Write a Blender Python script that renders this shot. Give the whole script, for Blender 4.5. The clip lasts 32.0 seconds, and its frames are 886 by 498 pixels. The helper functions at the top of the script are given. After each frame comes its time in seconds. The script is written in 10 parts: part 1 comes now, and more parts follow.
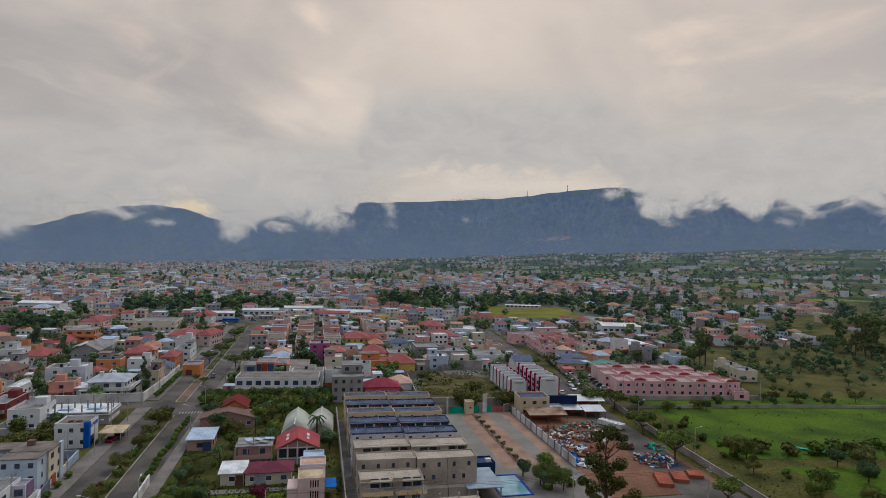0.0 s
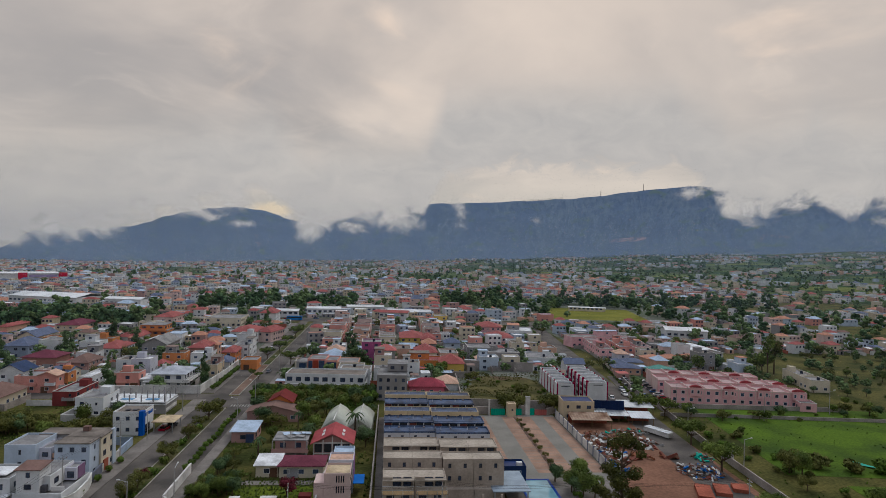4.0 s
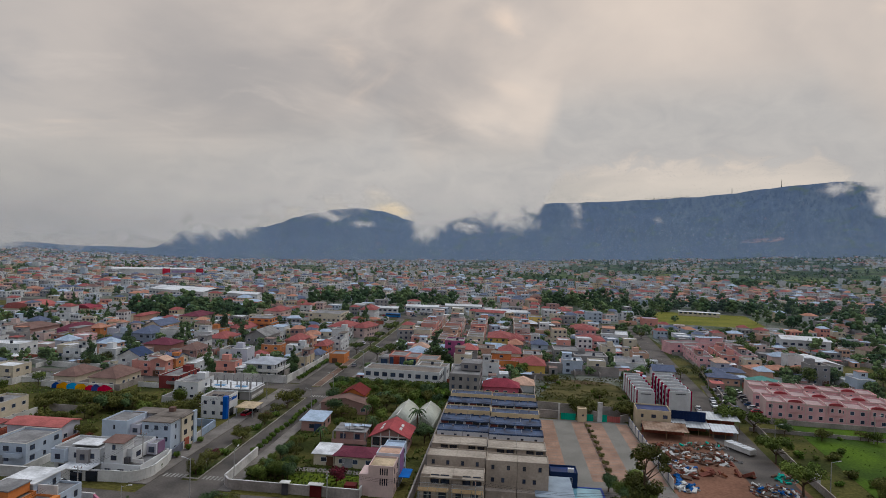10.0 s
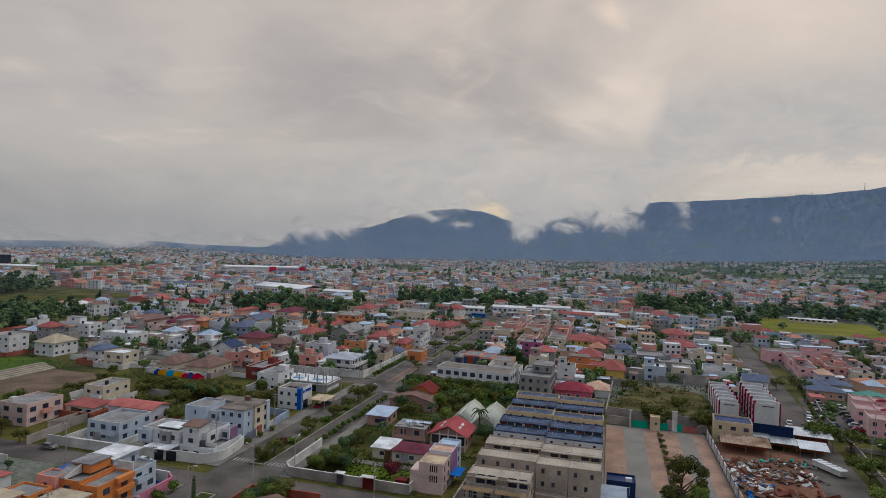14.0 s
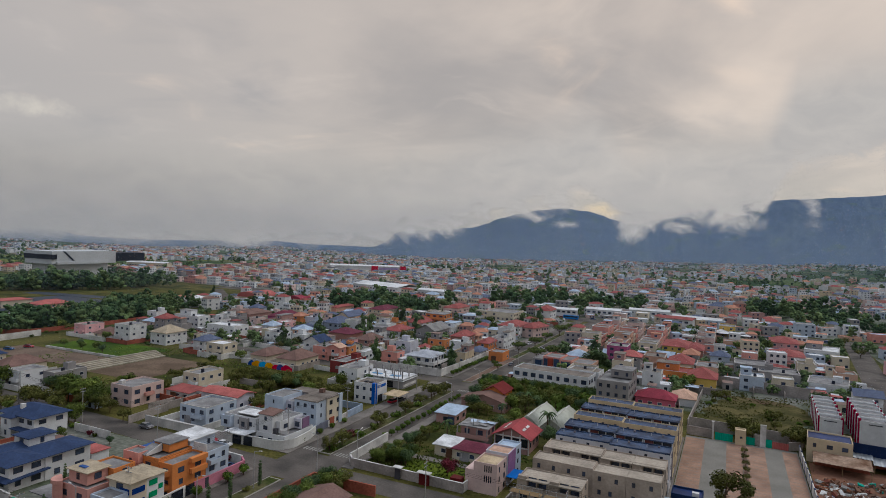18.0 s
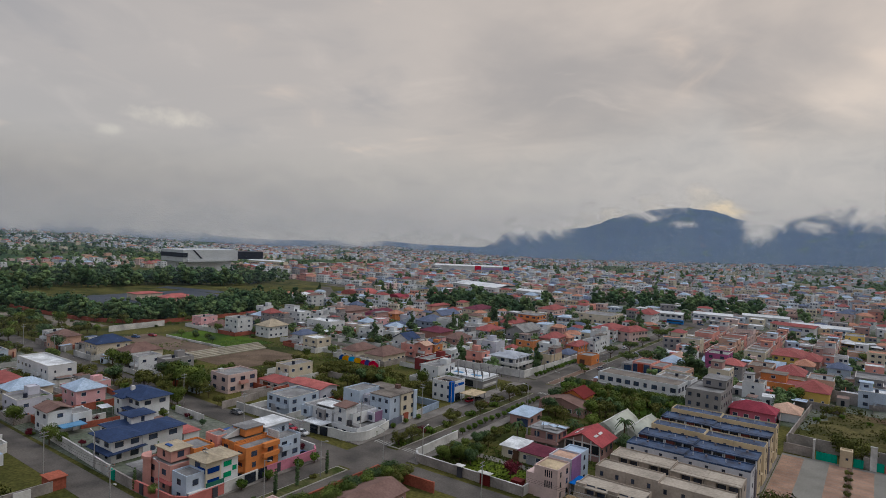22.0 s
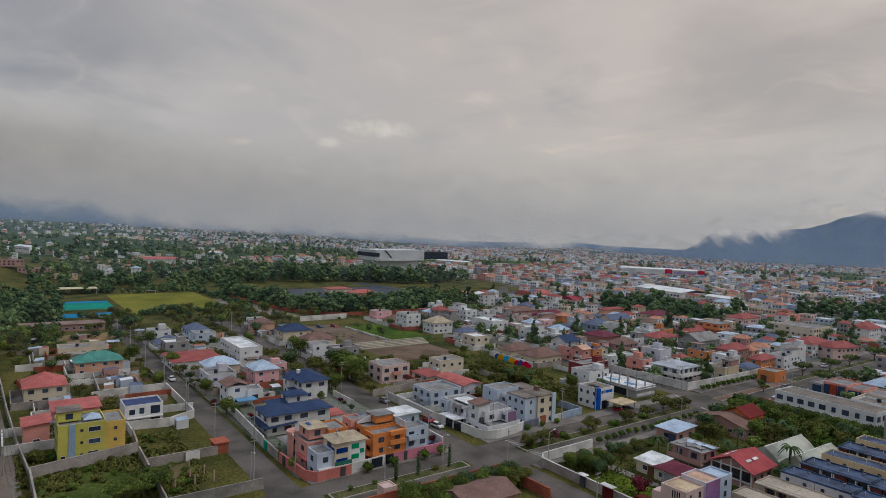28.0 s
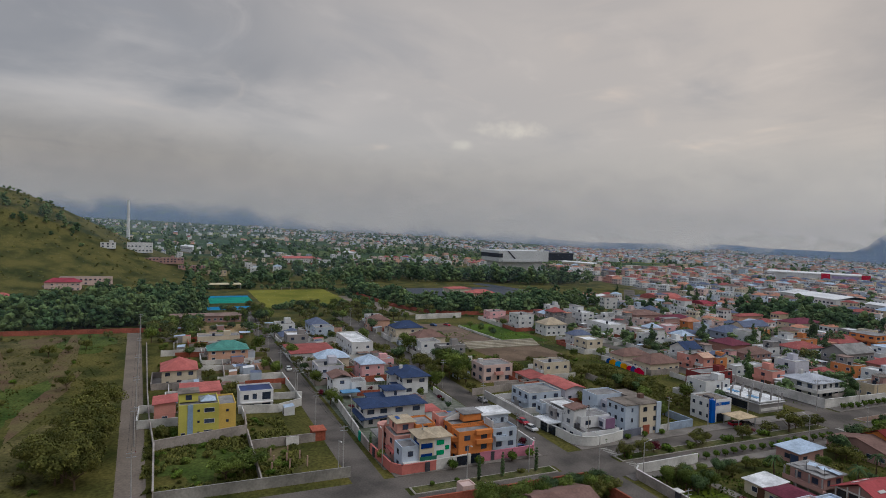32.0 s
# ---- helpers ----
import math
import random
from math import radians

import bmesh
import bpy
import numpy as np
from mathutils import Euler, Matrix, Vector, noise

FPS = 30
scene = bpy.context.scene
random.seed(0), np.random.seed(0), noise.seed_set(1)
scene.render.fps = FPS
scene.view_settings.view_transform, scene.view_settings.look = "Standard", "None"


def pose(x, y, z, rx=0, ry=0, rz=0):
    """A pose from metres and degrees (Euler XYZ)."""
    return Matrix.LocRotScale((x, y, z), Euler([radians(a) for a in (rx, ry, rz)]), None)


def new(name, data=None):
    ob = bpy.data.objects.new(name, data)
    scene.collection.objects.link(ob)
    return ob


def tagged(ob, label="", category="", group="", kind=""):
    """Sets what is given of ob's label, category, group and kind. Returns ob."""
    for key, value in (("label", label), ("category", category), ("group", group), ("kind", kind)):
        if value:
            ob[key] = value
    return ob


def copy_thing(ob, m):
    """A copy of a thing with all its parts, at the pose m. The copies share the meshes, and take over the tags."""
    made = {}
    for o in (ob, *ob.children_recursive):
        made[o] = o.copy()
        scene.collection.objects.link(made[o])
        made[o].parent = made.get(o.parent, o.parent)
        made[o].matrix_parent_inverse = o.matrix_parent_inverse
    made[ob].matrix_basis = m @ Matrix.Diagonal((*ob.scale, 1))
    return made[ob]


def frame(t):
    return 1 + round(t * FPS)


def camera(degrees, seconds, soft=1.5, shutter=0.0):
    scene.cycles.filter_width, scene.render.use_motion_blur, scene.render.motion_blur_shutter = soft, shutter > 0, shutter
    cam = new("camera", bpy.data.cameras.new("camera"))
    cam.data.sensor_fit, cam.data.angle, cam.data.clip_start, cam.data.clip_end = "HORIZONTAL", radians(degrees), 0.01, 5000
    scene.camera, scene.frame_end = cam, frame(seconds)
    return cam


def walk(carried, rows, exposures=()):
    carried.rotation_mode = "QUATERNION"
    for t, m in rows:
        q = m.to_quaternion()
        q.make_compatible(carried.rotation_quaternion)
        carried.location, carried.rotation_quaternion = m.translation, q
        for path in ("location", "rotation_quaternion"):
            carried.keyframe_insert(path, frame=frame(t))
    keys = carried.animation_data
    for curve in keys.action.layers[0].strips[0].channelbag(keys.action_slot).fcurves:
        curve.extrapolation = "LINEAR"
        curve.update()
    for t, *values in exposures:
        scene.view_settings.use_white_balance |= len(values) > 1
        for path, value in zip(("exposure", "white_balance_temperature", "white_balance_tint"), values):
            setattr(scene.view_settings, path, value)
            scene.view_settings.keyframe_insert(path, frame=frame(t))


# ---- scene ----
cam = camera(72.09, 32.0, soft=0.9)

# seconds, eye x y z, yaw (left of +y), pitch (up), roll, in metres and degrees
PATH = [
    (0, 0.04, -0.071, 56.014, 0.135, 0.058, 1.385),
    (0.5, 1.261, 0.053, 56.018, 0.996, 0.051, 1.404),
    (1, 2.497, 0.177, 56.025, 1.825, 0.042, 1.424),
    (1.5, 3.749, 0.303, 56.035, 2.641, 0.031, 1.444),
    (2, 5.014, 0.432, 56.047, 3.487, 0.019, 1.465),
    (2.5, 6.292, 0.567, 56.061, 4.331, 0.005, 1.486),
    (3, 7.582, 0.709, 56.077, 5.19, -0.01, 1.507),
    (3.5, 8.882, 0.859, 56.096, 6.046, -0.026, 1.529),
    (4, 10.192, 1.019, 56.116, 6.909, -0.044, 1.551),
    (4.5, 11.51, 1.191, 56.138, 7.779, -0.063, 1.573),
    (5, 12.836, 1.376, 56.161, 8.657, -0.084, 1.595),
    (5.5, 14.168, 1.575, 56.187, 9.542, -0.106, 1.617),
    (6, 15.505, 1.79, 56.213, 10.435, -0.129, 1.64),
    (6.5, 16.846, 2.022, 56.241, 11.337, -0.154, 1.662),
    (7, 18.189, 2.272, 56.27, 12.251, -0.179, 1.684),
    (7.5, 19.535, 2.54, 56.3, 13.122, -0.206, 1.707),
    (8, 20.882, 2.829, 56.331, 13.987, -0.234, 1.729),
    (8.5, 22.228, 3.139, 56.363, 14.899, -0.263, 1.751),
    (9, 23.572, 3.471, 56.395, 15.802, -0.293, 1.773),
    (9.5, 24.915, 3.826, 56.428, 16.809, -0.324, 1.795),
    (10, 26.253, 4.205, 56.461, 17.955, -0.355, 1.816),
    (10.5, 27.587, 4.608, 56.495, 19.075, -0.388, 1.837),
    (11, 28.915, 5.036, 56.528, 20.132, -0.422, 1.858),
    (11.5, 30.237, 5.49, 56.562, 21.259, -0.456, 1.878),
    (12, 31.55, 5.971, 56.596, 22.472, -0.491, 1.898),
    (12.5, 32.855, 6.478, 56.629, 23.675, -0.527, 1.917),
    (13, 34.149, 7.013, 56.662, 24.909, -0.564, 1.936),
    (13.5, 35.432, 7.576, 56.695, 26.171, -0.601, 1.954),
    (14, 36.703, 8.167, 56.727, 27.403, -0.639, 1.971),
    (14.5, 37.961, 8.786, 56.758, 28.62, -0.677, 1.988),
    (15, 39.204, 9.434, 56.788, 29.839, -0.716, 2.004),
    (15.5, 40.431, 10.111, 56.818, 31.062, -0.756, 2.02),
    (16, 41.643, 10.816, 56.846, 32.291, -0.795, 2.034),
    (16.5, 42.836, 11.551, 56.874, 33.53, -0.836, 2.048),
    (17, 44.011, 12.315, 56.899, 34.779, -0.876, 2.061),
    (17.5, 45.166, 13.107, 56.924, 36.051, -0.917, 2.072),
    (18, 46.3, 13.929, 56.947, 37.302, -0.959, 2.083),
    (18.5, 47.413, 14.778, 56.968, 38.551, -1, 2.093),
    (19, 48.502, 15.657, 56.987, 39.835, -1.042, 2.102),
    (19.5, 49.567, 16.563, 57.004, 41.113, -1.084, 2.109),
    (20, 50.607, 17.497, 57.019, 42.384, -1.126, 2.116),
    (20.5, 51.621, 18.458, 57.032, 43.709, -1.168, 2.121),
    (21, 52.608, 19.446, 57.043, 45.062, -1.211, 2.125),
    (21.5, 53.566, 20.461, 57.051, 46.384, -1.253, 2.128),
    (22, 54.495, 21.501, 57.057, 47.675, -1.295, 2.129),
    (22.5, 55.394, 22.566, 57.06, 49.01, -1.337, 2.129),
    (23, 56.261, 23.655, 57.06, 50.403, -1.379, 2.127),
    (23.5, 57.096, 24.768, 57.057, 51.779, -1.421, 2.124),
    (24, 57.897, 25.903, 57.051, 53.117, -1.463, 2.12),
    (24.5, 58.663, 27.061, 57.042, 54.504, -1.505, 2.114),
    (25, 59.393, 28.239, 57.03, 56.027, -1.546, 2.106),
    (25.5, 60.087, 29.437, 57.014, 57.632, -1.587, 2.097),
    (26, 60.743, 30.654, 56.994, 59.259, -1.627, 2.086),
    (26.5, 61.36, 31.888, 56.971, 60.903, -1.668, 2.073),
    (27, 61.937, 33.139, 56.944, 62.539, -1.707, 2.058),
    (27.5, 62.473, 34.405, 56.913, 64.144, -1.747, 2.042),
    (28, 62.967, 35.685, 56.878, 65.714, -1.786, 2.023),
    (28.5, 63.418, 36.978, 56.839, 67.288, -1.824, 2.003),
    (29, 63.824, 38.282, 56.796, 68.913, -1.861, 1.981),
    (29.5, 64.186, 39.595, 56.748, 70.542, -1.899, 1.957),
    (30, 64.501, 40.917, 56.695, 72.145, -1.935, 1.931),
    (30.5, 64.769, 42.245, 56.638, 73.7, -1.971, 1.902),
    (31, 64.989, 43.579, 56.576, 75.188, -2.006, 1.872),
    (31.5, 65.159, 44.915, 56.509, 76.648, -2.04, 1.839),
    (32, 65.278, 46.253, 56.437, 78.08, -2.073, 1.804),
]
walk(cam, [(t, pose(x, y, z, 90 + pitch, -roll, yaw)) for t, x, y, z, yaw, pitch, roll in PATH])

# ---- light ----
scene.view_settings.exposure = 0.0
SUN_ELEVATION, SUN_AZIMUTH = 52.0, 25.0     # degrees; azimuth to the right of +y


def sky_world():
    world = bpy.data.worlds.new("overcast_sky")
    scene.world = world
    world.use_nodes = True
    nt = world.node_tree
    nt.nodes.clear()
    N, L = nt.nodes.new, nt.links.new
    out, bg = N("ShaderNodeOutputWorld"), N("ShaderNodeBackground")
    sky = N("ShaderNodeTexSky")
    sky.sky_type, sky.sun_disc = "NISHITA", False
    sky.sun_elevation, sky.sun_rotation = radians(SUN_ELEVATION), radians(SUN_AZIMUTH)
    geo = N("ShaderNodeTexCoord")
    sep = N("ShaderNodeSeparateXYZ")
    L(geo.outputs["Generated"], sep.inputs[0])
    # flat cloud deck: direction divided by its height
    lift = N("ShaderNodeMath"); lift.operation = "MAXIMUM"; lift.inputs[1].default_value = 0.0
    L(sep.outputs["Z"], lift.inputs[0])
    add = N("ShaderNodeMath"); add.operation = "ADD"; add.inputs[1].default_value = 0.16
    L(lift.outputs[0], add.inputs[0])
    dx = N("ShaderNodeMath"); dx.operation = "DIVIDE"
    dy = N("ShaderNodeMath"); dy.operation = "DIVIDE"
    L(sep.outputs["X"], dx.inputs[0]); L(add.outputs[0], dx.inputs[1])
    L(sep.outputs["Y"], dy.inputs[0]); L(add.outputs[0], dy.inputs[1])
    deck = N("ShaderNodeCombineXYZ")
    L(dx.outputs[0], deck.inputs[0]); L(dy.outputs[0], deck.inputs[1])

    def cloud(scale, detail, rough, warp, lo, hi):
        tex = N("ShaderNodeTexNoise")
        tex.inputs["Scale"].default_value, tex.inputs["Detail"].default_value = scale, detail
        tex.inputs["Roughness"].default_value, tex.inputs["Distortion"].default_value = rough, warp
        L(deck.outputs[0], tex.inputs["Vector"])
        ramp = N("ShaderNodeMapRange"); ramp.interpolation_type = "SMOOTHSTEP"
        ramp.inputs["From Min"].default_value, ramp.inputs["From Max"].default_value = lo, hi
        L(tex.outputs["Fac"], ramp.inputs["Value"])
        return ramp.outputs[0]

    def mixed(fac, a, b):
        m = N("ShaderNodeMix"); m.data_type = "RGBA"
        if isinstance(fac, float):
            m.inputs[0].default_value = fac
        else:
            L(fac, m.inputs[0])
        for socket, v in ((m.inputs[6], a), (m.inputs[7], b)):
            if isinstance(v, tuple):
                socket.default_value = (*v, 1)
            else:
                L(v, socket)
        return m.outputs[2]
    base = mixed(cloud(0.75, 6, 0.5, 0.5, 0.34, 0.66), (0.30, 0.295, 0.295), (0.60, 0.55, 0.50))
    soft = mixed(cloud(0.28, 4, 0.5, 0.2, 0.38, 0.66), base, (0.47, 0.445, 0.42))
    torn = mixed(cloud(2.2, 6, 0.55, 0.8, 0.50, 0.95), soft, (0.60, 0.555, 0.51))
    veil = mixed(cloud(1.1, 5, 0.52, 0.6, 0.52, 0.82), torn, (0.37, 0.365, 0.365))
    bright = mixed(cloud(1.7, 5, 0.5, 0.8, 0.58, 0.95), veil, (0.80, 0.67, 0.55))
    # overcast is brighter and warmer towards the hidden sun
    aim = N("ShaderNodeVectorMath"); aim.operation = "DOT_PRODUCT"
    a, e = radians(SUN_AZIMUTH), radians(20)
    aim.inputs[1].default_value = (math.sin(a) * math.cos(e), math.cos(a) * math.cos(e), math.sin(e))
    L(geo.outputs["Generated"], aim.inputs[0])
    near_sun = N("ShaderNodeMapRange")
    near_sun.inputs["From Min"].default_value, near_sun.inputs["From Max"].default_value = -0.5, 1.0
    L(aim.outputs["Value"], near_sun.inputs["Value"])
    glow = mixed(near_sun.outputs[0], (0.77, 0.79, 0.84), (1.22, 1.10, 0.985))
    lit = N("ShaderNodeMix"); lit.data_type = "RGBA"; lit.blend_type = "MULTIPLY"; lit.inputs[0].default_value = 1.0
    L(bright, lit.inputs[6]); L(glow, lit.inputs[7])
    bright = lit.outputs[2]
    low = N("ShaderNodeMapRange"); low.interpolation_type = "SMOOTHSTEP"
    low.inputs["From Min"].default_value, low.inputs["From Max"].default_value = 0.17, 0.0
    L(sep.outputs["Z"], low.inputs["Value"])
    fade = N("ShaderNodeMath"); fade.operation = "MULTIPLY"; fade.inputs[1].default_value = 0.75
    L(low.outputs[0], fade.inputs[0])
    deckcol = mixed(fade.outputs[0], bright, (0.40, 0.385, 0.375))
    # thin places in the deck: the sun's glow beside the domed mountain, a bright rift and a dark scrap in the west
    def rift(az, el, wide, high, colour, under, strength):
        a, e = radians(az), radians(el)
        ahead = Vector((-math.sin(a) * math.cos(e), math.cos(a) * math.cos(e), math.sin(e)))
        side = Vector((math.cos(a), math.sin(a), 0))
        up = side.cross(ahead)
        tex = N("ShaderNodeTexNoise")
        tex.inputs["Scale"].default_value, tex.inputs["Detail"].default_value, tex.inputs["Roughness"].default_value = 22.0, 6, 0.6
        L(geo.outputs["Generated"], tex.inputs["Vector"])
        square = []
        for axis, size in ((side, wide), (up, high)):
            d = N("ShaderNodeVectorMath"); d.operation = "DOT_PRODUCT"
            d.inputs[1].default_value = axis / math.sin(radians(size))
            L(geo.outputs["Generated"], d.inputs[0])
            p = N("ShaderNodeMath"); p.operation = "MULTIPLY"
            L(d.outputs["Value"], p.inputs[0]); L(d.outputs["Value"], p.inputs[1])
            square.append(p.outputs[0])
        total = N("ShaderNodeMath"); total.operation = "ADD"
        L(square[0], total.inputs[0]); L(square[1], total.inputs[1])
        torn_edge = N("ShaderNodeMath"); torn_edge.operation = "MULTIPLY_ADD"; torn_edge.inputs[1].default_value = 2.6
        L(tex.outputs["Fac"], torn_edge.inputs[0]); L(total.outputs[0], torn_edge.inputs[2])
        facing = N("ShaderNodeVectorMath"); facing.operation = "DOT_PRODUCT"; facing.inputs[1].default_value = ahead
        L(geo.outputs["Generated"], facing.inputs[0])
        front = N("ShaderNodeMath"); front.operation = "GREATER_THAN"; front.inputs[1].default_value = 0.5
        L(facing.outputs["Value"], front.inputs[0])
        soft_edge = N("ShaderNodeMapRange"); soft_edge.interpolation_type = "SMOOTHSTEP"
        soft_edge.inputs["From Min"].default_value, soft_edge.inputs["From Max"].default_value = 2.3, 0.9
        soft_edge.inputs["To Max"].default_value = strength
        L(torn_edge.outputs[0], soft_edge.inputs["Value"])
        both = N("ShaderNodeMath"); both.operation = "MULTIPLY"
        L(soft_edge.outputs[0], both.inputs[0]); L(front.outputs[0], both.inputs[1])
        return mixed(both.outputs[0], under, colour)
    deckcol = rift(22.6, 3.2, 2.6, 0.9, (0.86, 0.66, 0.40), deckcol, 0.8)
    deckcol = rift(72.2, 9.1, 4.0, 1.1, (0.72, 0.66, 0.56), deckcol, 0.75)
    deckcol = rift(76.5, 7.6, 1.4, 0.7, (0.66, 0.62, 0.54), deckcol, 0.6)
    deckcol = rift(102.3, 6.5, 1.3, 0.4, (0.25, 0.25, 0.28), deckcol, 0.8)
    # an overcast deck is brighter and cooler overhead than near the horizon
    high = N("ShaderNodeMapRange"); high.interpolation_type = "SMOOTHSTEP"
    high.inputs["From Min"].default_value, high.inputs["From Max"].default_value = 0.36, 0.95
    L(sep.outputs["Z"], high.inputs["Value"])
    zenith = N("ShaderNodeMix"); zenith.data_type = "RGBA"; zenith.blend_type = "MULTIPLY"
    zenith.inputs[7].default_value = (1.62, 2.0, 2.6, 1)
    L(high.outputs[0], zenith.inputs[0]); L(deckcol, zenith.inputs[6])
    deckcol = zenith.outputs[2]
    thin = N("ShaderNodeMix"); thin.data_type = "RGBA"; thin.blend_type = "ADD"; thin.inputs[0].default_value = 0.012
    L(deckcol, thin.inputs[6]); L(sky.outputs[0], thin.inputs[7])
    L(thin.outputs[2], bg.inputs["Color"])
    bg.inputs["Strength"].default_value = 1.0
    L(bg.outputs[0], out.inputs[0])


sky_world()
lamp = bpy.data.lights.new("sun", "SUN")
lamp.energy, lamp.angle, lamp.color = 1.1, radians(25), (0.97, 0.97, 0.94)
sun = new("sun", lamp)
sun.rotation_euler = (radians(90 - SUN_ELEVATION), 0, radians(180 - SUN_AZIMUTH))

# ---- materials ----
MATS = {}


def material(name, colour, rough=0.8, vary=0.12, scale=1.5, fine=18.0, bump=0.15, metal=0.0, stain=0.25, per_object=0.0, second=None, spec=0.08, islands=0.0):
    """A painted or grown surface: two scales of tone, streaky stains, fine relief."""
    if name in MATS:
        return MATS[name]
    m = bpy.data.materials.new(name)
    MATS[name] = m
    m.use_nodes = True
    nt = m.node_tree
    N, L = nt.nodes.new, nt.links.new
    b = nt.nodes["Principled BSDF"]
    b.inputs["Roughness"].default_value, b.inputs["Metallic"].default_value = rough, metal
    b.inputs["Specular IOR Level"].default_value = spec
    co = N("ShaderNodeTexCoord")
    geo = N("ShaderNodeNewGeometry")
    big = N("ShaderNodeTexNoise"); big.inputs["Scale"].default_value, big.inputs["Detail"].default_value = scale * 0.2, 5
    small = N("ShaderNodeTexNoise"); small.inputs["Scale"].default_value, small.inputs["Detail"].default_value = fine * 0.2, 3
    L(geo.outputs["Position"], big.inputs["Vector"]); L(geo.outputs["Position"], small.inputs["Vector"])
    dark = tuple(c * (1 - stain) for c in colour)
    mix = N("ShaderNodeMix"); mix.data_type = "RGBA"
    mix.inputs[6].default_value, mix.inputs[7].default_value = (*dark, 1), (*(second or colour), 1)
    ramp = N("ShaderNodeMapRange"); ramp.inputs["From Min"].default_value, ramp.inputs["From Max"].default_value = 0.36, 0.6
    L(big.outputs["Fac"], ramp.inputs["Value"]); L(ramp.outputs[0], mix.inputs[0])
    tone = N("ShaderNodeHueSaturation")
    tone.inputs["Saturation"].default_value = 1.16
    L(mix.outputs[2], tone.inputs["Color"])
    val = N("ShaderNodeMapRange")
    val.inputs["From Min"].default_value, val.inputs["From Max"].default_value = 0.3, 0.7
    val.inputs["To Min"].default_value, val.inputs["To Max"].default_value = 1 - vary, 1 + vary
    L(small.outputs["Fac"], val.inputs["Value"])
    if per_object:
        info = N("ShaderNodeObjectInfo")
        span = N("ShaderNodeMapRange")
        span.inputs["To Min"].default_value, span.inputs["To Max"].default_value = 1 - per_object, 1 + per_object
        L(info.outputs["Random"], span.inputs["Value"])
        mul = N("ShaderNodeMath"); mul.operation = "MULTIPLY"
        L(val.outputs[0], mul.inputs[0]); L(span.outputs[0], mul.inputs[1])
        L(mul.outputs[0], tone.inputs["Value"])
    else:
        L(val.outputs[0], tone.inputs["Value"])
    if islands:
        leafy = N("ShaderNodeHueSaturation")
        iv = N("ShaderNodeMapRange")
        iv.inputs["To Min"].default_value, iv.inputs["To Max"].default_value = 1 - islands, 1 + islands
        L(geo.outputs["Random Per Island"], iv.inputs["Value"]); L(iv.outputs[0], leafy.inputs["Value"])
        L(tone.outputs[0], leafy.inputs["Color"]); L(leafy.outputs[0], b.inputs["Base Color"])
    else:
        L(tone.outputs[0], b.inputs["Base Color"])
    if bump:
        bn = N("ShaderNodeBump"); bn.inputs["Strength"].default_value, bn.inputs["Distance"].default_value = bump, 0.05
        L(small.outputs["Fac"], bn.inputs["Height"]); L(bn.outputs[0], b.inputs["Normal"])
    return m


WALLS = dict(white=(.62, .63, .64), cream=(.58, .52, .42), beige=(.55, .46, .34), peach=(.58, .39, .31), salmon=(.62, .33, .29),
             coral=(.60, .35, .31), pink=(.70, .44, .45), cream_pink=(.60, .47, .44), magenta=(.38, .13, .24), orange=(.60, .265, .14),
             orangeapt=(.58, .27, .15), terracotta=(.34, .195, .165), yellow=(.60, .44, .18), yelgreen=(.48, .45, .16), concrete=(.27, .26, .26),
             blueg=(.46, .52, .60), lav=(.52, .52, .58), brickpink=(.38, .25, .23), steelwall=(.31, .35, .43), navywall=(.025, .04, .09),
             maroonwall=(.22, .07, .07), pinkred=(.54, .19, .25))
ROOFS = dict(rc=(.25, .245, .245), cream=(.52, .42, .30), white=(.68, .69, .70), navy=(.045, .064, .120), brown=(.19, .125, .11), steel=(.42, .50, .60),
             red=(.30, .115, .11), grey=(.40, .42, .46), slate=(.12, .14, .20), tan=(.40, .34, .26), concrete=(.24, .235, .23), brownflat=(.20, .175, .155),
             navyflat=(.035, .055, .14), orangetile=(.44, .24, .18), green=(.10, .24, .21), redgab=(.34, .105, .11), maroon=(.15, .052, .07),
             crimson=(.29, .08, .10), maroonrf=(.16, .04, .04), peachroof=(.55, .38, .30), pinkroof=(.40, .31, .30), redbright=(.42, .165, .155), rust=(.23, .17, .15))


def wall_mat(k):
    return material("painted_plaster_" + k, WALLS[k], 0.85, 0.06, 1.2, 14, 0.1, stain=0.16)


def roof_mat(k):
    flat = k in ("rc", "concrete", "brownflat", "white", "cream", "navyflat")
    return material("roof_" + k, ROOFS[k], 0.75 if not k == "navyflat" else 0.35, 0.16, 1.4, 10, 0.25, stain=0.38 if flat else 0.25)


def glass_mat():
    if "window_glass" in MATS:
        return MATS["window_glass"]
    m = material("window_glass", (.045, .058, .09), 0.12, 0.3, 3, 9, 0.0, per_object=0.5, spec=0.6)
    return m


GRASS = material("rough_grass", (.054, .066, .022), 0.95, 0.4, 0.3, 6, 0.5, stain=0.45, second=(.092, .084, .032))
LAWN = material("green_lawn", (.056, .096, .025), 0.95, 0.25, 0.3, 7, 0.4, stain=0.35, second=(.075, .12, .025))
DIRT = material("bare_earth", (.190, .134, .108), 0.95, 0.2, 0.5, 8, 0.4, stain=0.3)
ASPHALT = material("worn_asphalt", (.092, .084, .078), 0.9, 0.16, 0.5, 12, 0.2, stain=0.3, second=(.122, .109, .099))
PAVING = material("pavement_concrete", (.195, .178, .163), 0.9, 0.15, 0.9, 10, 0.2, stain=0.3)
KERB = material("kerb_stone", (.33, .31, .28), 0.9)
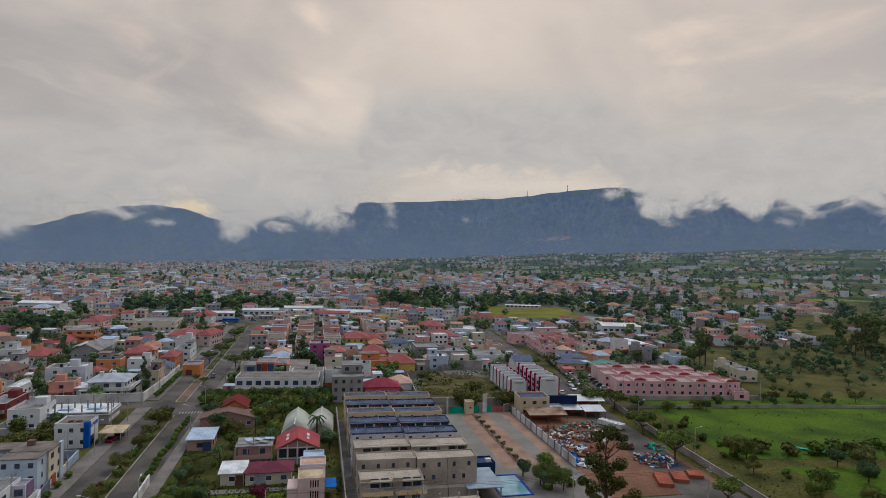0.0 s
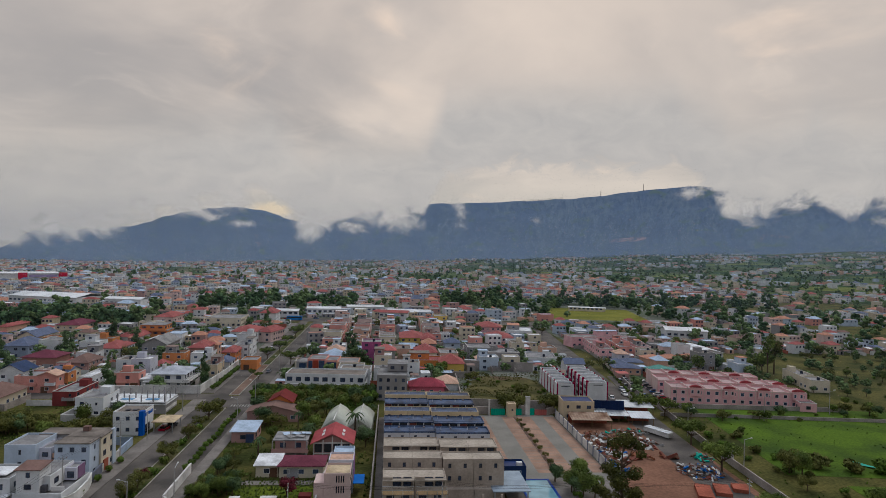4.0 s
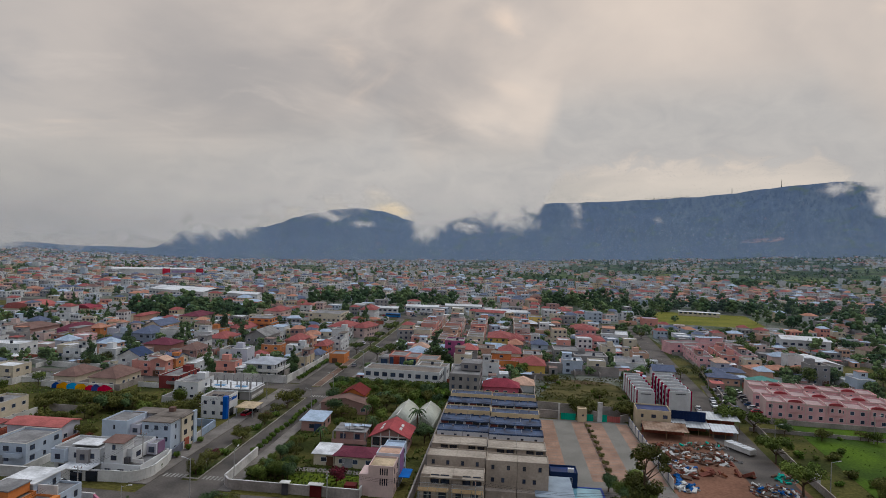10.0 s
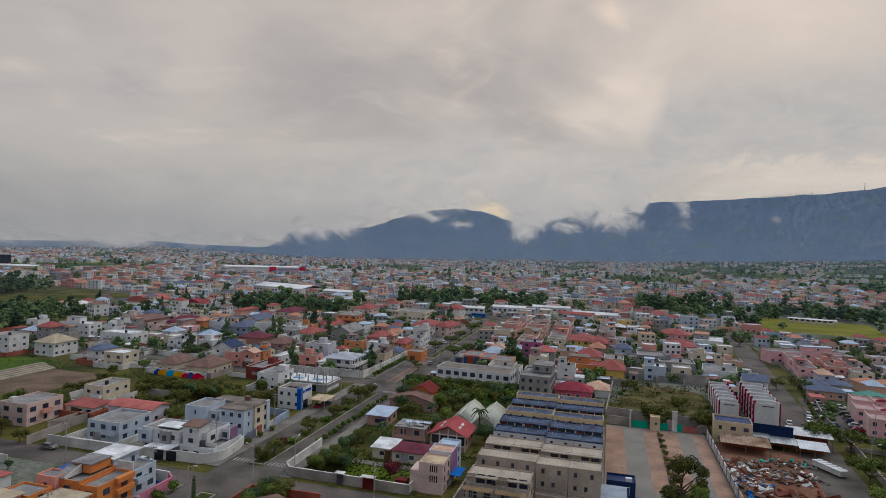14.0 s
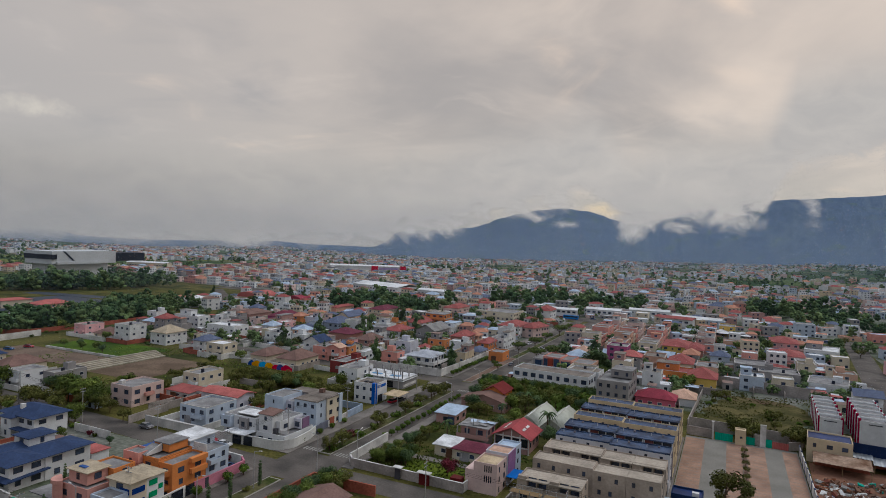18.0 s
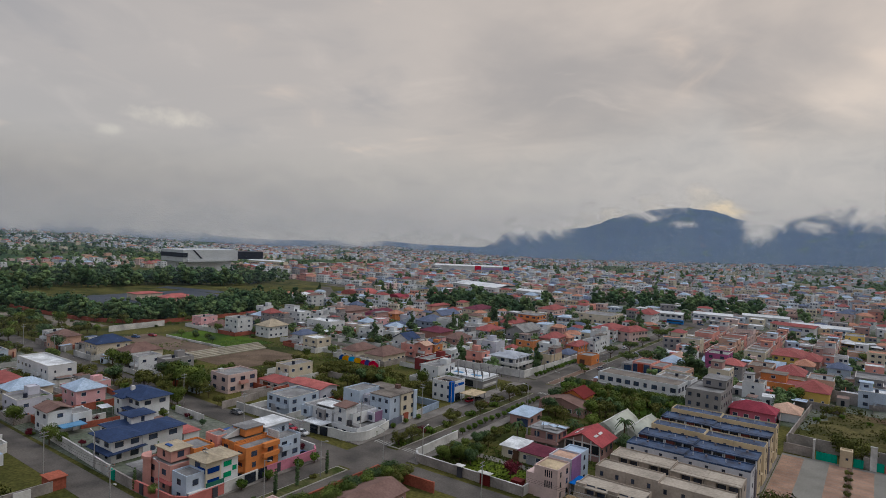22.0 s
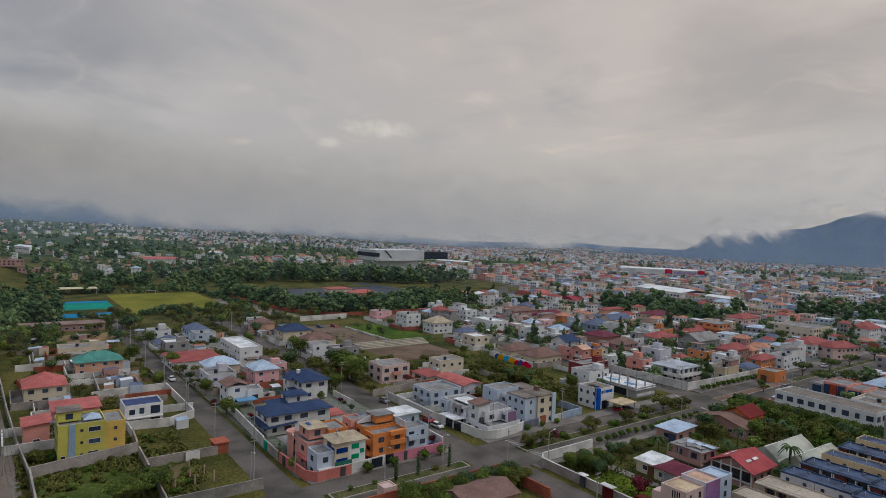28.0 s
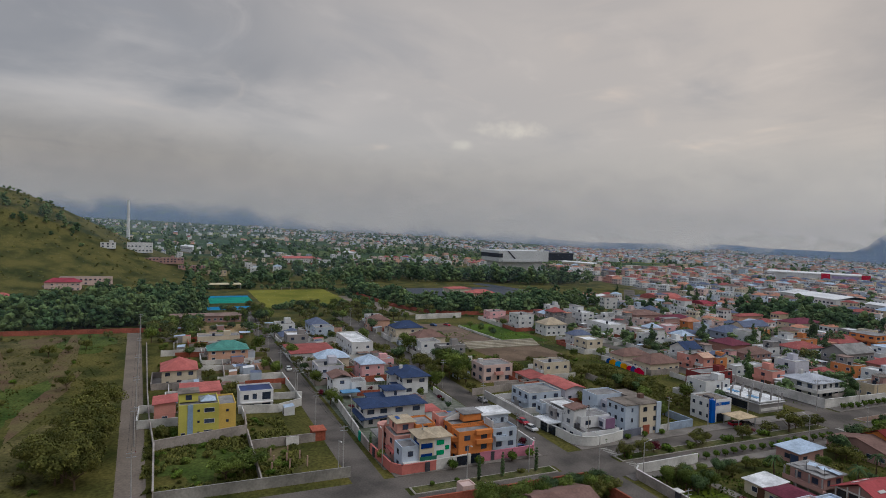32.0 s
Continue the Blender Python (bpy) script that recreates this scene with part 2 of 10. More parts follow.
WHITE_PAINT = material("road_paint", (.30, .29, .27), 0.8, 0.15, 3, 12, 0.0, stain=0.4)
FRAME_W = material("window_frame_white", (.66, .66, .66), 0.5, 0.05, bump=0)
FRAME_D = material("window_frame_dark", (.07, .07, .08), 0.5, 0.05, bump=0)
STEEL = material("galvanised_steel", (.42, .44, .46), 0.45, 0.1, metal=0.6)
BLOCK = material("bare_block_wall", (.33, .30, .28), 0.95, 0.15, 1.0, 10, 0.3, stain=0.35)
BRICK = material("red_brick_wall", (.33, .13, .10), 0.95, 0.2, 1.0, 10, 0.3, stain=0.3)
PLASTERW = material("white_plaster_wall", (.62, .61, .59), 0.9, 0.1, 0.8, 10, 0.2, stain=0.4)
BARK = material("bark", (.10, .075, .055), 0.95, 0.25, 4, 20, 0.5)
LEAF = [material("foliage_" + n, c, 0.75, 0.3, 1.6, 10, 0.0, stain=0.35, per_object=0.25, second=s, islands=0.32) for n, c, s in (
    ("deep", (.066, .105, .058), (.095, .138, .066)), ("mid", (.086, .122, .038), (.124, .156, .050)), ("olive", (.080, .092, .032), (.120, .120, .044)),
    ("bright", (.068, .112, .030), (.10, .148, .040)), ("plum", (.085, .020, .028), (.13, .035, .045)))]

# ---- grid of the town: p to the right, q along the avenue ----
TH = radians(12)
GRID = Matrix.Rotation(TH, 4, "Z")


def along(table, v):
    """Eased reading of a table of (place, value)."""
    if v <= table[0][0]:
        return table[0][1]
    for (a, b), (c, d) in zip(table, table[1:]):
        if v <= c:
            f = (v - a) / (c - a)
            return b + (d - b) * f * f * (3 - 2 * f)
    return table[-1][1]


# where the settled land ends at the mountains' foot, in degrees above the eye's level, by azimuth to the left of +y
MID = Vector((38, 16, 0))       # middle of the flight
FOOT_R = 3000.0
FOOT = ((-75, 1.2), (-34, .8), (-28, .7), (-19, .2), (-12, -.1), (-4, -.55), (3, -.9), (11.5, -1.3), (19, -1.45), (26, -1.7), (32, -1.85), (37, -1.9), (42, -1.8), (47, -1.6), (57, -1.55), (63, -1.6), (70, -1.3),
        (77, -.95), (84, -.8), (90, -.65), (97, -.4), (105, -.2), (112, .1), (150, .5))


def hill_height(x, y):
    """Lie of the land: a plain tilting away to the mountains' foot, and a grassy hill to the west."""
    r, az = math.hypot(x - MID.x, y - MID.y), math.degrees(math.atan2(MID.x - x, y - MID.y))
    f = min(1.0, max(0.0, (r - 750) / (FOOT_R - 750)))
    low = (56.5 + FOOT_R * math.tan(radians(along(FOOT, az)))) * f ** 1.35
    for a0, wide, top in ((52.6, 2.0, 17), (57.8, 1.4, 8)):
        low += top * math.exp(-((az - a0) / wide) ** 2 - ((r - 2900) / 160) ** 2)
    p, q = x * math.cos(TH) + y * math.sin(TH), -x * math.sin(TH) + y * math.cos(TH)
    a = math.exp(-(((p + 640) / 150) ** 2 + ((q + 150) / 150) ** 2))
    return max(0.0, 90 * a - 5) + low


def ground_at(p, q):
    v = GRID @ Vector((p, q, 0))
    return hill_height(v.x, v.y)


def at(p, q, z=0.0, turn=0.0):
    return GRID @ Matrix.Translation((p, q, z)) @ Matrix.Rotation(radians(turn), 4, "Z")


# ---- mesh helpers ----
def box(bm, x0, y0, z0, x1, y1, z1, mi=0):
    v = [bm.verts.new(c) for c in ((x0, y0, z0), (x1, y0, z0), (x1, y1, z0), (x0, y1, z0), (x0, y0, z1), (x1, y0, z1), (x1, y1, z1), (x0, y1, z1))]
    for f in ((0, 3, 2, 1), (4, 5, 6, 7), (0, 1, 5, 4), (1, 2, 6, 5), (2, 3, 7, 6), (3, 0, 4, 7)):
        bm.faces.new([v[i] for i in f]).material_index = mi
    return v


def poly(bm, pts, mi=0):
    f = bm.faces.new([bm.verts.new(c) for c in pts])
    f.material_index = mi
    return f


def mesh_of(name, bm, mats):
    me = bpy.data.meshes.new(name)
    bm.to_mesh(me)
    bm.free()
    for m in mats if isinstance(mats, (list, tuple)) else (mats,):
        me.materials.append(m)
    return me


def part(name, bm, mats, parent, label="", m=None):
    """Links a bmesh, or a mesh, as one object under parent."""
    me = bm if isinstance(bm, bpy.types.Mesh) else mesh_of(name, bm, mats)
    ob = new(name, me)
    ob.parent = parent
    if m is not None:
        ob.matrix_basis = m
    return tagged(ob, label)


def thing(name, m, label, category, group="", kind=""):
    ob = new(name)
    ob.empty_display_size = 0.5
    ob.matrix_basis = m
    return tagged(ob, label, category, group, kind)


def solid(name, bm, mats, m, label, category="", group="", kind=""):
    ob = new(name, mesh_of(name, bm, mats))
    ob.matrix_basis = m
    return tagged(ob, label, category, group, kind)


# ---- land ----
def far_land_material():
    """A mosaic of fields, pasture and bare plots, for the land beyond the town."""
    m = bpy.data.materials.new("far_fields")
    m.use_nodes = True
    nt = m.node_tree
    N, L = nt.nodes.new, nt.links.new
    b = nt.nodes["Principled BSDF"]
    b.inputs["Roughness"].default_value, b.inputs["Specular IOR Level"].default_value = 1.0, 0.0
    geo, cells = N("ShaderNodeNewGeometry"), N("ShaderNodeTexVoronoi")
    cells.inputs["Scale"].default_value = 0.011
    L(geo.outputs["Position"], cells.inputs["Vector"])
    sep, ramp = N("ShaderNodeSeparateColor"), N("ShaderNodeValToRGB")
    L(cells.outputs["Color"], sep.inputs[0]); L(sep.outputs[0], ramp.inputs[0])
    ramp.color_ramp.interpolation = "CONSTANT"
    el = ramp.color_ramp.elements
    el[0].color, el[1].color, el[1].position = (.045, .075, .04, 1), (.06, .075, .045, 1), .3
    for place, c in ((.5, (.085, .115, .05)), (.66, (.035, .06, .035)), (.8, (.12, .11, .07)), (.92, (.13, .15, .05))):
        e = el.new(place); e.color = (*c, 1)
    grain = N("ShaderNodeTexNoise"); grain.inputs["Scale"].default_value, grain.inputs["Detail"].default_value = 0.06, 6
    L(geo.outputs["Position"], grain.inputs["Vector"])
    val = N("ShaderNodeMapRange"); val.inputs["From Min"].default_value, val.inputs["From Max"].default_value = 0.3, 0.7
    val.inputs["To Min"].default_value, val.inputs["To Max"].default_value = 0.55, 1.35
    L(grain.outputs["Fac"], val.inputs["Value"])
    tone = N("ShaderNodeHueSaturation")
    L(ramp.outputs[0], tone.inputs["Color"]); L(val.outputs[0], tone.inputs["Value"]); L(tone.outputs[0], b.inputs["Base Color"])
    return m


def make_ground():
    bm = bmesh.new()
    rings = [0, 20, 45, 75, 110, 150, 190, 240, 290, 340, 400, 460, 520, 580, 650, 720, 800, 900, 1000, 1100, 1200, 1300, 1400, 1500, 1600, 1700, 1800, 1900, 2000, 2120, 2240, 2360, 2480, 2600, 2700, 2800, 2900, 3000, 3120, 3400, 4100, 4800]
    n = 240
    rows = []
    for r in rings:
        row = []
        for k in range(n if r else 1):
            a = 2 * math.pi * k / n
            x, y = r * math.cos(a), r * math.sin(a)
            row.append(bm.verts.new((x, y, hill_height(x, y))))
        rows.append(row)
    for i in range(len(rows) - 1):
        for k in range(n):
            a, b = rows[i], rows[i + 1]
            if i == 0:
                bm.faces.new((a[0], b[k], b[(k + 1) % n]))
            else:
                bm.faces.new((a[k], b[k], b[(k + 1) % n], a[(k + 1) % n]))
    for f in bm.faces:
        f.smooth = True
        c = f.calc_center_median()
        f.material_index = int(math.hypot(c.x, c.y) > 850)
    solid("ground", bm, [GRASS, far_land_material()], Matrix(), "rough green and brown grassland with far fields", kind="structure")


make_ground()


def slab(name, p0, q0, p1, q1, z0, z1, mat, label, kind="structure", turn=0.0, category=""):
    bm = bmesh.new()
    w, d = p1 - p0, q1 - q0
    box(bm, -w / 2, -d / 2, z0, w / 2, d / 2, z1)
    return solid(name, bm, mat, at((p0 + p1) / 2, (q0 + q1) / 2, ground_at((p0 + p1) / 2, (q0 + q1) / 2), turn), label, category, kind=kind)


# avenue with a planted median
slab("road", -53, 0, -47, 452, -0.2, 0.03, ASPHALT, "worn asphalt carriageway of the avenue")
slab("road", -43.2, 0, -36, 452, -0.2, 0.03, ASPHALT, "worn asphalt carriageway of the avenue")
VERGE = material("verge_grass", (.062, .082, .028), 0.95, 0.35, 0.8, 8, 0.4, stain=0.4, second=(.10, .095, .05))
slab("road", -47, 116, -43.2, 133, -0.2, 0.026, ASPHALT, "asphalt crossing of the avenue")
slab("road", -47, 212, -43.2, 228, -0.2, 0.026, ASPHALT, "asphalt crossing of the avenue")
for q0, q1, m, lab in ((79, 115, VERGE, "grassed"), (134, 211, VERGE, "grassed"), (229, 286, DIRT, "bare earth"), (287, 440, VERGE, "grassed")):
    slab("median", -46.9, q0, -43.3, q1, -0.1, 0.17, KERB, "kerbed %s median of the avenue" % lab)
    slab("planting_bed", -46.6, q0 + 0.4, -43.6, q1 - 0.4, 0.0, 0.21, m, "%s bed in the avenue median" % lab)
for q0, q1 in ((78, 117), (129, 222), (232, 440)):
    slab("pavement", -57.5, q0, -53, q1, -0.1, 0.18, PAVING, "concrete pavement beside the avenue")
for q0, q1 in ((40, 118), (128.5, 300), (304, 440)):
    slab("pavement", -36, q0, -33, q1, -0.1, 0.18, PAVING, "concrete pavement beside the avenue")
# side streets
slab("road", -300, 119.4, -53, 128.0, -0.2, 0.022, ASPHALT, "narrow asphalt side street", turn=-1.6)
slab("road", -330, 69.2, -53, 76.4, -0.2, 0.022, ASPHALT, "narrow asphalt side street", turn=-0.4)
slab("road", -47, 60, -43.2, 78, -0.2, 0.026, ASPHALT, "asphalt crossing of the avenue")
slab("road", -260, 17.3, -45, 23.2, -0.2, 0.02, material("dirt_road", (.175, .148, .126), 0.95, 0.15, 0.5, 8, 0.3, stain=0.25), "unpaved earth road", turn=2.7)
slab("road", -36, 119.5, 100, 127.5, -0.2, 0.022, ASPHALT, "asphalt side street")
slab("road", -120, 222, -53, 231, -0.2, 0.022, ASPHALT, "asphalt side street")
slab("road", 98, 80, 109, 455, -0.2, 0.024, ASPHALT, "wide asphalt street", turn=-5.0)
slab("road", -420, 452, 330, 474, -0.2, 0.028, ASPHALT, "broad highway crossing the town", turn=-1.0)
slab("road", -260, 226, -120, 233, -0.2, 0.022, ASPHALT, "asphalt side street", turn=2)
# green fields right of the wide street
slab("field", 118, 135, 320, 205, -0.3, 0.05, LAWN, "flat green pasture", turn=-7)
slab("field", 120, 60, 320, 128, -0.3, 0.045, LAWN, "flat green pasture", turn=-7)


def ribbon_wall(name, pts, height, thick, mat, label, z=0.0, cap=None, category="wall"):
    """A garden wall along grid points."""
    bm = bmesh.new()
    for (a, b), (c, d) in zip(pts, pts[1:]):
        n = Vector((-(d - b), c - a, 0)).normalized() * thick / 2
        u = Vector((c - a, d - b, 0)).normalized() * thick / 2
        A, C = Vector((a, b, 0)) - u, Vector((c, d, 0)) + u
        for lo, hi, k, mi in ((z - 0.2, z + height, 1.0, 0), (z + height, z + height + 0.08, 1.35, 1)):
            v = [bm.verts.new(q) for q in (A - n * k + Vector((0, 0, lo)), C - n * k + Vector((0, 0, lo)), C + n * k + Vector((0, 0, lo)), A + n * k + Vector((0, 0, lo)),
                                          A - n * k + Vector((0, 0, hi)), C - n * k + Vector((0, 0, hi)), C + n * k + Vector((0, 0, hi)), A + n * k + Vector((0, 0, hi)))]
            for f in ((0, 3, 2, 1), (4, 5, 6, 7), (0, 1, 5, 4), (1, 2, 6, 5), (2, 3, 7, 6), (3, 0, 4, 7)):
                bm.faces.new([v[i] for i in f]).material_index = mi
    return solid(name, bm, [mat, cap or mat], GRID.copy(), label, category)


def limb(bm, a, b, r0, r1, n=6):
    a, b = Vector(a), Vector(b)
    u = (b - a).normalized()
    t = u.orthogonal().normalized()
    s = u.cross(t)
    lo = [bm.verts.new(a + (t * math.cos(6.2832 * k / n) + s * math.sin(6.2832 * k / n)) * r0) for k in range(n)]
    hi = [bm.verts.new(b + (t * math.cos(6.2832 * k / n) + s * math.sin(6.2832 * k / n)) * r1) for k in range(n)]
    for k in range(n):
        bm.faces.new((lo[k], lo[(k + 1) % n], hi[(k + 1) % n], hi[k]))
    bm.faces.new(list(reversed(lo))); bm.faces.new(hi)


# ---- houses ----
WINDOWS = {}


def window_mesh(w, h, dark):
    """A frame ring set on the wall round a recessed pane, one shell."""
    key = (round(w, 1), round(h, 1), dark)
    if key not in WINDOWS:
        bm = bmesh.new()
        w, h = key[0], key[1]
        t = 0.08
        loops = []
        for x, z0, z1, y in ((w / 2, 0, h, 0.03), (w / 2, 0, h, -0.06), (w / 2 - t, t, h - t, -0.06), (w / 2 - t, t, h - t, -0.015)):
            loops.append([bm.verts.new(c) for c in ((-x, y, z0), (x, y, z0), (x, y, z1), (-x, y, z1))])
        for a, b in zip(loops, loops[1:]):
            for k in range(4):
                bm.faces.new((a[k], a[(k + 1) % 4], b[(k + 1) % 4], b[k]))
        bm.faces.new(loops[-1]).material_index = 1
        WINDOWS[key] = mesh_of("window", bm, [FRAME_D if dark else FRAME_W, glass_mat()])
    return WINDOWS[key]


def facade(parent, w, d, side, rng, floors, fh, dark, gap=2.9, skip=0.12, size=(1.5, 1.25), base=0.0):
    """Windows along one side of a w x d block: 'A' front, 'B' right, 'C' back, 'D' left."""
    length = w if side in "AC" else d
    n = max(1, int((length - 0.8) / gap))
    step = length / n
    for f in range(floors):
        for k in range(n):
            if rng.random() < skip:
                continue
            s = -length / 2 + step * (k + 0.5)
            z = base + f * fh + 0.95
            ww, hh = size
            if rng.random() < 0.2:
                ww, hh = 0.8, 1.0
            ww = min(ww, step - 0.4)
            place = {"A": (s, -d / 2, 0), "B": (w / 2, s, 90), "C": (-s, d / 2, 180), "D": (-w / 2, -s, 270)}[side]
            part("window", window_mesh(ww, hh, dark), None, parent, m=pose(place[0], place[1], z, 0, 0, place[2]))


def block_walls(bm, w, d, h, parapet=0.55, thick=0.22, z=0.0, band=0):
    """Walls with a parapet standing over a sunken roof."""
    o = [(-w / 2, -d / 2), (w / 2, -d / 2), (w / 2, d / 2), (-w / 2, d / 2)]
    i = [(-w / 2 + thick, -d / 2 + thick), (w / 2 - thick, -d / 2 + thick), (w / 2 - thick, d / 2 - thick), (-w / 2 + thick, d / 2 - thick)]
    vo0 = [bm.verts.new((*c, z)) for c in o]
    vo1 = [bm.verts.new((*c, h)) for c in o]
    vi1 = [bm.verts.new((*c, h)) for c in i]
    vi0 = [bm.verts.new((*c, h - parapet)) for c in i]
    for k in range(4):
        j = (k + 1) % 4
        bm.faces.new((vo0[k], vo0[j], vo1[j], vo1[k]))
        bm.faces.new((vo1[k], vo1[j], vi1[j], vi1[k]))
        bm.faces.new((vi1[k], vi1[j], vi0[j], vi0[k]))
    bm.faces.new(vi0)


def pitched(bm, w, d, h, kind, over=0.55, rise=None, thick=0.14):
    """A pitched roof over a w x d block with its eaves at height h."""
    a, b = w / 2 + over, d / 2 + over
    rise = rise if rise is not None else 0.27 * min(a, b) * 2
    e = [(-a, -b, h), (a, -b, h), (a, b, h), (-a, b, h)]
    if kind == "hip":
        if a >= b:
            r = [(-(a - b) * 0.96 - 0.05, 0, h + rise), ((a - b) * 0.96 + 0.05, 0, h + rise)]
            faces = [(e[0], e[1], r[1], r[0]), (e[1], e[2], r[1]), (e[2], e[3], r[0], r[1]), (e[3], e[0], r[0])]
        else:
            r = [(0, -(b - a) * 0.96 - 0.05, h + rise), (0, (b - a) * 0.96 + 0.05, h + rise)]
            faces = [(e[0], e[1], r[0]), (e[1], e[2], r[1], r[0]), (e[2], e[3], r[1]), (e[3], e[0], r[0], r[1])]
    elif kind == "gable_p":     # ridge along q, gables face front and back
        r = [(0, -b, h + rise), (0, b, h + rise)]
        faces = [(e[1], e[2], r[1], r[0]), (e[3], e[0], r[0], r[1])]
    elif kind == "gable_q":     # ridge along p
        r = [(-a, 0, h + rise), (a, 0, h + rise)]
        faces = [(e[0], e[1], r[1], r[0]), (e[2], e[3], r[0], r[1])]
    else:                       # single slope
        e2 = [(-a, -b, h), (a, -b, h), (a, b, h + 0.5), (-a, b, h + 0.5)]
        faces = [tuple(e2)]
    for f in faces:
        poly(bm, f)
        poly(bm, [(x, y, z - thick) for x, y, z in reversed(f)])
    if kind == "shed":
        f = faces[0]
        for k in range(4):
            p0, p1 = f[k], f[(k + 1) % 4]
            poly(bm, [(p0[0], p0[1], p0[2] - thick), (p1[0], p1[1], p1[2] - thick), p1, p0])
        return
    for k in range(4):
        p0, p1 = e[k], e[(k + 1) % 4]
        if kind == "hip" or (kind == "gable_p" and k in (1, 3)) or (kind == "gable_q" and k in (0, 2)):
            poly(bm, [(p0[0], p0[1], p0[2] - thick), (p1[0], p1[1], p1[2] - thick), p1, p0])
    if kind == "gable_p":
        for s, y in ((1, -b), (-1, b)):
            for x in (-a, a):
                poly(bm, [(x, y, h - thick), (0, y, h + rise - thick), (0, y, h + rise), (x, y, h)])
    if kind == "gable_q":
        for x in (-a, a):
            for y in (-b, b):
                poly(bm, [(x, y, h - thick), (x, 0, h + rise - thick), (x, 0, h + rise), (x, y, h)])


GARAGE = [material("garage_" + n, c, 0.6, 0.1) for n, c in (("brown", (.12, .07, .05)), ("navy", (.06, .08, .14)), ("grey", (.30, .30, .31)))]
TOWN = []      # p, q, half sizes of what stands, for the filling


def house(name, p, q, w, d, h, floors, wall, roof, rc, label, turn=0.0, sides="ABD", dark=None, z=None, gap=2.9, rise=None, tank=False, bands=True, group="", yard=False):
    rng = random.Random(int(p * 131 + q * 17))
    w, d = max(w, 3.0), max(d, 4.0)
    cp, cq = p + w / 2, q + d / 2
    TOWN.append((cp, cq, w / 2, d / 2))
    z = ground_at(cp, cq) if z is None else z
    ob = thing(name, at(cp, cq, z, turn), label, "house", group)
    bm = bmesh.new()
    if roof == "flat":
        block_walls(bm, w, d, h, z=-0.5)
        part("wall", bm, wall_mat(wall), ob)
        bm = bmesh.new()
        box(bm, -w / 2 + 0.25, -d / 2 + 0.25, h - 0.6, w / 2 - 0.25, d / 2 - 0.25, h - 0.5)
        part("roof", bm, roof_mat(rc), ob)
        bm = bmesh.new()
        t = 0.06
        for x0, y0, x1, y1 in ((-w / 2 - t, -d / 2 - t, w / 2 + t, -d / 2 + 0.26), (-w / 2 - t, d / 2 - 0.26, w / 2 + t, d / 2 + t),
                               (-w / 2 - t, -d / 2 + 0.26, -w / 2 + 0.26, d / 2 - 0.26), (w / 2 - 0.26, -d / 2 + 0.26, w / 2 + t, d / 2 - 0.26)):
            box(bm, x0, y0, h, x1, y1, h + 0.09)
        part("coping", bm, material("coping_concrete", (.50, .48, .45), 0.9, 0.1, 1, 10, 0.1, stain=0.35), ob)
    else:
        box(bm, -w / 2, -d / 2, -0.5, w / 2, d / 2, h - 0.04)
        rr = rise if rise is not None else 0.27 * 2 * (min(w, d) / 2 + 0.55)
        if roof == "gable_p":
            a, b = w / 2, d / 2
            k = rr * a / (a + 0.55) - 0.1
            for y in (-b, b):
                poly(bm, [(-a, y, h - 0.04), (a, y, h - 0.04), (0, y, h + k)] if y < 0 else [(a, y, h - 0.04), (-a, y, h - 0.04), (0, y, h + k)])
        if roof == "gable_q":
            a, b = w / 2, d / 2
            k = rr * b / (b + 0.55) - 0.1
            for x in (-a, a):
                poly(bm, [(x, b, h - 0.04), (x, -b, h - 0.04), (x, 0, h + k)] if x < 0 else [(x, -b, h - 0.04), (x, b, h - 0.04), (x, 0, h + k)])
        part("wall", bm, wall_mat(wall), ob)
        bm = bmesh.new()
        pitched(bm, w, d, h, roof, rise=rise)
        part("roof", bm, roof_mat(rc), ob)
    fh = (h - (0.5 if roof == "flat" else 0.1)) / floors
    if bands and floors > 1:
        for f in range(1, floors):
            bm = bmesh.new()
            zz = f * fh
            t = 0.05
            for x0, y0, x1, y1 in ((-w / 2 - t, -d / 2 - t, w / 2 + t, -d / 2), (-w / 2 - t, d / 2, w / 2 + t, d / 2 + t), (-w / 2 - t, -d / 2, -w / 2, d / 2), (w / 2, -d / 2, w / 2 + t, d / 2)):
                box(bm, x0, y0, zz - 0.1, x1, y1, zz + 0.1)
            part("string_course", bm, wall_mat(wall), ob)
    dk = rng.random() < 0.4 if dark is None else dark
    for s in sides:
        facade(ob, w, d, s, rng, floors, fh, dk, gap)
    if q < 330 and floors > 1 and w > 6 and rng.random() < 0.65:
        k, bw = rng.choice((-1, 1)), min(4.2, w * 0.5)
        bm = bmesh.new()
        x0, x1, z0 = k * w * 0.22 - bw / 2, k * w * 0.22 + bw / 2, fh - 0.1
        box(bm, x0, -d / 2 - 1.2, z0 - 0.15, x1, -d / 2, z0)
        box(bm, x0, -d / 2 - 1.2, z0, x1, -d / 2 - 1.08, z0 + 0.95)
        box(bm, x0, -d / 2 - 1.08, z0, x0 + 0.12, -d / 2, z0 + 0.95)
        box(bm, x1 - 0.12, -d / 2 - 1.08, z0, x1, -d / 2, z0 + 0.95)
        part("balcony", bm, wall_mat(rng.choice((wall, wall, "white", "concrete"))), ob)
    if q < 330 and rng.random() < 0.6:
        bm = bmesh.new()
        x0 = rng.choice((-0.32, 0.12)) * w
        box(bm, x0, -d / 2 - 0.05, -0.1, x0 + min(2.8, w * 0.35), -d / 2, 2.35)
        part("garage_door", bm, GARAGE[rng.randrange(3)], ob)
    more = random.Random(int(p * 57 + q * 29))
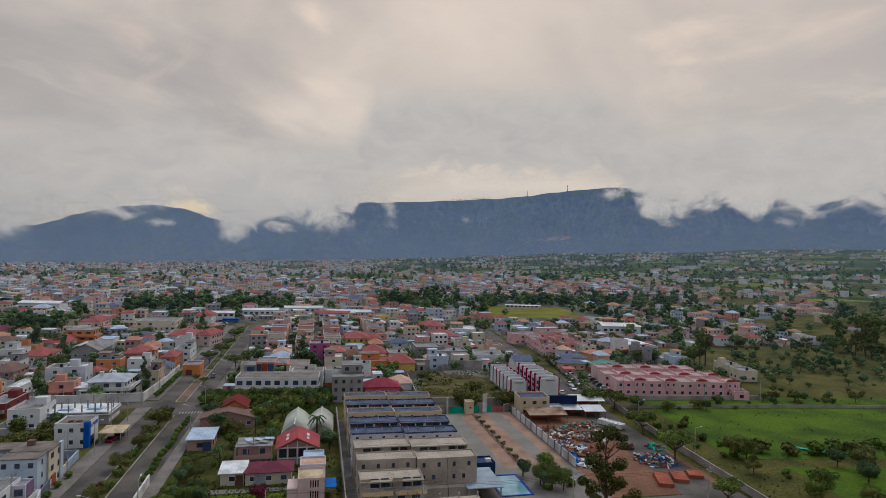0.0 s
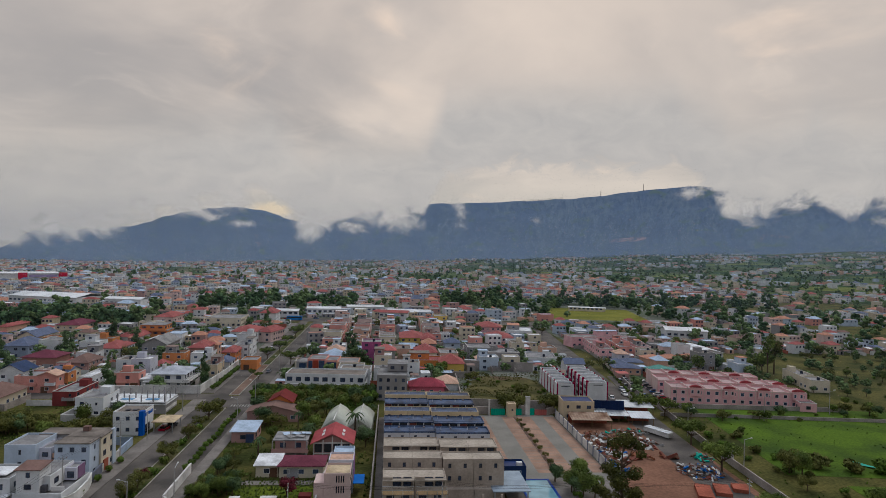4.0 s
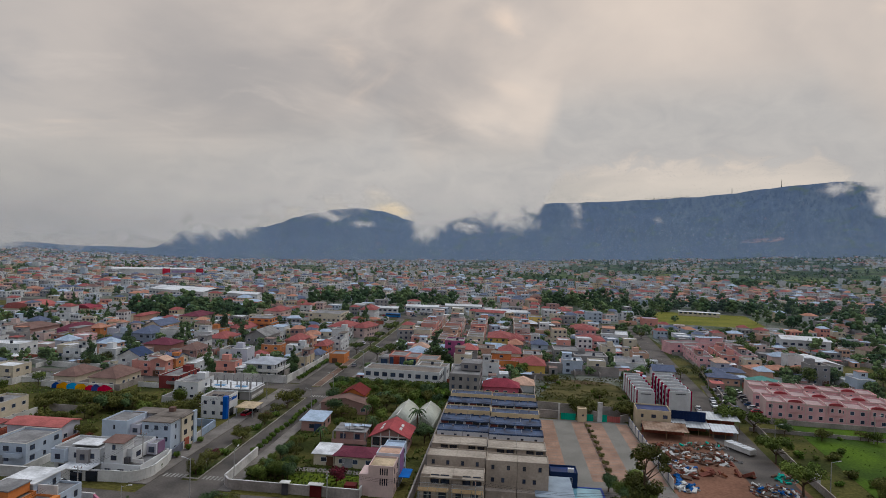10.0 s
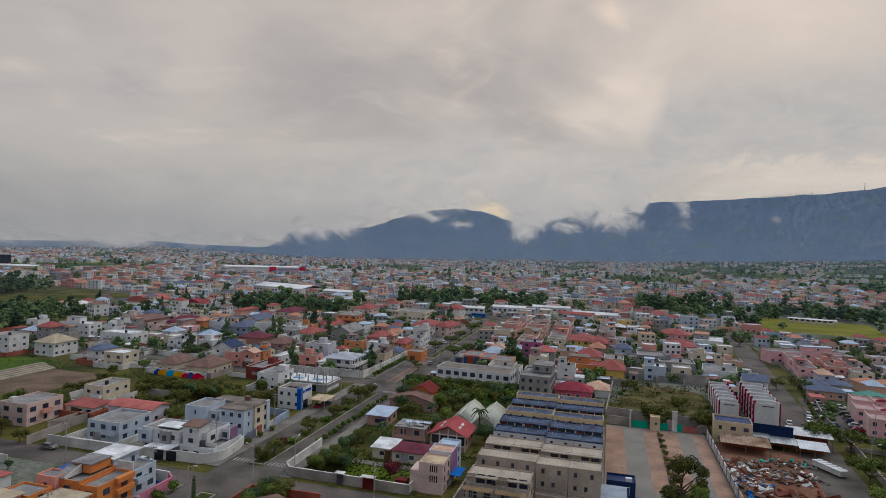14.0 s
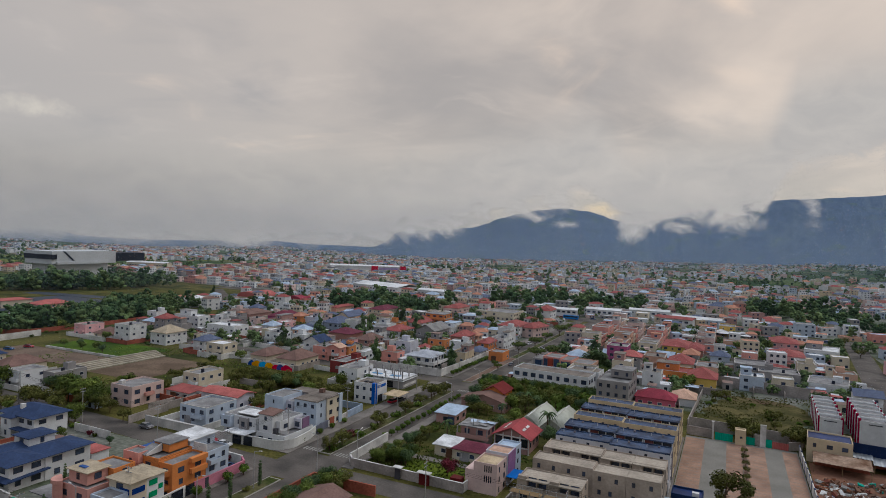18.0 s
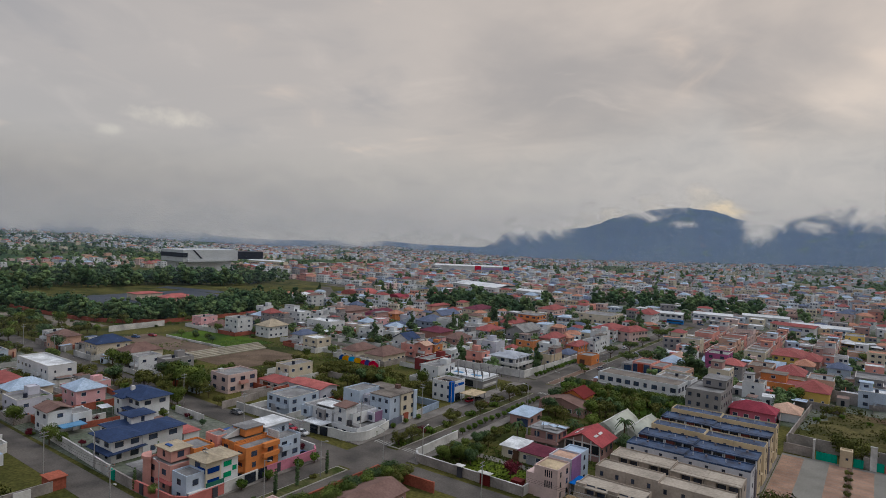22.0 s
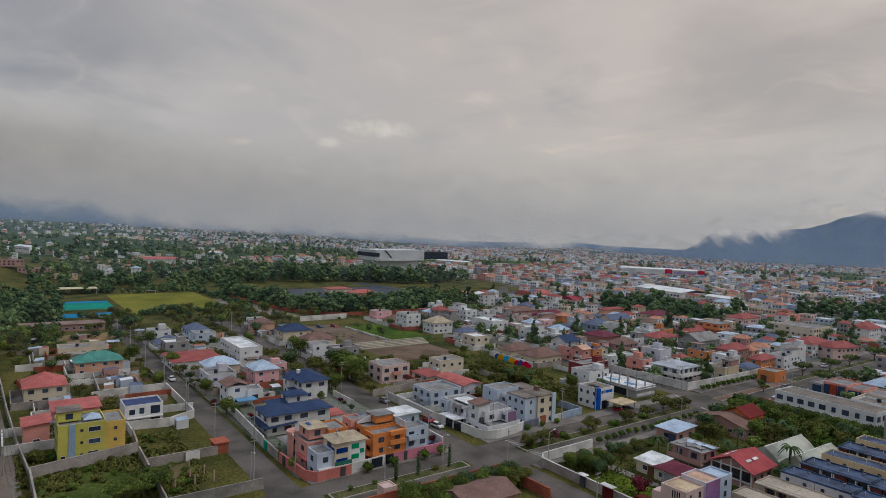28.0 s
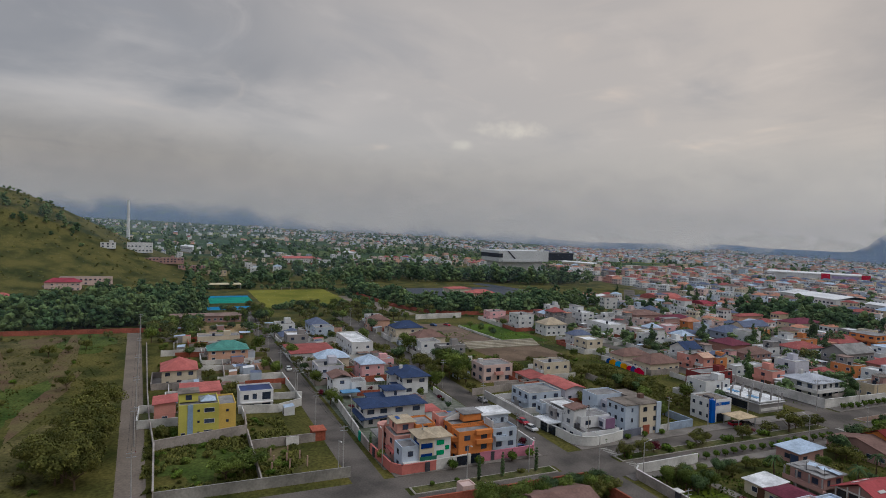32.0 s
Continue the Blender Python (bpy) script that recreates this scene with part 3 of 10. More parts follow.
    if roof == "flat" and 225 < q < 450 and w > 6 and more.random() < 0.45:
        k, uw, ud = more.choice((-1, 1)), w * more.uniform(0.4, 0.6), d * more.uniform(0.4, 0.62)
        bm = bmesh.new()
        block_walls(bm, uw, ud, h + 2.3, parapet=0.3, thick=0.18, z=h - 0.5)
        bmesh.ops.translate(bm, verts=bm.verts[:], vec=(k * (w - uw) / 2 * 0.9, (d - ud) / 2 * 0.9, 0))
        part("upper_room", bm, wall_mat(more.choice((wall, wall, wall, "concrete", "white", "brickpink"))), ob)
        bm = bmesh.new()
        cx = k * (w - uw) / 2 * 0.9
        box(bm, cx - uw / 2 - 0.25, (d - ud) / 2 * 0.9 - ud / 2 - 0.4, h + 2.3, cx + uw / 2 + 0.25, (d - ud) / 2 * 0.9 + ud / 2 + 0.2, h + 2.45)
        part("upper_roof", bm, roof_mat(more.choice(("rc", "brownflat", "red", "steel", "rust", "orangetile"))), ob)
        part("window", window_mesh(1.6, 1.2, False), None, ob, m=pose(cx, (d - ud) / 2 * 0.9 - ud / 2, h + 0.5))
    elif roof == "flat" and q < 330 and rng.random() < 0.6:
        k = rng.choice((-1, 1))
        bm = bmesh.new()
        block_walls(bm, min(3.2, w * 0.4), min(3.0, d * 0.35), h + 1.9, parapet=0.2, thick=0.15, z=h - 0.5)
        bmesh.ops.translate(bm, verts=bm.verts[:], vec=(k * w * 0.22, d * 0.2, 0))
        part("stair_head", bm, wall_mat(wall), ob)
    if q < 330 and rng.random() < 0.5 and roof == "flat":
        bm = bmesh.new()
        limb(bm, (w * 0.12, -d * 0.12, h - 0.5), (w * 0.12, -d * 0.12, h + 0.75), 0.62, 0.55, 12)
        part("water_tank", bm, material("tank_plastic", (.03, .035, .05) if rng.random() < 0.6 else (.10, .22, .40), 0.5, 0.1), ob, "round plastic water tank")
    if yard:
        plot_yard(cp, cq, w, d, rng)
    return ob


def plot_yard(cp, cq, w, d, rng):
    """Paved yard and plot walls round a house, kept off the streets."""
    a, b, c, e = cp - w / 2 - rng.uniform(1.5, 3.5), cq - d / 2 - rng.uniform(2, 4.5), cp + w / 2 + rng.uniform(1.5, 3.5), cq + d / 2 + rng.uniform(1.5, 3)
    for lo, hi in ((14.5, 23.5), (67.8, 77.6), (116.5, 129), (220.5, 234)):
        if b < hi and e > lo:
            if cq > (lo + hi) / 2:
                b = max(b, hi)
            else:
                e = min(e, lo)
    if c > -59 and cp < -58:
        c = -59
    if e - b < d * 0.8 or c - a < w * 0.8:
        return
    slab("yard", a, b, c, e, -0.1, 0.05 + 0.01 * rng.random(), YARD[rng.randrange(3)], "paved and planted yard round a house")
    mat, words = ((PLASTERW, "white plastered"), (BLOCK, "grey block"), (PLASTERW, "stained white"), (BRICK, "red brick"))[rng.randrange(4)]
    ribbon_wall("garden_wall", [(a, e), (a, b), (c, b), (c, e)], rng.uniform(1.7, 2.4), 0.22, mat, "%s wall round a house plot" % words)


YARD = [material("yard_concrete", (.22, .205, .19), 0.9, 0.2, 0.8, 8, 0.2, stain=0.4), material("yard_planted", (.06, .085, .032), 0.95, 0.35, 0.6, 8, 0.4, stain=0.4, second=(.16, .145, .11)), material("yard_earth", (.15, .12, .09), 0.95, 0.25, 0.6, 8, 0.3, stain=0.35, second=(.10, .11, .05))]


# ---- buildings made of several volumes ----
BAL = material("balcony_white", (.62, .61, .60), 0.8, 0.06)
DARKG = material("dark_glazing", (.015, .02, .03), 0.1, 0.2, 2, 8, 0.0, spec=0.5)


def villa(name, p, q, label, turn=0.0, size=(10, 10), category="house"):
    TOWN.append((p + size[0] / 2, q + size[1] / 2, size[0] / 2, size[1] / 2))
    return thing(name, at(p, q, ground_at(p, q), turn), label, category)


def vol(ob, x0, y0, w, d, z0, z1, wall, roof="flat", rc="rc", sides="", floors=1, gap=2.9, size=(1.5, 1.3), dark=True, parapet=0.45, over=0.4, rise=None, label=""):
    """A block of a building, its roof, and windows along the named sides."""
    rng = random.Random(int(w * 91 + d * 13 + z1 * 7 + x0))
    cx, cy = x0 + w / 2, y0 + d / 2
    piv = pose(cx, cy, 0)
    bm = bmesh.new()
    if roof == "flat":
        block_walls(bm, w, d, z1, parapet=parapet, thick=0.18, z=z0 - (0.4 if z0 == 0 else 0.01))
    else:
        box(bm, -w / 2, -d / 2, z0 - (0.4 if z0 == 0 else 0.01), w / 2, d / 2, z1 - 0.03)
    wall_ob = part("wall", bm, wall_mat(wall), ob, label, m=piv)
    bm = bmesh.new()
    if roof == "flat":
        box(bm, -w / 2 + 0.2, -d / 2 + 0.2, z1 - parapet - 0.05, w / 2 - 0.2, d / 2 - 0.2, z1 - parapet + 0.05)
    elif roof == "slab":
        box(bm, -w / 2 - over, -d / 2 - over, z1, w / 2 + over, d / 2 + over, z1 + 0.22)
    else:
        pitched(bm, w, d, z1, roof, over=over, rise=rise)
    part("roof", bm, roof_mat(rc), ob, m=piv)
    fh = (z1 - z0 - (parapet if roof == "flat" else 0)) / floors
    for side in sides:
        length = w if side in "AC" else d
        n = max(1, int((length - 0.6) / gap))
        step = length / n
        for f in range(floors):
            for k in range(n):
                s = -length / 2 + step * (k + 0.5)
                zz = z0 + f * fh + (fh - size[1]) * 0.55
                ww = min(size[0] * rng.choice((1, 1, 1, 0.6)), step - 0.4)
                x, y, r = {"A": (s, -d / 2, 0), "B": (w / 2, s, 90), "C": (-s, d / 2, 180), "D": (-w / 2, -s, 270)}[side]
                part("window", window_mesh(ww, size[1], dark), None, ob, m=pose(cx + x, cy + y, zz, 0, 0, r))
    return wall_ob


def slab_on(ob, name, x0, y0, x1, y1, z0, z1, mat, label=""):
    bm = bmesh.new()
    box(bm, x0, y0, z0, x1, y1, z1)
    return part(name, bm, mat, ob, label)


def rounded(ob, name, cx, cy, r, z0, z1, mat, a0=0, a1=360, n=16, label="", thick=None):
    """A round or half-round body, such as a bay or a curved balcony."""
    bm = bmesh.new()
    pts = [(cx + r * math.cos(radians(a0 + (a1 - a0) * k / n)), cy + r * math.sin(radians(a0 + (a1 - a0) * k / n))) for k in range(n + 1)]
    lo = [bm.verts.new((x, y, z0)) for x, y in pts]
    hi = [bm.verts.new((x, y, z1)) for x, y in pts]
    for k in range(n):
        bm.faces.new((lo[k], lo[k + 1], hi[k + 1], hi[k]))
    bm.faces.new((lo[n], lo[0], hi[0], hi[n]))
    bm.faces.new(list(reversed(lo))); bm.faces.new(hi)
    return part(name, bm, mat, ob, label)


def balcony(ob, x0, y0, x1, y1, z, mat, rail=0.9):
    slab_on(ob, "balcony", x0, y0, x1, y1, z - 0.15, z, mat)
    bm = bmesh.new()
    t = 0.12
    for a in ((x0, y0, x1, y0 + t), (x0, y1 - t, x1, y1), (x0, y0 + t, x0 + t, y1 - t), (x1 - t, y0 + t, x1, y1 - t)):
        box(bm, a[0], a[1], z, a[2], a[3], z + rail)
    part("balustrade", bm, mat, ob)


# white and green corner house
v = villa("corner_house", -60.5, 79.5, "white three-storey house with green and blue blinds", size=(7, 12))
vol(v, 0.5, 0.6, 5.2, 4.2, 0, 6.0, "blueg", sides="AB", floors=2, size=(1.3, 1.2))
vol(v, 0, 4.8, 6.2, 3.6, 0, 7.8, "cream", "hip", "tan", sides="A", floors=3, size=(1.9, 1.2), over=0.6, rise=0.9)
vol(v, -0.5, 8.42, 6.6, 4.2, 0, 7.6, "white", "hip", "tan", sides="", floors=3, size=(1.5, 1.2), over=0.5, rise=0.8)
for f in range(3):
    slab_on(v, "blind", 6.12, 9.0, 6.2, 10.9, 0.9 + 2.4 * f, 2.0 + 2.4 * f, material("green_blind", (.03, .26, .13), 0.7), "green roller blind")
slab_on(v, "railing", 6.25, 4.8, 6.4, 9, 2.5, 3.4, material("green_rail", (.05, .16, .12), 0.6), "green terrace railing")
slab_on(v, "terrace", 5.7, 0.8, 6.6, 9, 2.3, 2.5, BAL)
slab_on(v, "awning", -5.5, 0.2, 0.4, 2.8, 2.6, 2.75, roof_mat("redbright"), "bright red awning")

for f in range(2):
    slab_on(v, "blind", 6.2, 5.1, 6.32, 7.9, 2.9 + 2.4 * f, 4.0 + 2.4 * f, material("blue_blind", (.03, .06, .20), 0.6), "dark blue shutter")
    slab_on(v, "blind", 3.2, 4.68, 5.8, 4.8, 5.3, 6.4, material("blue_blind", (.03, .06, .20), 0.6), "dark blue shutter") if f else None
slab_on(v, "dormer_slit", 6.12, 11.2, 6.2, 12.2, 4.4, 5.4, material("green_blind", (.03, .26, .13), 0.7), "green roller blind")

v = villa("coral_house", -72.5, 79.6, "coral pink house with olive rooftop room", size=(11, 13))
vol(v, 1.5, 1.2, 9, 5.6, 0, 6.1, "coral", sides="AB", floors=2, size=(1.5, 1.2))
vol(v, 3.0, 6.82, 8.2, 5.6, 0, 6.1, "orange", sides="B", floors=2)
vol(v, 3.2, 2.4, 5.6, 4.4, 6.1, 8.7, "coral", "hip", "tan", sides="AB", rise=0.7, over=0.5)
vol(v, 3.4, 6.9, 6.8, 5.0, 6.1, 8.2, "orange", sides="B", size=(1.0, 1.4))
rounded(v, "round_bay", 2.4, 1.6, 1.7, 0, 6.0, wall_mat("coral"), 150, 330)
rounded(v, "balcony", 2.4, 1.6, 2.0, 6.05, 6.8, wall_mat("coral"), 150, 330)
slab_on(v, "lower_roof", -6, 0.2, 1.4, 5.5, 2.6, 2.8, roof_mat("rc"), "flat concrete roof over the yard")
slab_on(v, "solar_panel", 5.2, 3.0, 7.2, 4.4, 9.05, 9.2, material("solar_panel_blue", (.03, .09, .28), 0.3), "blue solar panel")

v = villa("villa", -103, 80.5, "white two-storey villa with navy hip roofs", size=(20, 15))
vol(v, 6.5, 0.5, 9.0, 7.5, 0, 5.6, "white", "hip", "navy", sides="AB", floors=2, size=(2.0, 1.3), over=0.9, rise=1.2)
vol(v, 7.5, 8.0, 8.2, 10.5, 0, 5.6, "white", "hip", "navy", sides="AB", floors=2, size=(2.2, 1.3), over=0.8, rise=1.2, gap=3.6)
vol(v, 0.5, 5.0, 6.9, 8.5, 0, 5.4, "white", "hip", "navy", sides="A", floors=2, over=0.5, rise=1.0)
vol(v, 1.5, 9.5, 5.6, 6, 5.4, 7.6, "white", "hip", "navy", sides="AB", over=0.5, rise=0.8)
for x0, y0, x1, y1 in ((6.0, -0.9, 16.8, 0.48), (15.52, -0.9, 16.9, 8.6)):
    bm = bmesh.new(); poly(bm, [(x0, y0, 2.55), (x1, y0, 2.55), (x1, y1, 3.05), (x0, y1, 3.05)]); poly(bm, [(x0, y1, 2.9), (x1, y1, 2.9), (x1, y0, 2.4), (x0, y0, 2.4)])
    poly(bm, [(x0, y0, 2.4), (x1, y0, 2.4), (x1, y0, 2.55), (x0, y0, 2.55)]); poly(bm, [(x1, y0, 2.4), (x1, y1, 2.9), (x1, y1, 3.05), (x1, y0, 2.55)])
    part("skirt_roof", bm, roof_mat("navy"), v, "navy skirt roof between the floors")
slab_on(v, "annex", 9, 19.0, 15.5, 23.5, 0, 2.7, wall_mat("white")); slab_on(v, "annex_roof", 8.7, 18.8, 15.8, 23.8, 2.72, 2.9, roof_mat("redbright"), "red annex roof")
slab_on(v, "terrace", -1.5, 14.5, 7.3, 19, 2.4, 2.6, BAL); slab_on(v, "terrace_wall", -1.3, 14.7, 7.1, 18.8, 0, 2.38, wall_mat("white"))

v = villa("villa", -129, 100.5, "white villa with broad navy hip roof and small tower", size=(16, 13))
vol(v, 0, 2, 14, 9, 0, 6.0, "white", "hip", "navy", sides="AB", floors=2, size=(1.9, 1.2), over=0.9, rise=2.0)
vol(v, 3, 0, 4.5, 3, 0, 5.6, "white", "hip", "navy", sides="A", floors=2, over=0.5, rise=0.9)
slab_on(v, "porch_roof", 7.5, -0.5, 14.5, 1.8, 2.8, 3.0, roof_mat("navy"), "navy porch roof")
slab_on(v, "chimney", 5.2, 3.6, 6.2, 4.6, 6.4, 8.2, BAL)

v = villa("villa", -127.5, 80, "white two-storey house with brown roof and terraces", size=(9, 11))
vol(v, 0, 0, 8, 6, 0, 6.2, "white", "gable_q", "brown", sides="AB", floors=2, size=(1.4, 1.1), over=0.5, rise=1.2)
vol(v, 2, 6, 6.5, 5, 0, 4.6, "white", sides="B", floors=1, size=(1.8, 1.2))
slab_on(v, "car_cover", 8.5, 2, 12.5, 8, 2.2, 2.4, material("blue_sheet", (.16, .30, .46), 0.5), "blue sheet car shelter")

v = villa("apartment_house", -68, 92.8, "orange three-storey house with rounded balconies", size=(13, 11))
vol(v, 0, 0.2, 4.6, 3.6, 0, 9.2, "salmon", sides="AB", floors=3, size=(1.3, 0.9))
vol(v, 3.2, 1.4, 6.0, 9.0, 0, 8.5, "orange", sides="AB", floors=3, size=(1.5, 1.2))
vol(v, 3.4, 5.2, 4.6, 5.0, 8.5, 10.2, "orange", "slab", "rc", sides="A", size=(1.1, 0.9), over=0.25)
vol(v, 9.2, 1.6, 4.0, 9.0, 0, 7.9, "orange", sides="ABC", floors=3, size=(1.6, 1.2))
rounded(v, "round_balcony", 10.6, 1.7, 1.9, 5.4, 6.4, wall_mat("orange"), 180, 360)
rounded(v, "round_balcony", 10.6, 1.7, 1.9, 2.6, 3.6, wall_mat("orange"), 180, 360)
slab_on(v, "balcony", 12.9, 6.0, 14.0, 10.4, 4.7, 5.7, wall_mat("orange"))
slab_on(v, "balcony", 12.9, 6.0, 14.0, 10.4, 7.0, 8.0, wall_mat("orange"))
bm = bmesh.new(); poly(bm, [(3.0, 1.2, 8.7), (5.6, 1.2, 8.7), (5.6, 5.0, 9.9), (3.0, 5.0, 9.9)]); poly(bm, [(3.0, 5.0, 9.75), (5.6, 5.0, 9.75), (5.6, 1.2, 8.55), (3.0, 1.2, 8.55)])
for x in (3.0, 5.6):
    poly(bm, [(x, 1.2, 8.55), (x, 5.0, 9.75), (x, 5.0, 9.9), (x, 1.2, 8.7)])
part("sloping_roof", bm, roof_mat("concrete"), v)
bm = bmesh.new()
for x in (5.75, 5.95):
    poly(bm, [(x, 1.2, 8.5), (x, 5.1, 8.5), (x, 5.1, 10.3), (x, 1.2, 8.9)])
poly(bm, [(5.75, 1.2, 8.9), (5.95, 1.2, 8.9), (5.95, 5.1, 10.3), (5.75, 5.1, 10.3)])
part("parapet_wall", bm, BAL, v, "white slanted parapet wall")
slab_on(v, "parapet_wall", 9.3, 10.62, 13.2, 10.85, 7.9, 9.6, BAL, "white terrace screen wall")
slab_on(v, "solar_panel", 0.6, 4.0, 2.8, 8.4, 8.9, 9.02, material("solar_panel_blue", (.03, .09, .28), 0.3), "blue solar panels")
vol(v, 0, 3.9, 3.1, 6.4, 0, 8.4, "salmon", floors=3)

v = villa("apartment_house", -66, 103.3, "pale blue three-storey house with white roof slabs", size=(11, 8))
vol(v, 3.4, 0.6, 7.4, 6.6, 0, 7.6, "blueg", sides="BC", floors=3, size=(1.5, 1.2))
vol(v, 0, 0.2, 6.2, 7.2, 0, 9.5, "blueg", "slab", "white", sides="BC", floors=3, size=(1.3, 1.2), over=0.5)
balcony(v, 10.8, 0.8, 12.0, 4.0, 5.0, wall_mat("blueg"))

# white modern corner house with rounded wall
v = villa("modern_house", -78.5, 129.8, "white modern corner house with concrete roof and grey bays", size=(12, 11))
vol(v, 0.5, 2.2, 11.5, 8.6, 0, 6.2, "white", sides="AB", floors=2, size=(1.6, 1.2), gap=3.3)
vol(v, 0.6, 0.9, 3.4, 1.5, 2.9, 6.0, "blueg", sides="A", size=(1.3, 1.2))
vol(v, 6.6, 1.4, 3.0, 1.0, 2.9, 6.0, "concrete", sides="A", size=(1.2, 1.4))
slab_on(v, "roof_terrace_slab", 4.0, 3.5, 10.5, 8.5, 6.3, 6.5, roof_mat("white"), "white raised roof slab")
slab_on(v, "roof_post", 4.2, 3.7, 4.4, 3.9, 5.7, 6.3, BAL)
slab_on(v, "roof_post", 10.1, 8.1, 10.3, 8.3, 5.7, 6.3, BAL)
slab_on(v, "canopy_roof", 4.6, -2.2, 12.2, 2.8, 2.7, 2.9, roof_mat("white"), "pale sheet canopy over the garage")
v = villa("modern_house", -65.8, 130.2, "white stepped house with brown stair roof and terraces", size=(9, 13))
vol(v, 0.2, 1.0, 9.6, 12.2, 0, 3.3, "white", sides="A", floors=1)
vol(v, 0.6, 2.6, 6.2, 9.6, 3.3, 6.4, "white", sides="AB", floors=1, size=(1.7, 1.2), gap=3.2)
vol(v, 0.8, 1.2, 4.6, 4.2, 3.3, 8.2, "white", "shed", "brown", sides="A", floors=2, size=(1.4, 1.1), over=0.35)
vol(v, 6.8, 8.4, 2.4, 3.8, 3.3, 6.0, "lav", sides="AB", size=(1.5, 1.4))
slab_on(v, "window_surround", 9.2, 9.0, 9.35, 12.0, 3.4, 6.1, material("plum_frame", (.22, .14, .22), 0.7), "plum coloured window surround")
slab_on(v, "terrace_rail", 6.9, 2.6, 9.6, 2.75, 3.3, 4.1, BAL)
slab_on(v, "stair_flight", 5.2, 1.6, 6.4, 5.0, 3.3, 4.6, material("dark_stair", (.10, .10, .11), 0.6), "dark outside stair")

v = villa("apartment_house", -76, 146, "pale lavender three-storey house with narrow windows", size=(12, 11))
vol(v, 0, 0, 6.8, 9.2, 0, 8.6, "blueg", sides="AB", floors=3, size=(0.8, 1.1), gap=3.2)
vol(v, 6.8, 1.6, 2.6, 7.6, 0, 7.4, "lav", sides="AB", floors=3, size=(1.3, 1.1))
vol(v, 3.0, 9.2, 8.0, 4.6, 0, 8.2, "concrete", "slab", "brownflat", sides="AB", floors=3, over=0.3)
balcony(v, 9.4, 2.0, 10.8, 8.8, 5.0, wall_mat("peach")); balcony(v, 9.4, 2.0, 10.8, 8.8, 2.5, wall_mat("peach"))

v = villa("apartment_house", -65.5, 146.8, "blue-grey three-storey apartment house with cream front", size=(9, 13))
vol(v, 0, 0, 7.8, 4.8, 0, 8.5, "blueg", "slab", "brownflat", sides="AB", floors=3, size=(1.0, 1.1), gap=2.4, over=0.15)
vol(v, 0.2, 4.8, 8.0, 7.4, 0, 8.5, "cream", "slab", "brownflat", sides="B", floors=3, size=(1.4, 1.3), gap=2.3, over=0.15)
slab_on(v, "pier", 7.9, 10.6, 8.5, 12.2, 0, 8.9, wall_mat("blueg"))
slab_on(v, "entrance", 8.2, 6.0, 8.5, 8.2, 0, 2.7, BRICK, "brick entrance surround")
slab_on(v, "water_tank", 2, 9, 3.4, 10.4, 8.75, 9.9, roof_mat("brown"), "brown roof water tank")

# community police office: white block with a blue tower
v = villa("police_office", -67.2, 180.8, "white two-storey police office with blue entrance tower", size=(9, 9), category="office")
vol(v, 0, 0, 8.2, 8.2, 0, 6.8, "white", rc="brownflat", sides="A", floors=2, size=(1.0, 1.1), gap=2.2)
slab_on(v, "entrance_tower", 7.2, -0.25, 8.5, 1.3, 0, 7.0, material("police_blue", (.04, .12, .42), 0.6, 0.08), "blue entrance tower")
slab_on(v, "blue_band", 8.2, 1.9, 8.28, 7.4, 5.0, 5.9, material("police_blue", (.04, .12, .42), 0.6), "blue band on the front")
slab_on(v, "glazed_door", 8.2, 2.2, 8.3, 5.2, 0, 2.6, DARKG)
slab_on(v, "skylight", 2.4, 2.5, 3.6, 3.7, 6.4, 6.75, FRAME_D); slab_on(v, "skylight", 4.4, 2.5, 5.6, 3.7, 6.4, 6.75, FRAME_D)
font = bpy.data.curves.new("sign_text", "FONT")
font.body, font.size, font.extrude, font.align_x = "UPC", 0.95, 0.03, "CENTER"
tmp = bpy.data.objects.new("sign_tmp", font)
scene.collection.objects.link(tmp)
sign_mesh = bpy.data.meshes.new_from_object(tmp.evaluated_get(bpy.context.evaluated_depsgraph_get()))
bpy.data.objects.remove(tmp)
sign_mesh.materials.append(BAL)
part("sign_lettering", sign_mesh, None, v, "white letters UPC on the blue band", m=pose(8.30, 3.2, 5.1, 90, 0, 90))

v = villa("car_port", -57.2, 183.2, "open carport with pale sheet canopy", size=(7, 8), category="carport")
bm = bmesh.new(); pitched(bm, 5.6, 7.2, 3.2, "hip", over=0.4, rise=0.7); part("canopy", bm, roof_mat("cream"), v, m=pose(3, 3.8, 0))
for x in (0.4, 5.6):
    for y in (0.4, 7.2):
        slab_on(v, "post", x - .1, y - .1, x + .1, y + .1, 0, 3.1, STEEL)

# concrete frame with bare columns
v = villa("building_frame", -80, 203.4, "unfinished concrete storey with bare columns on top", size=(20, 12), category="building site")
vol(v, 0.4, 0.4, 18.8, 11, 0, 2.9, "concrete", "slab", "white", sides="", over=0.4)
slab_on(v, "shop_opening", 3, 0.3, 15, 0.5, 0.2, 2.5, DARKG); slab_on(v, "balustrade", 19.1, 1, 19.3, 11, 0.6, 1.5, BAL)
slab_on(v, "upper_slab", 0.2, 0.2, 19.4, 11.6, 3.5, 3.8, roof_mat("white"), "pale concrete slab")
for x in (0.6, 4.2, 7.9, 11.6, 15.3, 18.9):
    for y in (0.7, 5.8, 11.0):
        slab_on(v, "column", x - .18, y - .18, x + .18, y + .18, 3.1, 6.2 + 0.4 * math.sin(x * 3 + y), wall_mat("concrete"))
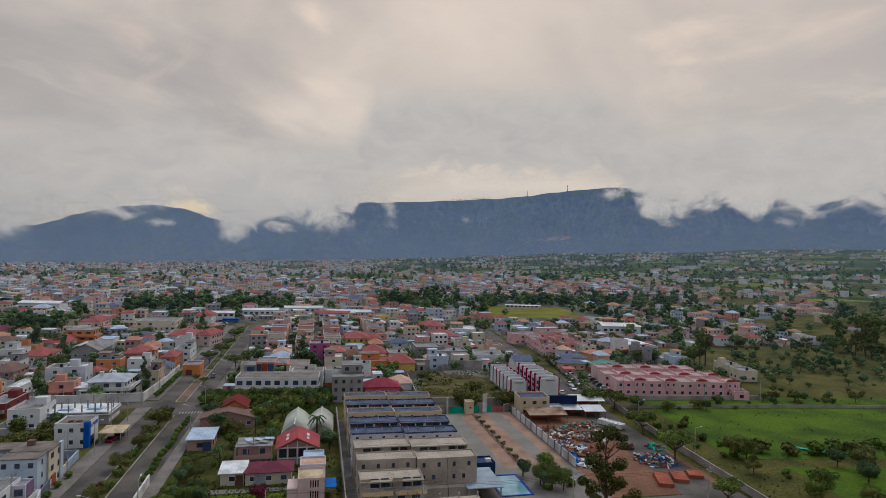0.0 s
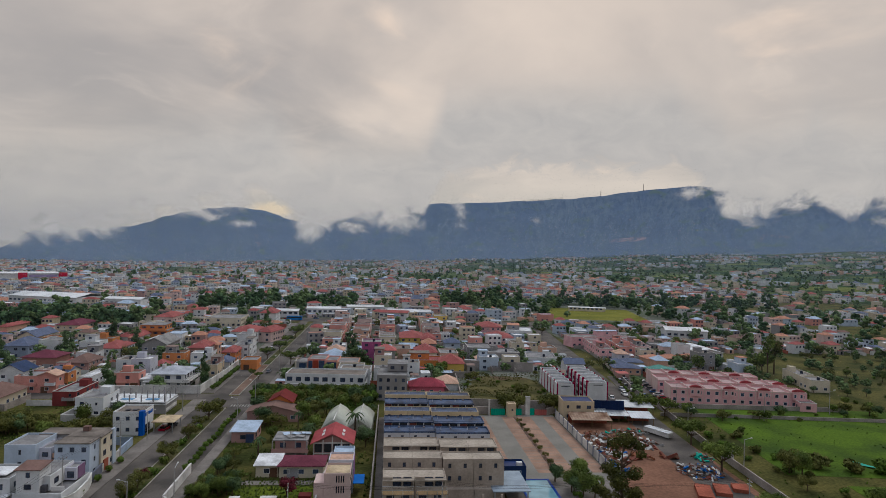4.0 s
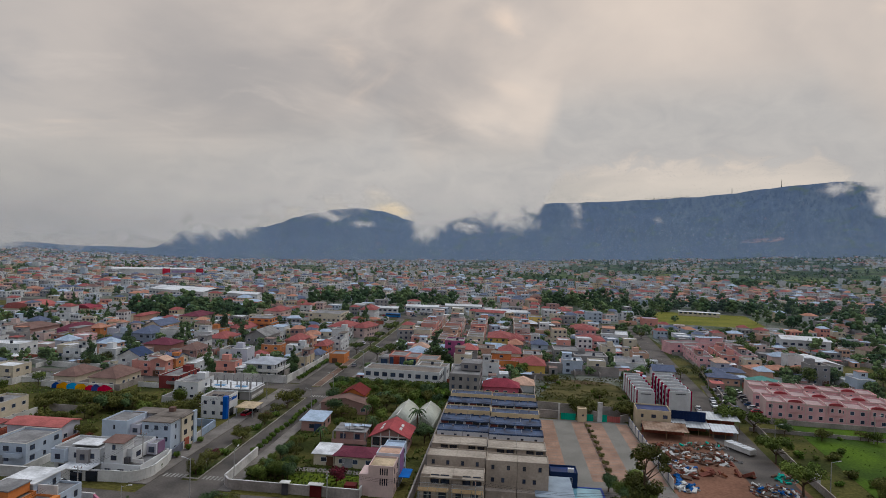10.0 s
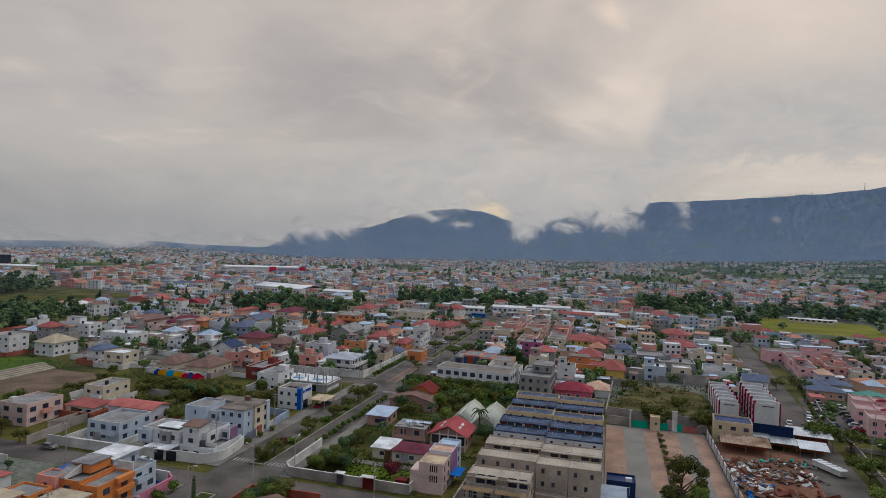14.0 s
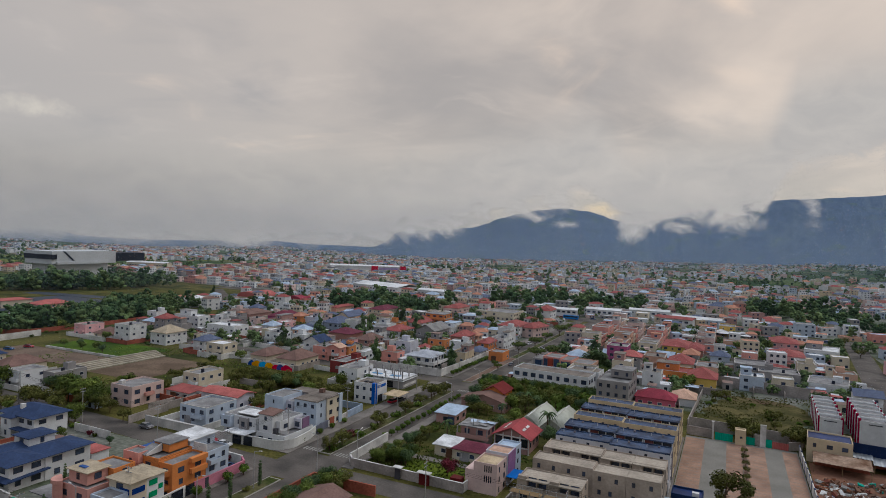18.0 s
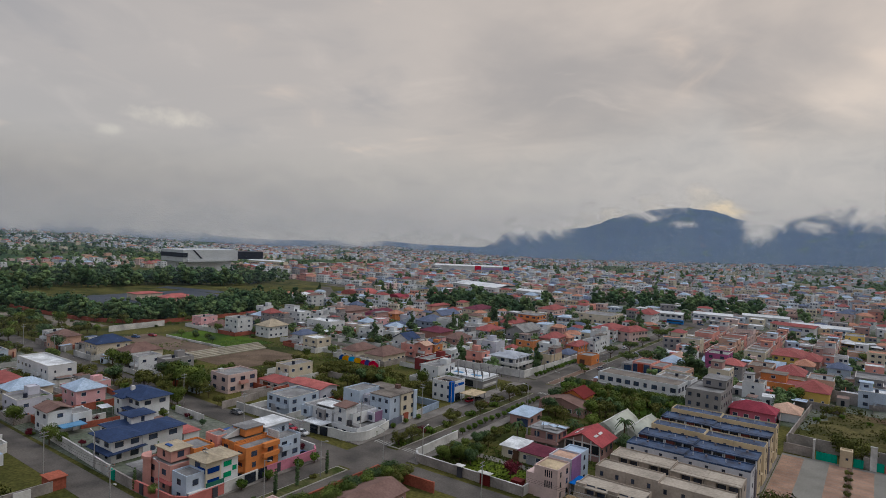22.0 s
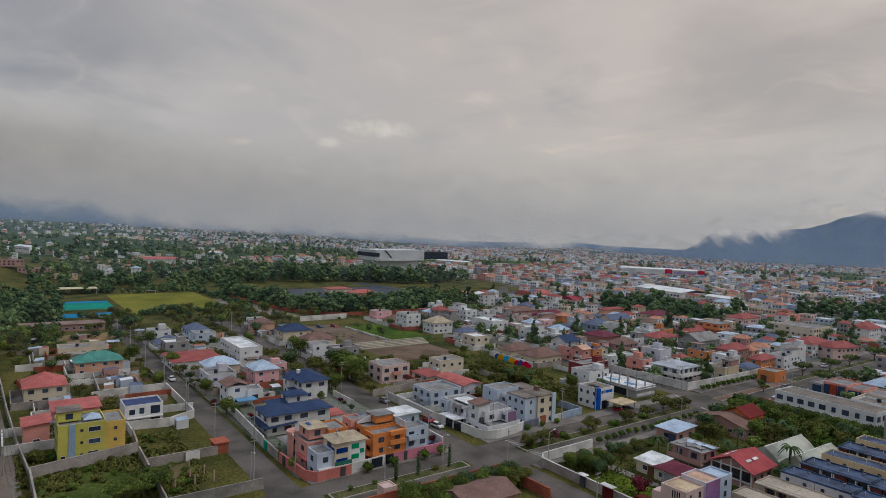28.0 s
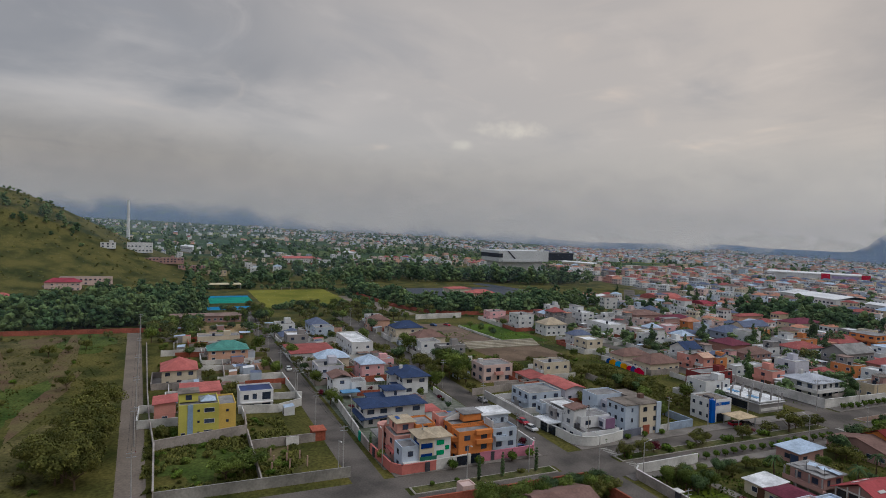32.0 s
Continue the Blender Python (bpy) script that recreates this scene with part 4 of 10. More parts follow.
slab_on(v, "blue_sheet", 4, 3, 8, 5, 3.8, 3.9, material("blue_sheet", (.16, .30, .46), 0.5)); slab_on(v, "blue_sheet", 12, 3, 16, 5, 3.8, 3.9, material("blue_sheet", (.16, .30, .46), 0.5))

# white villa with grey hip roof
v = villa("villa", -78.5, 236, "white villa with grey hip roof and long terraces", size=(14, 17))
vol(v, 0.5, 2, 12, 13, 0, 5.8, "white", "hip", "grey", sides="AB", floors=2, size=(1.8, 1.4), over=1.0, rise=1.9)
slab_on(v, "terrace_slab", -2, 0, 14.8, 16, 2.85, 3.15, BAL); slab_on(v, "terrace_rail", 14.5, 0, 14.8, 16, 3.15, 4.0, BAL); slab_on(v, "terrace_rail", 4, 0, 14.5, 0.25, 3.15, 4.0, BAL)
vol(v, -6, 3, 6.4, 9, 0, 3.4, "white", "slab", "white", sides="A", over=0.8)
slab_on(v, "chimney", 3, 6, 4.2, 7.2, 6.2, 8.6, BAL); slab_on(v, "water_tank", 6, 9.6, 7.2, 10.8, 6.6, 8.2, BAL)

# yellow apartment house
v = villa("apartment_house", -102.5, 33.2, "yellow-green three-storey apartment house with blue stripe", size=(11, 15))
vol(v, 0.5, 0.5, 9.8, 9.6, 0, 9.2, "yelgreen", sides="AC", floors=3, size=(1.2, 1.0))
vol(v, 0.5, 10.1, 9.6, 4.2, 0, 8.7, "yellow", sides="BC", floors=3, size=(0.7, 0.7), gap=1.9)
vol(v, 2.5, 0.6, 5, 4.6, 9.2, 11.4, "yelgreen", "slab", "brownflat", sides="B", over=0.3)
slab_on(v, "stripe", 10.3, 2.6, 10.42, 3.9, 0, 9.2, material("pale_blue_stripe", (.30, .40, .52), 0.8), "pale blue vertical stripe")
for f, (ww, yy) in enumerate(((2.2, 7.6), (2.6, 7.8), (2.6, 7.8))):
    part("window", window_mesh(ww, 1.2, False), None, v, m=pose(10.3, yy, 1.2 + 2.85 * f, 0, 0, 90))
    part("window", window_mesh(0.6, 0.6, True), None, v, m=pose(10.3, 5.2, 1.5 + 2.85 * f, 0, 0, 90))
part("door", window_mesh(1.0, 2.1, False), None, v, m=pose(10.3, 1.6, 0.05, 0, 0, 90))
bm = bmesh.new(); pitched(bm, 3.6, 3.6, 8.9, "hip", over=0.1, rise=1.2); part("glass_roof", bm, roof_mat("steel"), v, "pale glazed pyramid roof", m=pose(6.5, 7.6, 0.4))
vol(v, 0, 0.5, 3, 13, 0, 7.5, "white", floors=2)

v = villa("modern_house", -120.2, 50.4, "white modern house with tall blue windows and dark roof", size=(9, 11))
vol(v, 0, 0, 8.2, 9.6, 0, 6.3, "white", rc="navyflat", sides="", floors=2)
for yy, zz, ww, hh in ((1.8, 3.6, 1.6, 1.6), (4.2, 3.6, 1.4, 1.8), (7.6, 3.3, 2.6, 2.4), (7.6, 0.4, 2.6, 2.4), (3.0, 0.3, 2.2, 2.0)):
    part("window", window_mesh(ww, hh, False), None, v, m=pose(8.2, yy, zz, 0, 0, 90))
slab_on(v, "balcony", 8.2, 0.4, 9.6, 9.4, 2.8, 3.0, BAL)

v = villa("family_house", -131, 136, "pale pink two-storey house with navy windows", size=(11, 13))
vol(v, 0, 0, 10, 12, 0, 6.5, "cream_pink", sides="AB", floors=2, size=(1.9, 1.4), gap=3.6)
balcony(v, 10, 4.4, 11.2, 7.6, 3.0, wall_mat("coral"))
slab_on(v, "roof_drum", 1, 2, 2.6, 3.6, 6.1, 7.2, BAL)

# narrow cream and purple house
v = villa("town_house", -2.4, 131.6, "narrow cream house with purple side and peach roof", size=(8, 17))
vol(v, 0, 0, 5.6, 6.6, 0, 7.0, "cream_pink", rc="cream", sides="B", floors=3, size=(0.8, 1.2))
vol(v, 0.3, 6.62, 5.6, 5.4, 0, 7.6, "lav", rc="peachroof", sides="B", floors=3, size=(1.2, 1.1))
vol(v, 0.9, 12.05, 4.8, 5.0, 0, 7.4, "blueg", rc="steel", sides="BA", floors=3, size=(0.9, 1.1))
for f in range(2):
    for k in range(4):
        slab_on(v, "slit_window", 2.6 + 0.5 * k, -0.06, 2.85 + 0.5 * k, 0.02, 2.7 + 2.3 * f, 4.2 + 2.3 * f, DARKG, "tall slit window")
slab_on(v, "purple_panel", 5.9, 6.7, 6.0, 11.9, 2.4, 7.5, material("purple_render", (.30, .17, .30), 0.8), "purple side wall panel")
slab_on(v, "blue_awning", 5.9, 5.5, 8.4, 11.0, 2.6, 2.75, material("blue_tarpaulin", (.03, .16, .50), 0.6), "blue tarpaulin awning")
slab_on(v, "terrace_wall", -2.2, 0.4, -0.05, 6, 0, 4.8, wall_mat("cream_pink"))
slab_on(v, "maroon_gatehouse", -5.2, -1.2, -2.6, 1.0, 0, 2.6, material("maroon_door", (.12, .03, .03), 0.6), "maroon gate porch")

# house with a wide red gable and white timber frame
v = villa("gabled_house", -8.8, 159.8, "house with wide red gable roof and white frame", size=(12, 14))
vol(v, 0.8, 0.8, 9.6, 9.6, 0, 4.2, "brickpink", "gable_p", "redgab", sides="B", floors=1, over=0.9, rise=2.7, size=(1.6, 1.4))
bm = bmesh.new(); poly(bm, [(0.8, 0.78, 4.18), (10.4, 0.78, 4.18), (5.6, 0.78, 6.35)]); part("gable_wall", bm, wall_mat("brickpink"), v)
for x in (0.8, 3.2, 5.6, 8.0, 10.4):
    slab_on(v, "frame_post", x - .12, 0.55, x + .12, 0.72, 0, 4.2 + (1.9 if x == 5.6 else 0.9 if x in (3.2, 8.0) else 0), BAL, "white timber post")
for z in (1.6, 4.3):
    slab_on(v, "frame_rail", 0.7, 0.53, 10.5, 0.7, z - .12, z + .12, BAL, "white timber rail")
for x0 in (1.1, 3.5, 5.9, 8.3):
    slab_on(v, "glazing", x0, 0.68, x0 + 1.8, 0.76, 1.9, 4.0, DARKG)
for x, y in ((3.0, 3.5), (3.0, 6.5), (8.2, 3.5), (8.2, 6.5)):
    bm = bmesh.new(); box(bm, -0.35, -1.0, 0, 0.35, 1.0, 0.1); part("skylight", bm, BAL, v, "pale skylight strip", m=pose(x, y, 4.2 + 2.7 * (1 - abs(x - 5.6) / 5.7) + 0.1, 0, (25 if x > 5.6 else -25), 0))

v = villa("unfinished_house", -18.2, 158, "unfinished brick house with balcony and sheeted roof", size=(9, 9))
vol(v, 0.5, 1.4, 7.8, 6.4, 2.7, 5.4, "brickpink", "slab", "rc", sides="AB", floors=1, over=0.6)
vol(v, 1.0, 2.0, 6.8, 5.4, 0, 2.6, "concrete", sides="", floors=1, parapet=0.02)
slab_on(v, "balcony", -0.3, 0, 9, 1.6, 2.5, 2.7, wall_mat("brickpink")); slab_on(v, "balustrade", -0.3, 0, 9, 0.15, 2.7, 3.6, wall_mat("brickpink"))
for x in (0, 2.9, 5.8, 8.7):
    slab_on(v, "column", x - .14, 0.1, x + .14, 0.38, 0, 5.4, wall_mat("concrete"))
for k in range(6):
    bm = bmesh.new(); box(bm, -0.9, -1.2, 0, 0.9, 1.2, 0.06); part("roof_sheet", bm, roof_mat("steel" if k % 2 else "rc"), v, m=pose(1.4 + 1.3 * k, 3.2 + (k % 2) * 2.4, 5.75 + 0.05 * k, 3 * (k % 3), 2, 20 * k))
for x in (0.4, 4.2, 8.2):
    slab_on(v, "rebar", x, 1.4, x + .07, 1.47, 5.6, 7.6, FRAME_D)

# small dark blue pool house, beige block at the yard
v = villa("pool_house", 38.6, 144.6, "small dark blue pool house with flat roof", size=(7, 6))
vol(v, 0, 0, 6.4, 5, 0, 3.7, "navywall", rc="navyflat", sides="A", floors=1, size=(1.2, 1.8), dark=False)
slab_on(v, "roof_box", 4.2, 1, 5.6, 2, 3.3, 4.2, BAL)
v = villa("beige_block", 69.2, 196.6, "beige two-storey block with blue roof", -5, size=(11, 9))
vol(v, 0, 0, 10.4, 8, 0, 6.6, "beige", rc="navyflat", sides="A", floors=2, size=(1.4, 1.1), gap=2.6)

# long white building with blue windows
v = villa("long_building", -27.5, 233.5, "long white two-storey building with blue windows", -4, size=(33, 12))
vol(v, 0, 0, 30, 10.5, 0, 7.4, "white", rc="brownflat", sides="AB", floors=2, size=(2.0, 1.6), gap=3.1)
vol(v, 19, 10.5, 12, 8, 0, 7.6, "white", rc="brownflat", sides="AB", floors=2)
slab_on(v, "ledge", -0.3, -0.5, 30.3, 0, 3.3, 3.5, BAL)
v = villa("concrete_block", 7.2, 222.5, "unfinished grey concrete apartment block with empty windows", -2, size=(12, 20))
vol(v, 0, 0, 11, 16, 0, 9.3, "concrete", rc="concrete", sides="ABD", floors=3, size=(1.1, 1.3), gap=2.6)
vol(v, 3.5, 7, 7.4, 9, 9.3, 11.9, "concrete", "slab", "rc", sides="AB", floors=1, over=0.1)

# orange apartments with deep terraces
v = villa("apartment_house", -129, 348, "orange three-storey apartments with deep terraces", size=(18, 18))
for f, (x0, ww) in enumerate(((0, 17), (1.0, 16), (2.5, 13))):
    vol(v, x0, 2.0 + f * 0.8, ww, 12, f * 3.0, f * 3.0 + 2.95, "orangeapt", "slab", "rc", sides="AB", floors=1, size=(2.2, 1.3), gap=3.4, over=0.2)
    balcony(v, x0 - 0.6, 0.2 + f * 0.6, x0 + ww + 1.2, 2.0 + f * 0.8, f * 3.0 + 0.2, wall_mat("orangeapt"), rail=1.0)

# long pink terraces with arched red gables
GABLE = material("gable_red", (.38, .11, .12), 0.7, 0.08)
for n, (p, q, units) in enumerate(((118.3, 221.5, 8), (118.8, 234.0, 8), (122.5, 248.0, 7))):
    for k in range(units):
        ang = radians(-10)
        pp, qq_ = p + math.cos(ang) * 6.2 * k, q + math.sin(ang) * 6.2 * k
        v = villa("terraced_house", pp, qq_, "pink terraced house with red arched gable", -10, size=(6, 8))
        v["group"] = "pink terraces"
        vol(v, 0, 0.0, 6.18, 8.5, 0, 5.9, "pink", rc="pinkroof", sides="A" if k < units - 1 else "AB", floors=2, size=(1.3, 1.3), gap=2.6, dark=False)
        if k % 2:
            slab_on(v, "gable_bay", 0.8, -0.5, 4.8, 0, 2.9, 6.3, wall_mat("pink"))
            bm = bmesh.new()
            arc = [(2.8 + 2.3 * math.cos(math.pi * i / 10), 6.2 + 0.9 * math.sin(math.pi * i / 10)) for i in range(11)]
            lo = [bm.verts.new((x, -0.65, z)) for x, z in arc]; hi = [bm.verts.new((x, -0.1, z)) for x, z in arc]
            bm.faces.new(list(reversed(lo))); bm.faces.new(hi)
            for i in range(10):
                bm.faces.new((lo[i], lo[i + 1], hi[i + 1], hi[i]))
            bm.faces.new((lo[10], lo[0], hi[0], hi[10]))
            part("arched_gable", bm, GABLE, v, "dark red arched gable")
            for x in (1.7, 3.9):
                part("window", window_mesh(0.9, 1.3, False), None, v, m=pose(x, -0.52, 3.9))
        slab_on(v, "roof_band", 0, -0.12, 6.18, -0.02, 5.4, 5.8, wall_mat("cream_pink"))
        slab_on(v, "party_wall", -0.1, -0.1, 0.1, 8.6, 0, 6.4, wall_mat("cream_pink"))

house("hip_roofed_house", -159.6, 82.1, 8.6, 11.7, 5.8, 2, "cream", "hip", "steel", "cream house with pale blue metal roof", sides="AB", yard=True)
house("flat_roofed_house", -159.2, 99.1, 5.5, 13.8, 3.6, 1, "pink", "flat", "steel", "low pink house with pale metal roof", sides="AB", yard=True)
house("flat_roofed_house", -199.5, 101, 26.2, 9.3, 6.8, 2, "white", "flat", "white", "long white building with magenta end wall", sides="AB", yard=True)
house("hip_roofed_house", -192.3, 76.1, 19.5, 18.2, 3.6, 1, "white", "hip", "red", "low white house with red sheet roof", rise=1.1, sides="AB", yard=True)
house("flat_roofed_house", -125.5, 160, 7.5, 11.5, 6.6, 2, "cream", "flat", "rc", "cream two-storey house with roof terrace", sides="AB", yard=True)
house("lean_to_house", -122, 150, 10.5, 6.5, 3, 1, "white", "shed", "red", "red and white sheet carport roof", sides="AB", yard=True)
house("flat_roofed_house", -97.5, 134, 10.5, 12, 5.4, 2, "blueg", "flat", "rc", "grey-blue two-storey house with concrete roof", sides="AB", yard=True)
house("gabled_house", -106.5, 150.5, 15.5, 7.5, 4.4, 1, "lav", "gable_q", "redbright", "long low house with bright red sheet roof", rise=1.0, sides="AB", yard=True)
house("flat_roofed_house", -86.3, 198.7, 8.5, 11.5, 6.4, 2, "white", "flat", "rc", "white two-storey house with terraces", sides="AB", yard=True)
house("hip_roofed_house", -138.7, 208, 8.5, 14.3, 3.8, 1, "cream", "hip", "brown", "low cream house with brown hip roof", sides="AB", yard=True)
house("hip_roofed_house", -124.9, 208.4, 10.4, 15.4, 3.8, 1, "cream", "hip", "brown", "low cream house with brown roof behind painted wall", sides="AB", yard=True)
house("gabled_house", -131.4, 234.9, 9.2, 9, 6.8, 2, "white", "gable_p", "navy", "white house with steep blue roof", sides="AB")
house("flat_roofed_house", -165, 246.4, 8.5, 10.2, 6.5, 2, "white", "flat", "rc", "white two-storey house with balcony", sides="AB")
house("hip_roofed_house", -177, 211.4, 6.8, 10.3, 5.6, 2, "white", "hip", "slate", "white house with dark slate roof", sides="AB", yard=True)
house("hip_roofed_house", -209.3, 214.5, 10.7, 12.7, 6, 2, "white", "hip", "tan", "broad white house with tan hip roof", sides="AB", yard=True)
house("flat_roofed_house", -235.7, 251.3, 18.8, 8.4, 8.8, 3, "white", "flat", "white", "white modern terrace with dark framed bays", sides="AB")
house("flat_roofed_house", -204, 245.3, 19, 10.8, 7, 2, "white", "flat", "white", "white terrace with red and teal bays", sides="AB")
house("flat_roofed_house", -243, 384.4, 7.9, 15, 6, 2, "white", "flat", "rc", "white flat-roofed house beside the street", sides="AB")
house("gabled_house", -174.2, 321.5, 9.4, 19.6, 6.2, 2, "cream", "gable_p", "slate", "cream house with grey gable roof", sides="AB")
house("hip_roofed_house", -124.8, 294.9, 11.4, 16.6, 5.5, 2, "white", "hip", "red", "white house with layered red hip roof", rise=2.4, sides="AB")
house("gabled_house", -104.8, 298, 11.2, 18.9, 7, 2, "concrete", "gable_p", "concrete", "unpainted grey two-storey house", sides="AB")
house("hip_roofed_house", -81.4, 291.6, 7.9, 14.6, 6.8, 2, "terracotta", "hip", "red", "terracotta house with red tiled roof", sides="AB")
house("hip_roofed_house", -65.8, 289.9, 6, 13.2, 5.2, 2, "orange", "hip", "red", "orange house with red and white roof", sides="AB")
house("hip_roofed_house", -75.7, 346.6, 13.4, 21.2, 6.8, 2, "white", "hip", "red", "white house with red hip roofs", rise=2.4, sides="AB")
house("hip_roofed_house", -61.4, 352.3, 8.7, 18.3, 6, 2, "cream_pink", "hip", "red", "pale pink house with red roof", turn=-15, sides="AB")
house("flat_roofed_house", -103.8, 395, 21.9, 22, 8.5, 3, "cream", "flat", "rc", "cream three-storey apartment house", sides="AB")
house("hip_roofed_house", -77.9, 431.4, 11, 17.5, 8, 3, "white", "hip", "red", "white house with small red gables", sides="AB")
house("hip_roofed_house", -138.4, 402.8, 12.1, 22, 7.5, 2, "cream_pink", "hip", "red", "house with tall red hip roof", rise=2.4, sides="AB")
house("hip_roofed_house", -180.5, 369, 13.5, 22, 6, 2, "cream", "hip", "maroon", "cream house with dark red roof", rise=2.4, sides="AB")
house("hip_roofed_house", -171.2, 393.5, 8.7, 20, 5, 1, "peach", "hip", "red", "peach bungalow with red roof", sides="AB")
house("hip_roofed_house", -121, 262.5, 8.6, 13.2, 5, 2, "brickpink", "hip", "brown", "brick-pink house with brown roof", sides="AB")
house("flat_roofed_house", -105.6, 240.8, 4.6, 16.1, 3.8, 1, "white", "flat", "white", "low white house with white slab roof", sides="AB")
house("hip_roofed_house", -143.7, 272, 13.7, 12, 5.2, 1, "terracotta", "hip", "maroon", "brown-roofed bungalow beside the street", rise=2.4, sides="AB")
house("hip_roofed_house", -169.1, 270.9, 5.9, 15.5, 4.6, 1, "cream", "hip", "slate", "bungalow with slate hip roof", sides="AB")
house("flat_roofed_house", -199.7, 282.7, 8.4, 18.8, 5.5, 2, "terracotta", "flat", "rc", "terracotta house with flat roof", sides="AB")
house("hip_roofed_house", -211.3, 301.1, 8.7, 21, 5, 1, "magenta", "hip", "maroon", "magenta bungalow with maroon roof", sides="AB")
house("hip_roofed_house", -237.5, 297.6, 13.9, 21.3, 5, 1, "brickpink", "hip", "brown", "long bungalow with brown roof", rise=2.4, sides="AB")
house("hip_roofed_house", -208.2, 363.8, 4.5, 22, 5.2, 1, "peach", "hip", "red", "peach house with red roof", sides="AB")
house("hip_roofed_house", -165, 295.4, 10.7, 16, 6, 2, "steelwall", "hip", "slate", "grey house with dark roof", sides="AB")
house("flat_roofed_house", -66.9, 260.8, 7, 11.1, 5, 1, "beige", "flat", "brownflat", "beige block house with flat roof", sides="AB")
house("flat_roofed_house", -53.7, 274.9, 7, 9.4, 4.5, 1, "orange", "flat", "rc", "low orange house at the avenue", sides="AB")
house("flat_roofed_house", -63.7, 302.4, 7.8, 15.7, 6.3, 2, "white", "flat", "rc", "white house with pink lower floor", sides="AB")
house("flat_roofed_house", -100.5, 213, 7.5, 16, 4.8, 2, "maroonwall", "flat", "rc", "dark red unfinished house", sides="AB", yard=True)
house("hip_roofed_house", -131.2, 334.1, 11, 17.7, 5, 1, "white", "hip", "red", "white bungalow with long red roof", sides="AB")
house("flat_roofed_house", -114.2, 329.8, 15.8, 16.2, 4.4, 1, "white", "flat", "white", "long white flat-roofed building", sides="AB")
house("flat_roofed_house", -8.7, 243.5, 10.3, 11.7, 7.5, 2, "cream", "flat", "rc", "cream two-storey house with roof terrace")
house("flat_roofed_house", -1.3, 288.9, 9, 10.9, 11, 4, "magenta", "flat", "rc", "magenta four-storey apartment block")
house("hip_roofed_house", 18, 340.7, 13.4, 21, 5.6, 2, "yellow", "hip", "red", "ochre house with red hip roof", rise=2.4)
house("hip_roofed_house", 29.7, 338.3, 7.9, 15.3, 5.2, 2, "terracotta", "hip", "red", "terracotta house with red hip roof")
house("flat_roofed_house", 21, 276.9, 15.1, 12.1, 4.8, 1, "orange", "flat", "red", "low orange house with white fascia")
house("hip_roofed_house", 34.5, 269.7, 10.7, 13.4, 4.8, 1, "yellow", "hip", "red", "yellow house with red tiled roof")
house("hip_roofed_house", 24.5, 295.5, 10.5, 14.5, 5.2, 1, "cream", "hip", "red", "cream house with red roof")
house("flat_roofed_house", 36.4, 294.2, 9, 13.7, 5.2, 1, "peach", "flat", "rc", "peach house with flat roof")
house("flat_roofed_house", 13.1, 304.1, 9.5, 12.5, 5.5, 2, "peach", "flat", "brownflat", "peach house with brown roof")
house("hip_roofed_house", 19.6, 230.2, 13.2, 8.2, 3.5, 1, "pinkred", "hip", "crimson", "pink bungalow with crimson hip roof")
house("flat_roofed_house", 51.9, 306.9, 12.8, 15.2, 6, 2, "concrete", "flat", "rc", "grey two-storey house with flat roof")
house("flat_roofed_house", 61.2, 298.9, 15.7, 14.6, 5, 1, "concrete", "flat", "rc", "low grey workshop beside the street")
house("flat_roofed_house", 86.2, 369.6, 15.4, 19.8, 6.5, 2, "white", "flat", "white", "white and blue two-storey house", turn=-9, sides="AD")
house("hip_roofed_house", 68.7, 345.3, 14.3, 17.1, 5.8, 2, "pink", "hip", "red", "pink house with red hip roof", rise=2.4)
house("hip_roofed_house", 71, 391.9, 13.6, 20, 5.8, 2, "pink", "hip", "red", "pink villa with red hip roof", rise=2.4, sides="AD")
house("flat_roofed_house", 43.7, 430, 9.3, 16.1, 8, 3, "yellow", "flat", "rc", "narrow yellow three-storey house")
house("flat_roofed_house", 79.4, 288.2, 14.2, 15.5, 4.6, 1, "white", "flat", "rc", "low white house with flat roof", turn=-9, sides="AD")
house("flat_roofed_house", 162.3, 208.1, 5.6, 6, 3.2, 1, "pink", "flat", "rc", "small pink gatehouse beside the street", turn=-15, sides="AD")
house("flat_roofed_house", 191.8, 250.7, 6.7, 14, 5, 1, "cream", "flat", "rc", "long cream terrace with stepped roofs", turn=-9, sides="AD")
house("flat_roofed_house", 189, 238.6, 7.5, 10, 5, 1, "cream", "flat", "rc", "cream terrace end house", turn=-9, sides="AD")
house("hip_roofed_house", -14.6, 147.6, 10.4, 7, 3.0, 1, "cream", "hip", "maroon", "cream bungalow with low maroon hip roof", rise=1.3)
house("lean_to_house", -20.2, 148.2, 5.2, 6.4, 3.0, 1, "cream", "shed", "white", "cream annex of the bungalow with white roof")
house("lean_to_house", -32.4, 174.3, 6.3, 9, 3.2, 1, "brickpink", "shed", "steel", "open shed with white sheet roof", sides="AB")
house("gabled_house", -27.5, 201.5, 7.4, 9, 4.6, 1, "orange", "gable_p", "maroonrf", "orange cottage with steep maroon roof")
house("gabled_house", -32.7, 194.5, 15.7, 7, 3.2, 1, "brickpink", "gable_p", "brown", "low cottage wing with brown tiles", sides="AB")
house("hip_roofed_house", -159.5, 29, 12, 10.8, 5.6, 2, "cream", "hip", "redbright", "cream house with bright red hip roof", sides="AB", yard=True)
house("hip_roofed_house", -131.5, 34.7, 11, 10.9, 5, 1, "salmon", "hip", "redbright", "salmon house with red sheet roof", rise=1.1, sides="AB", yard=True)
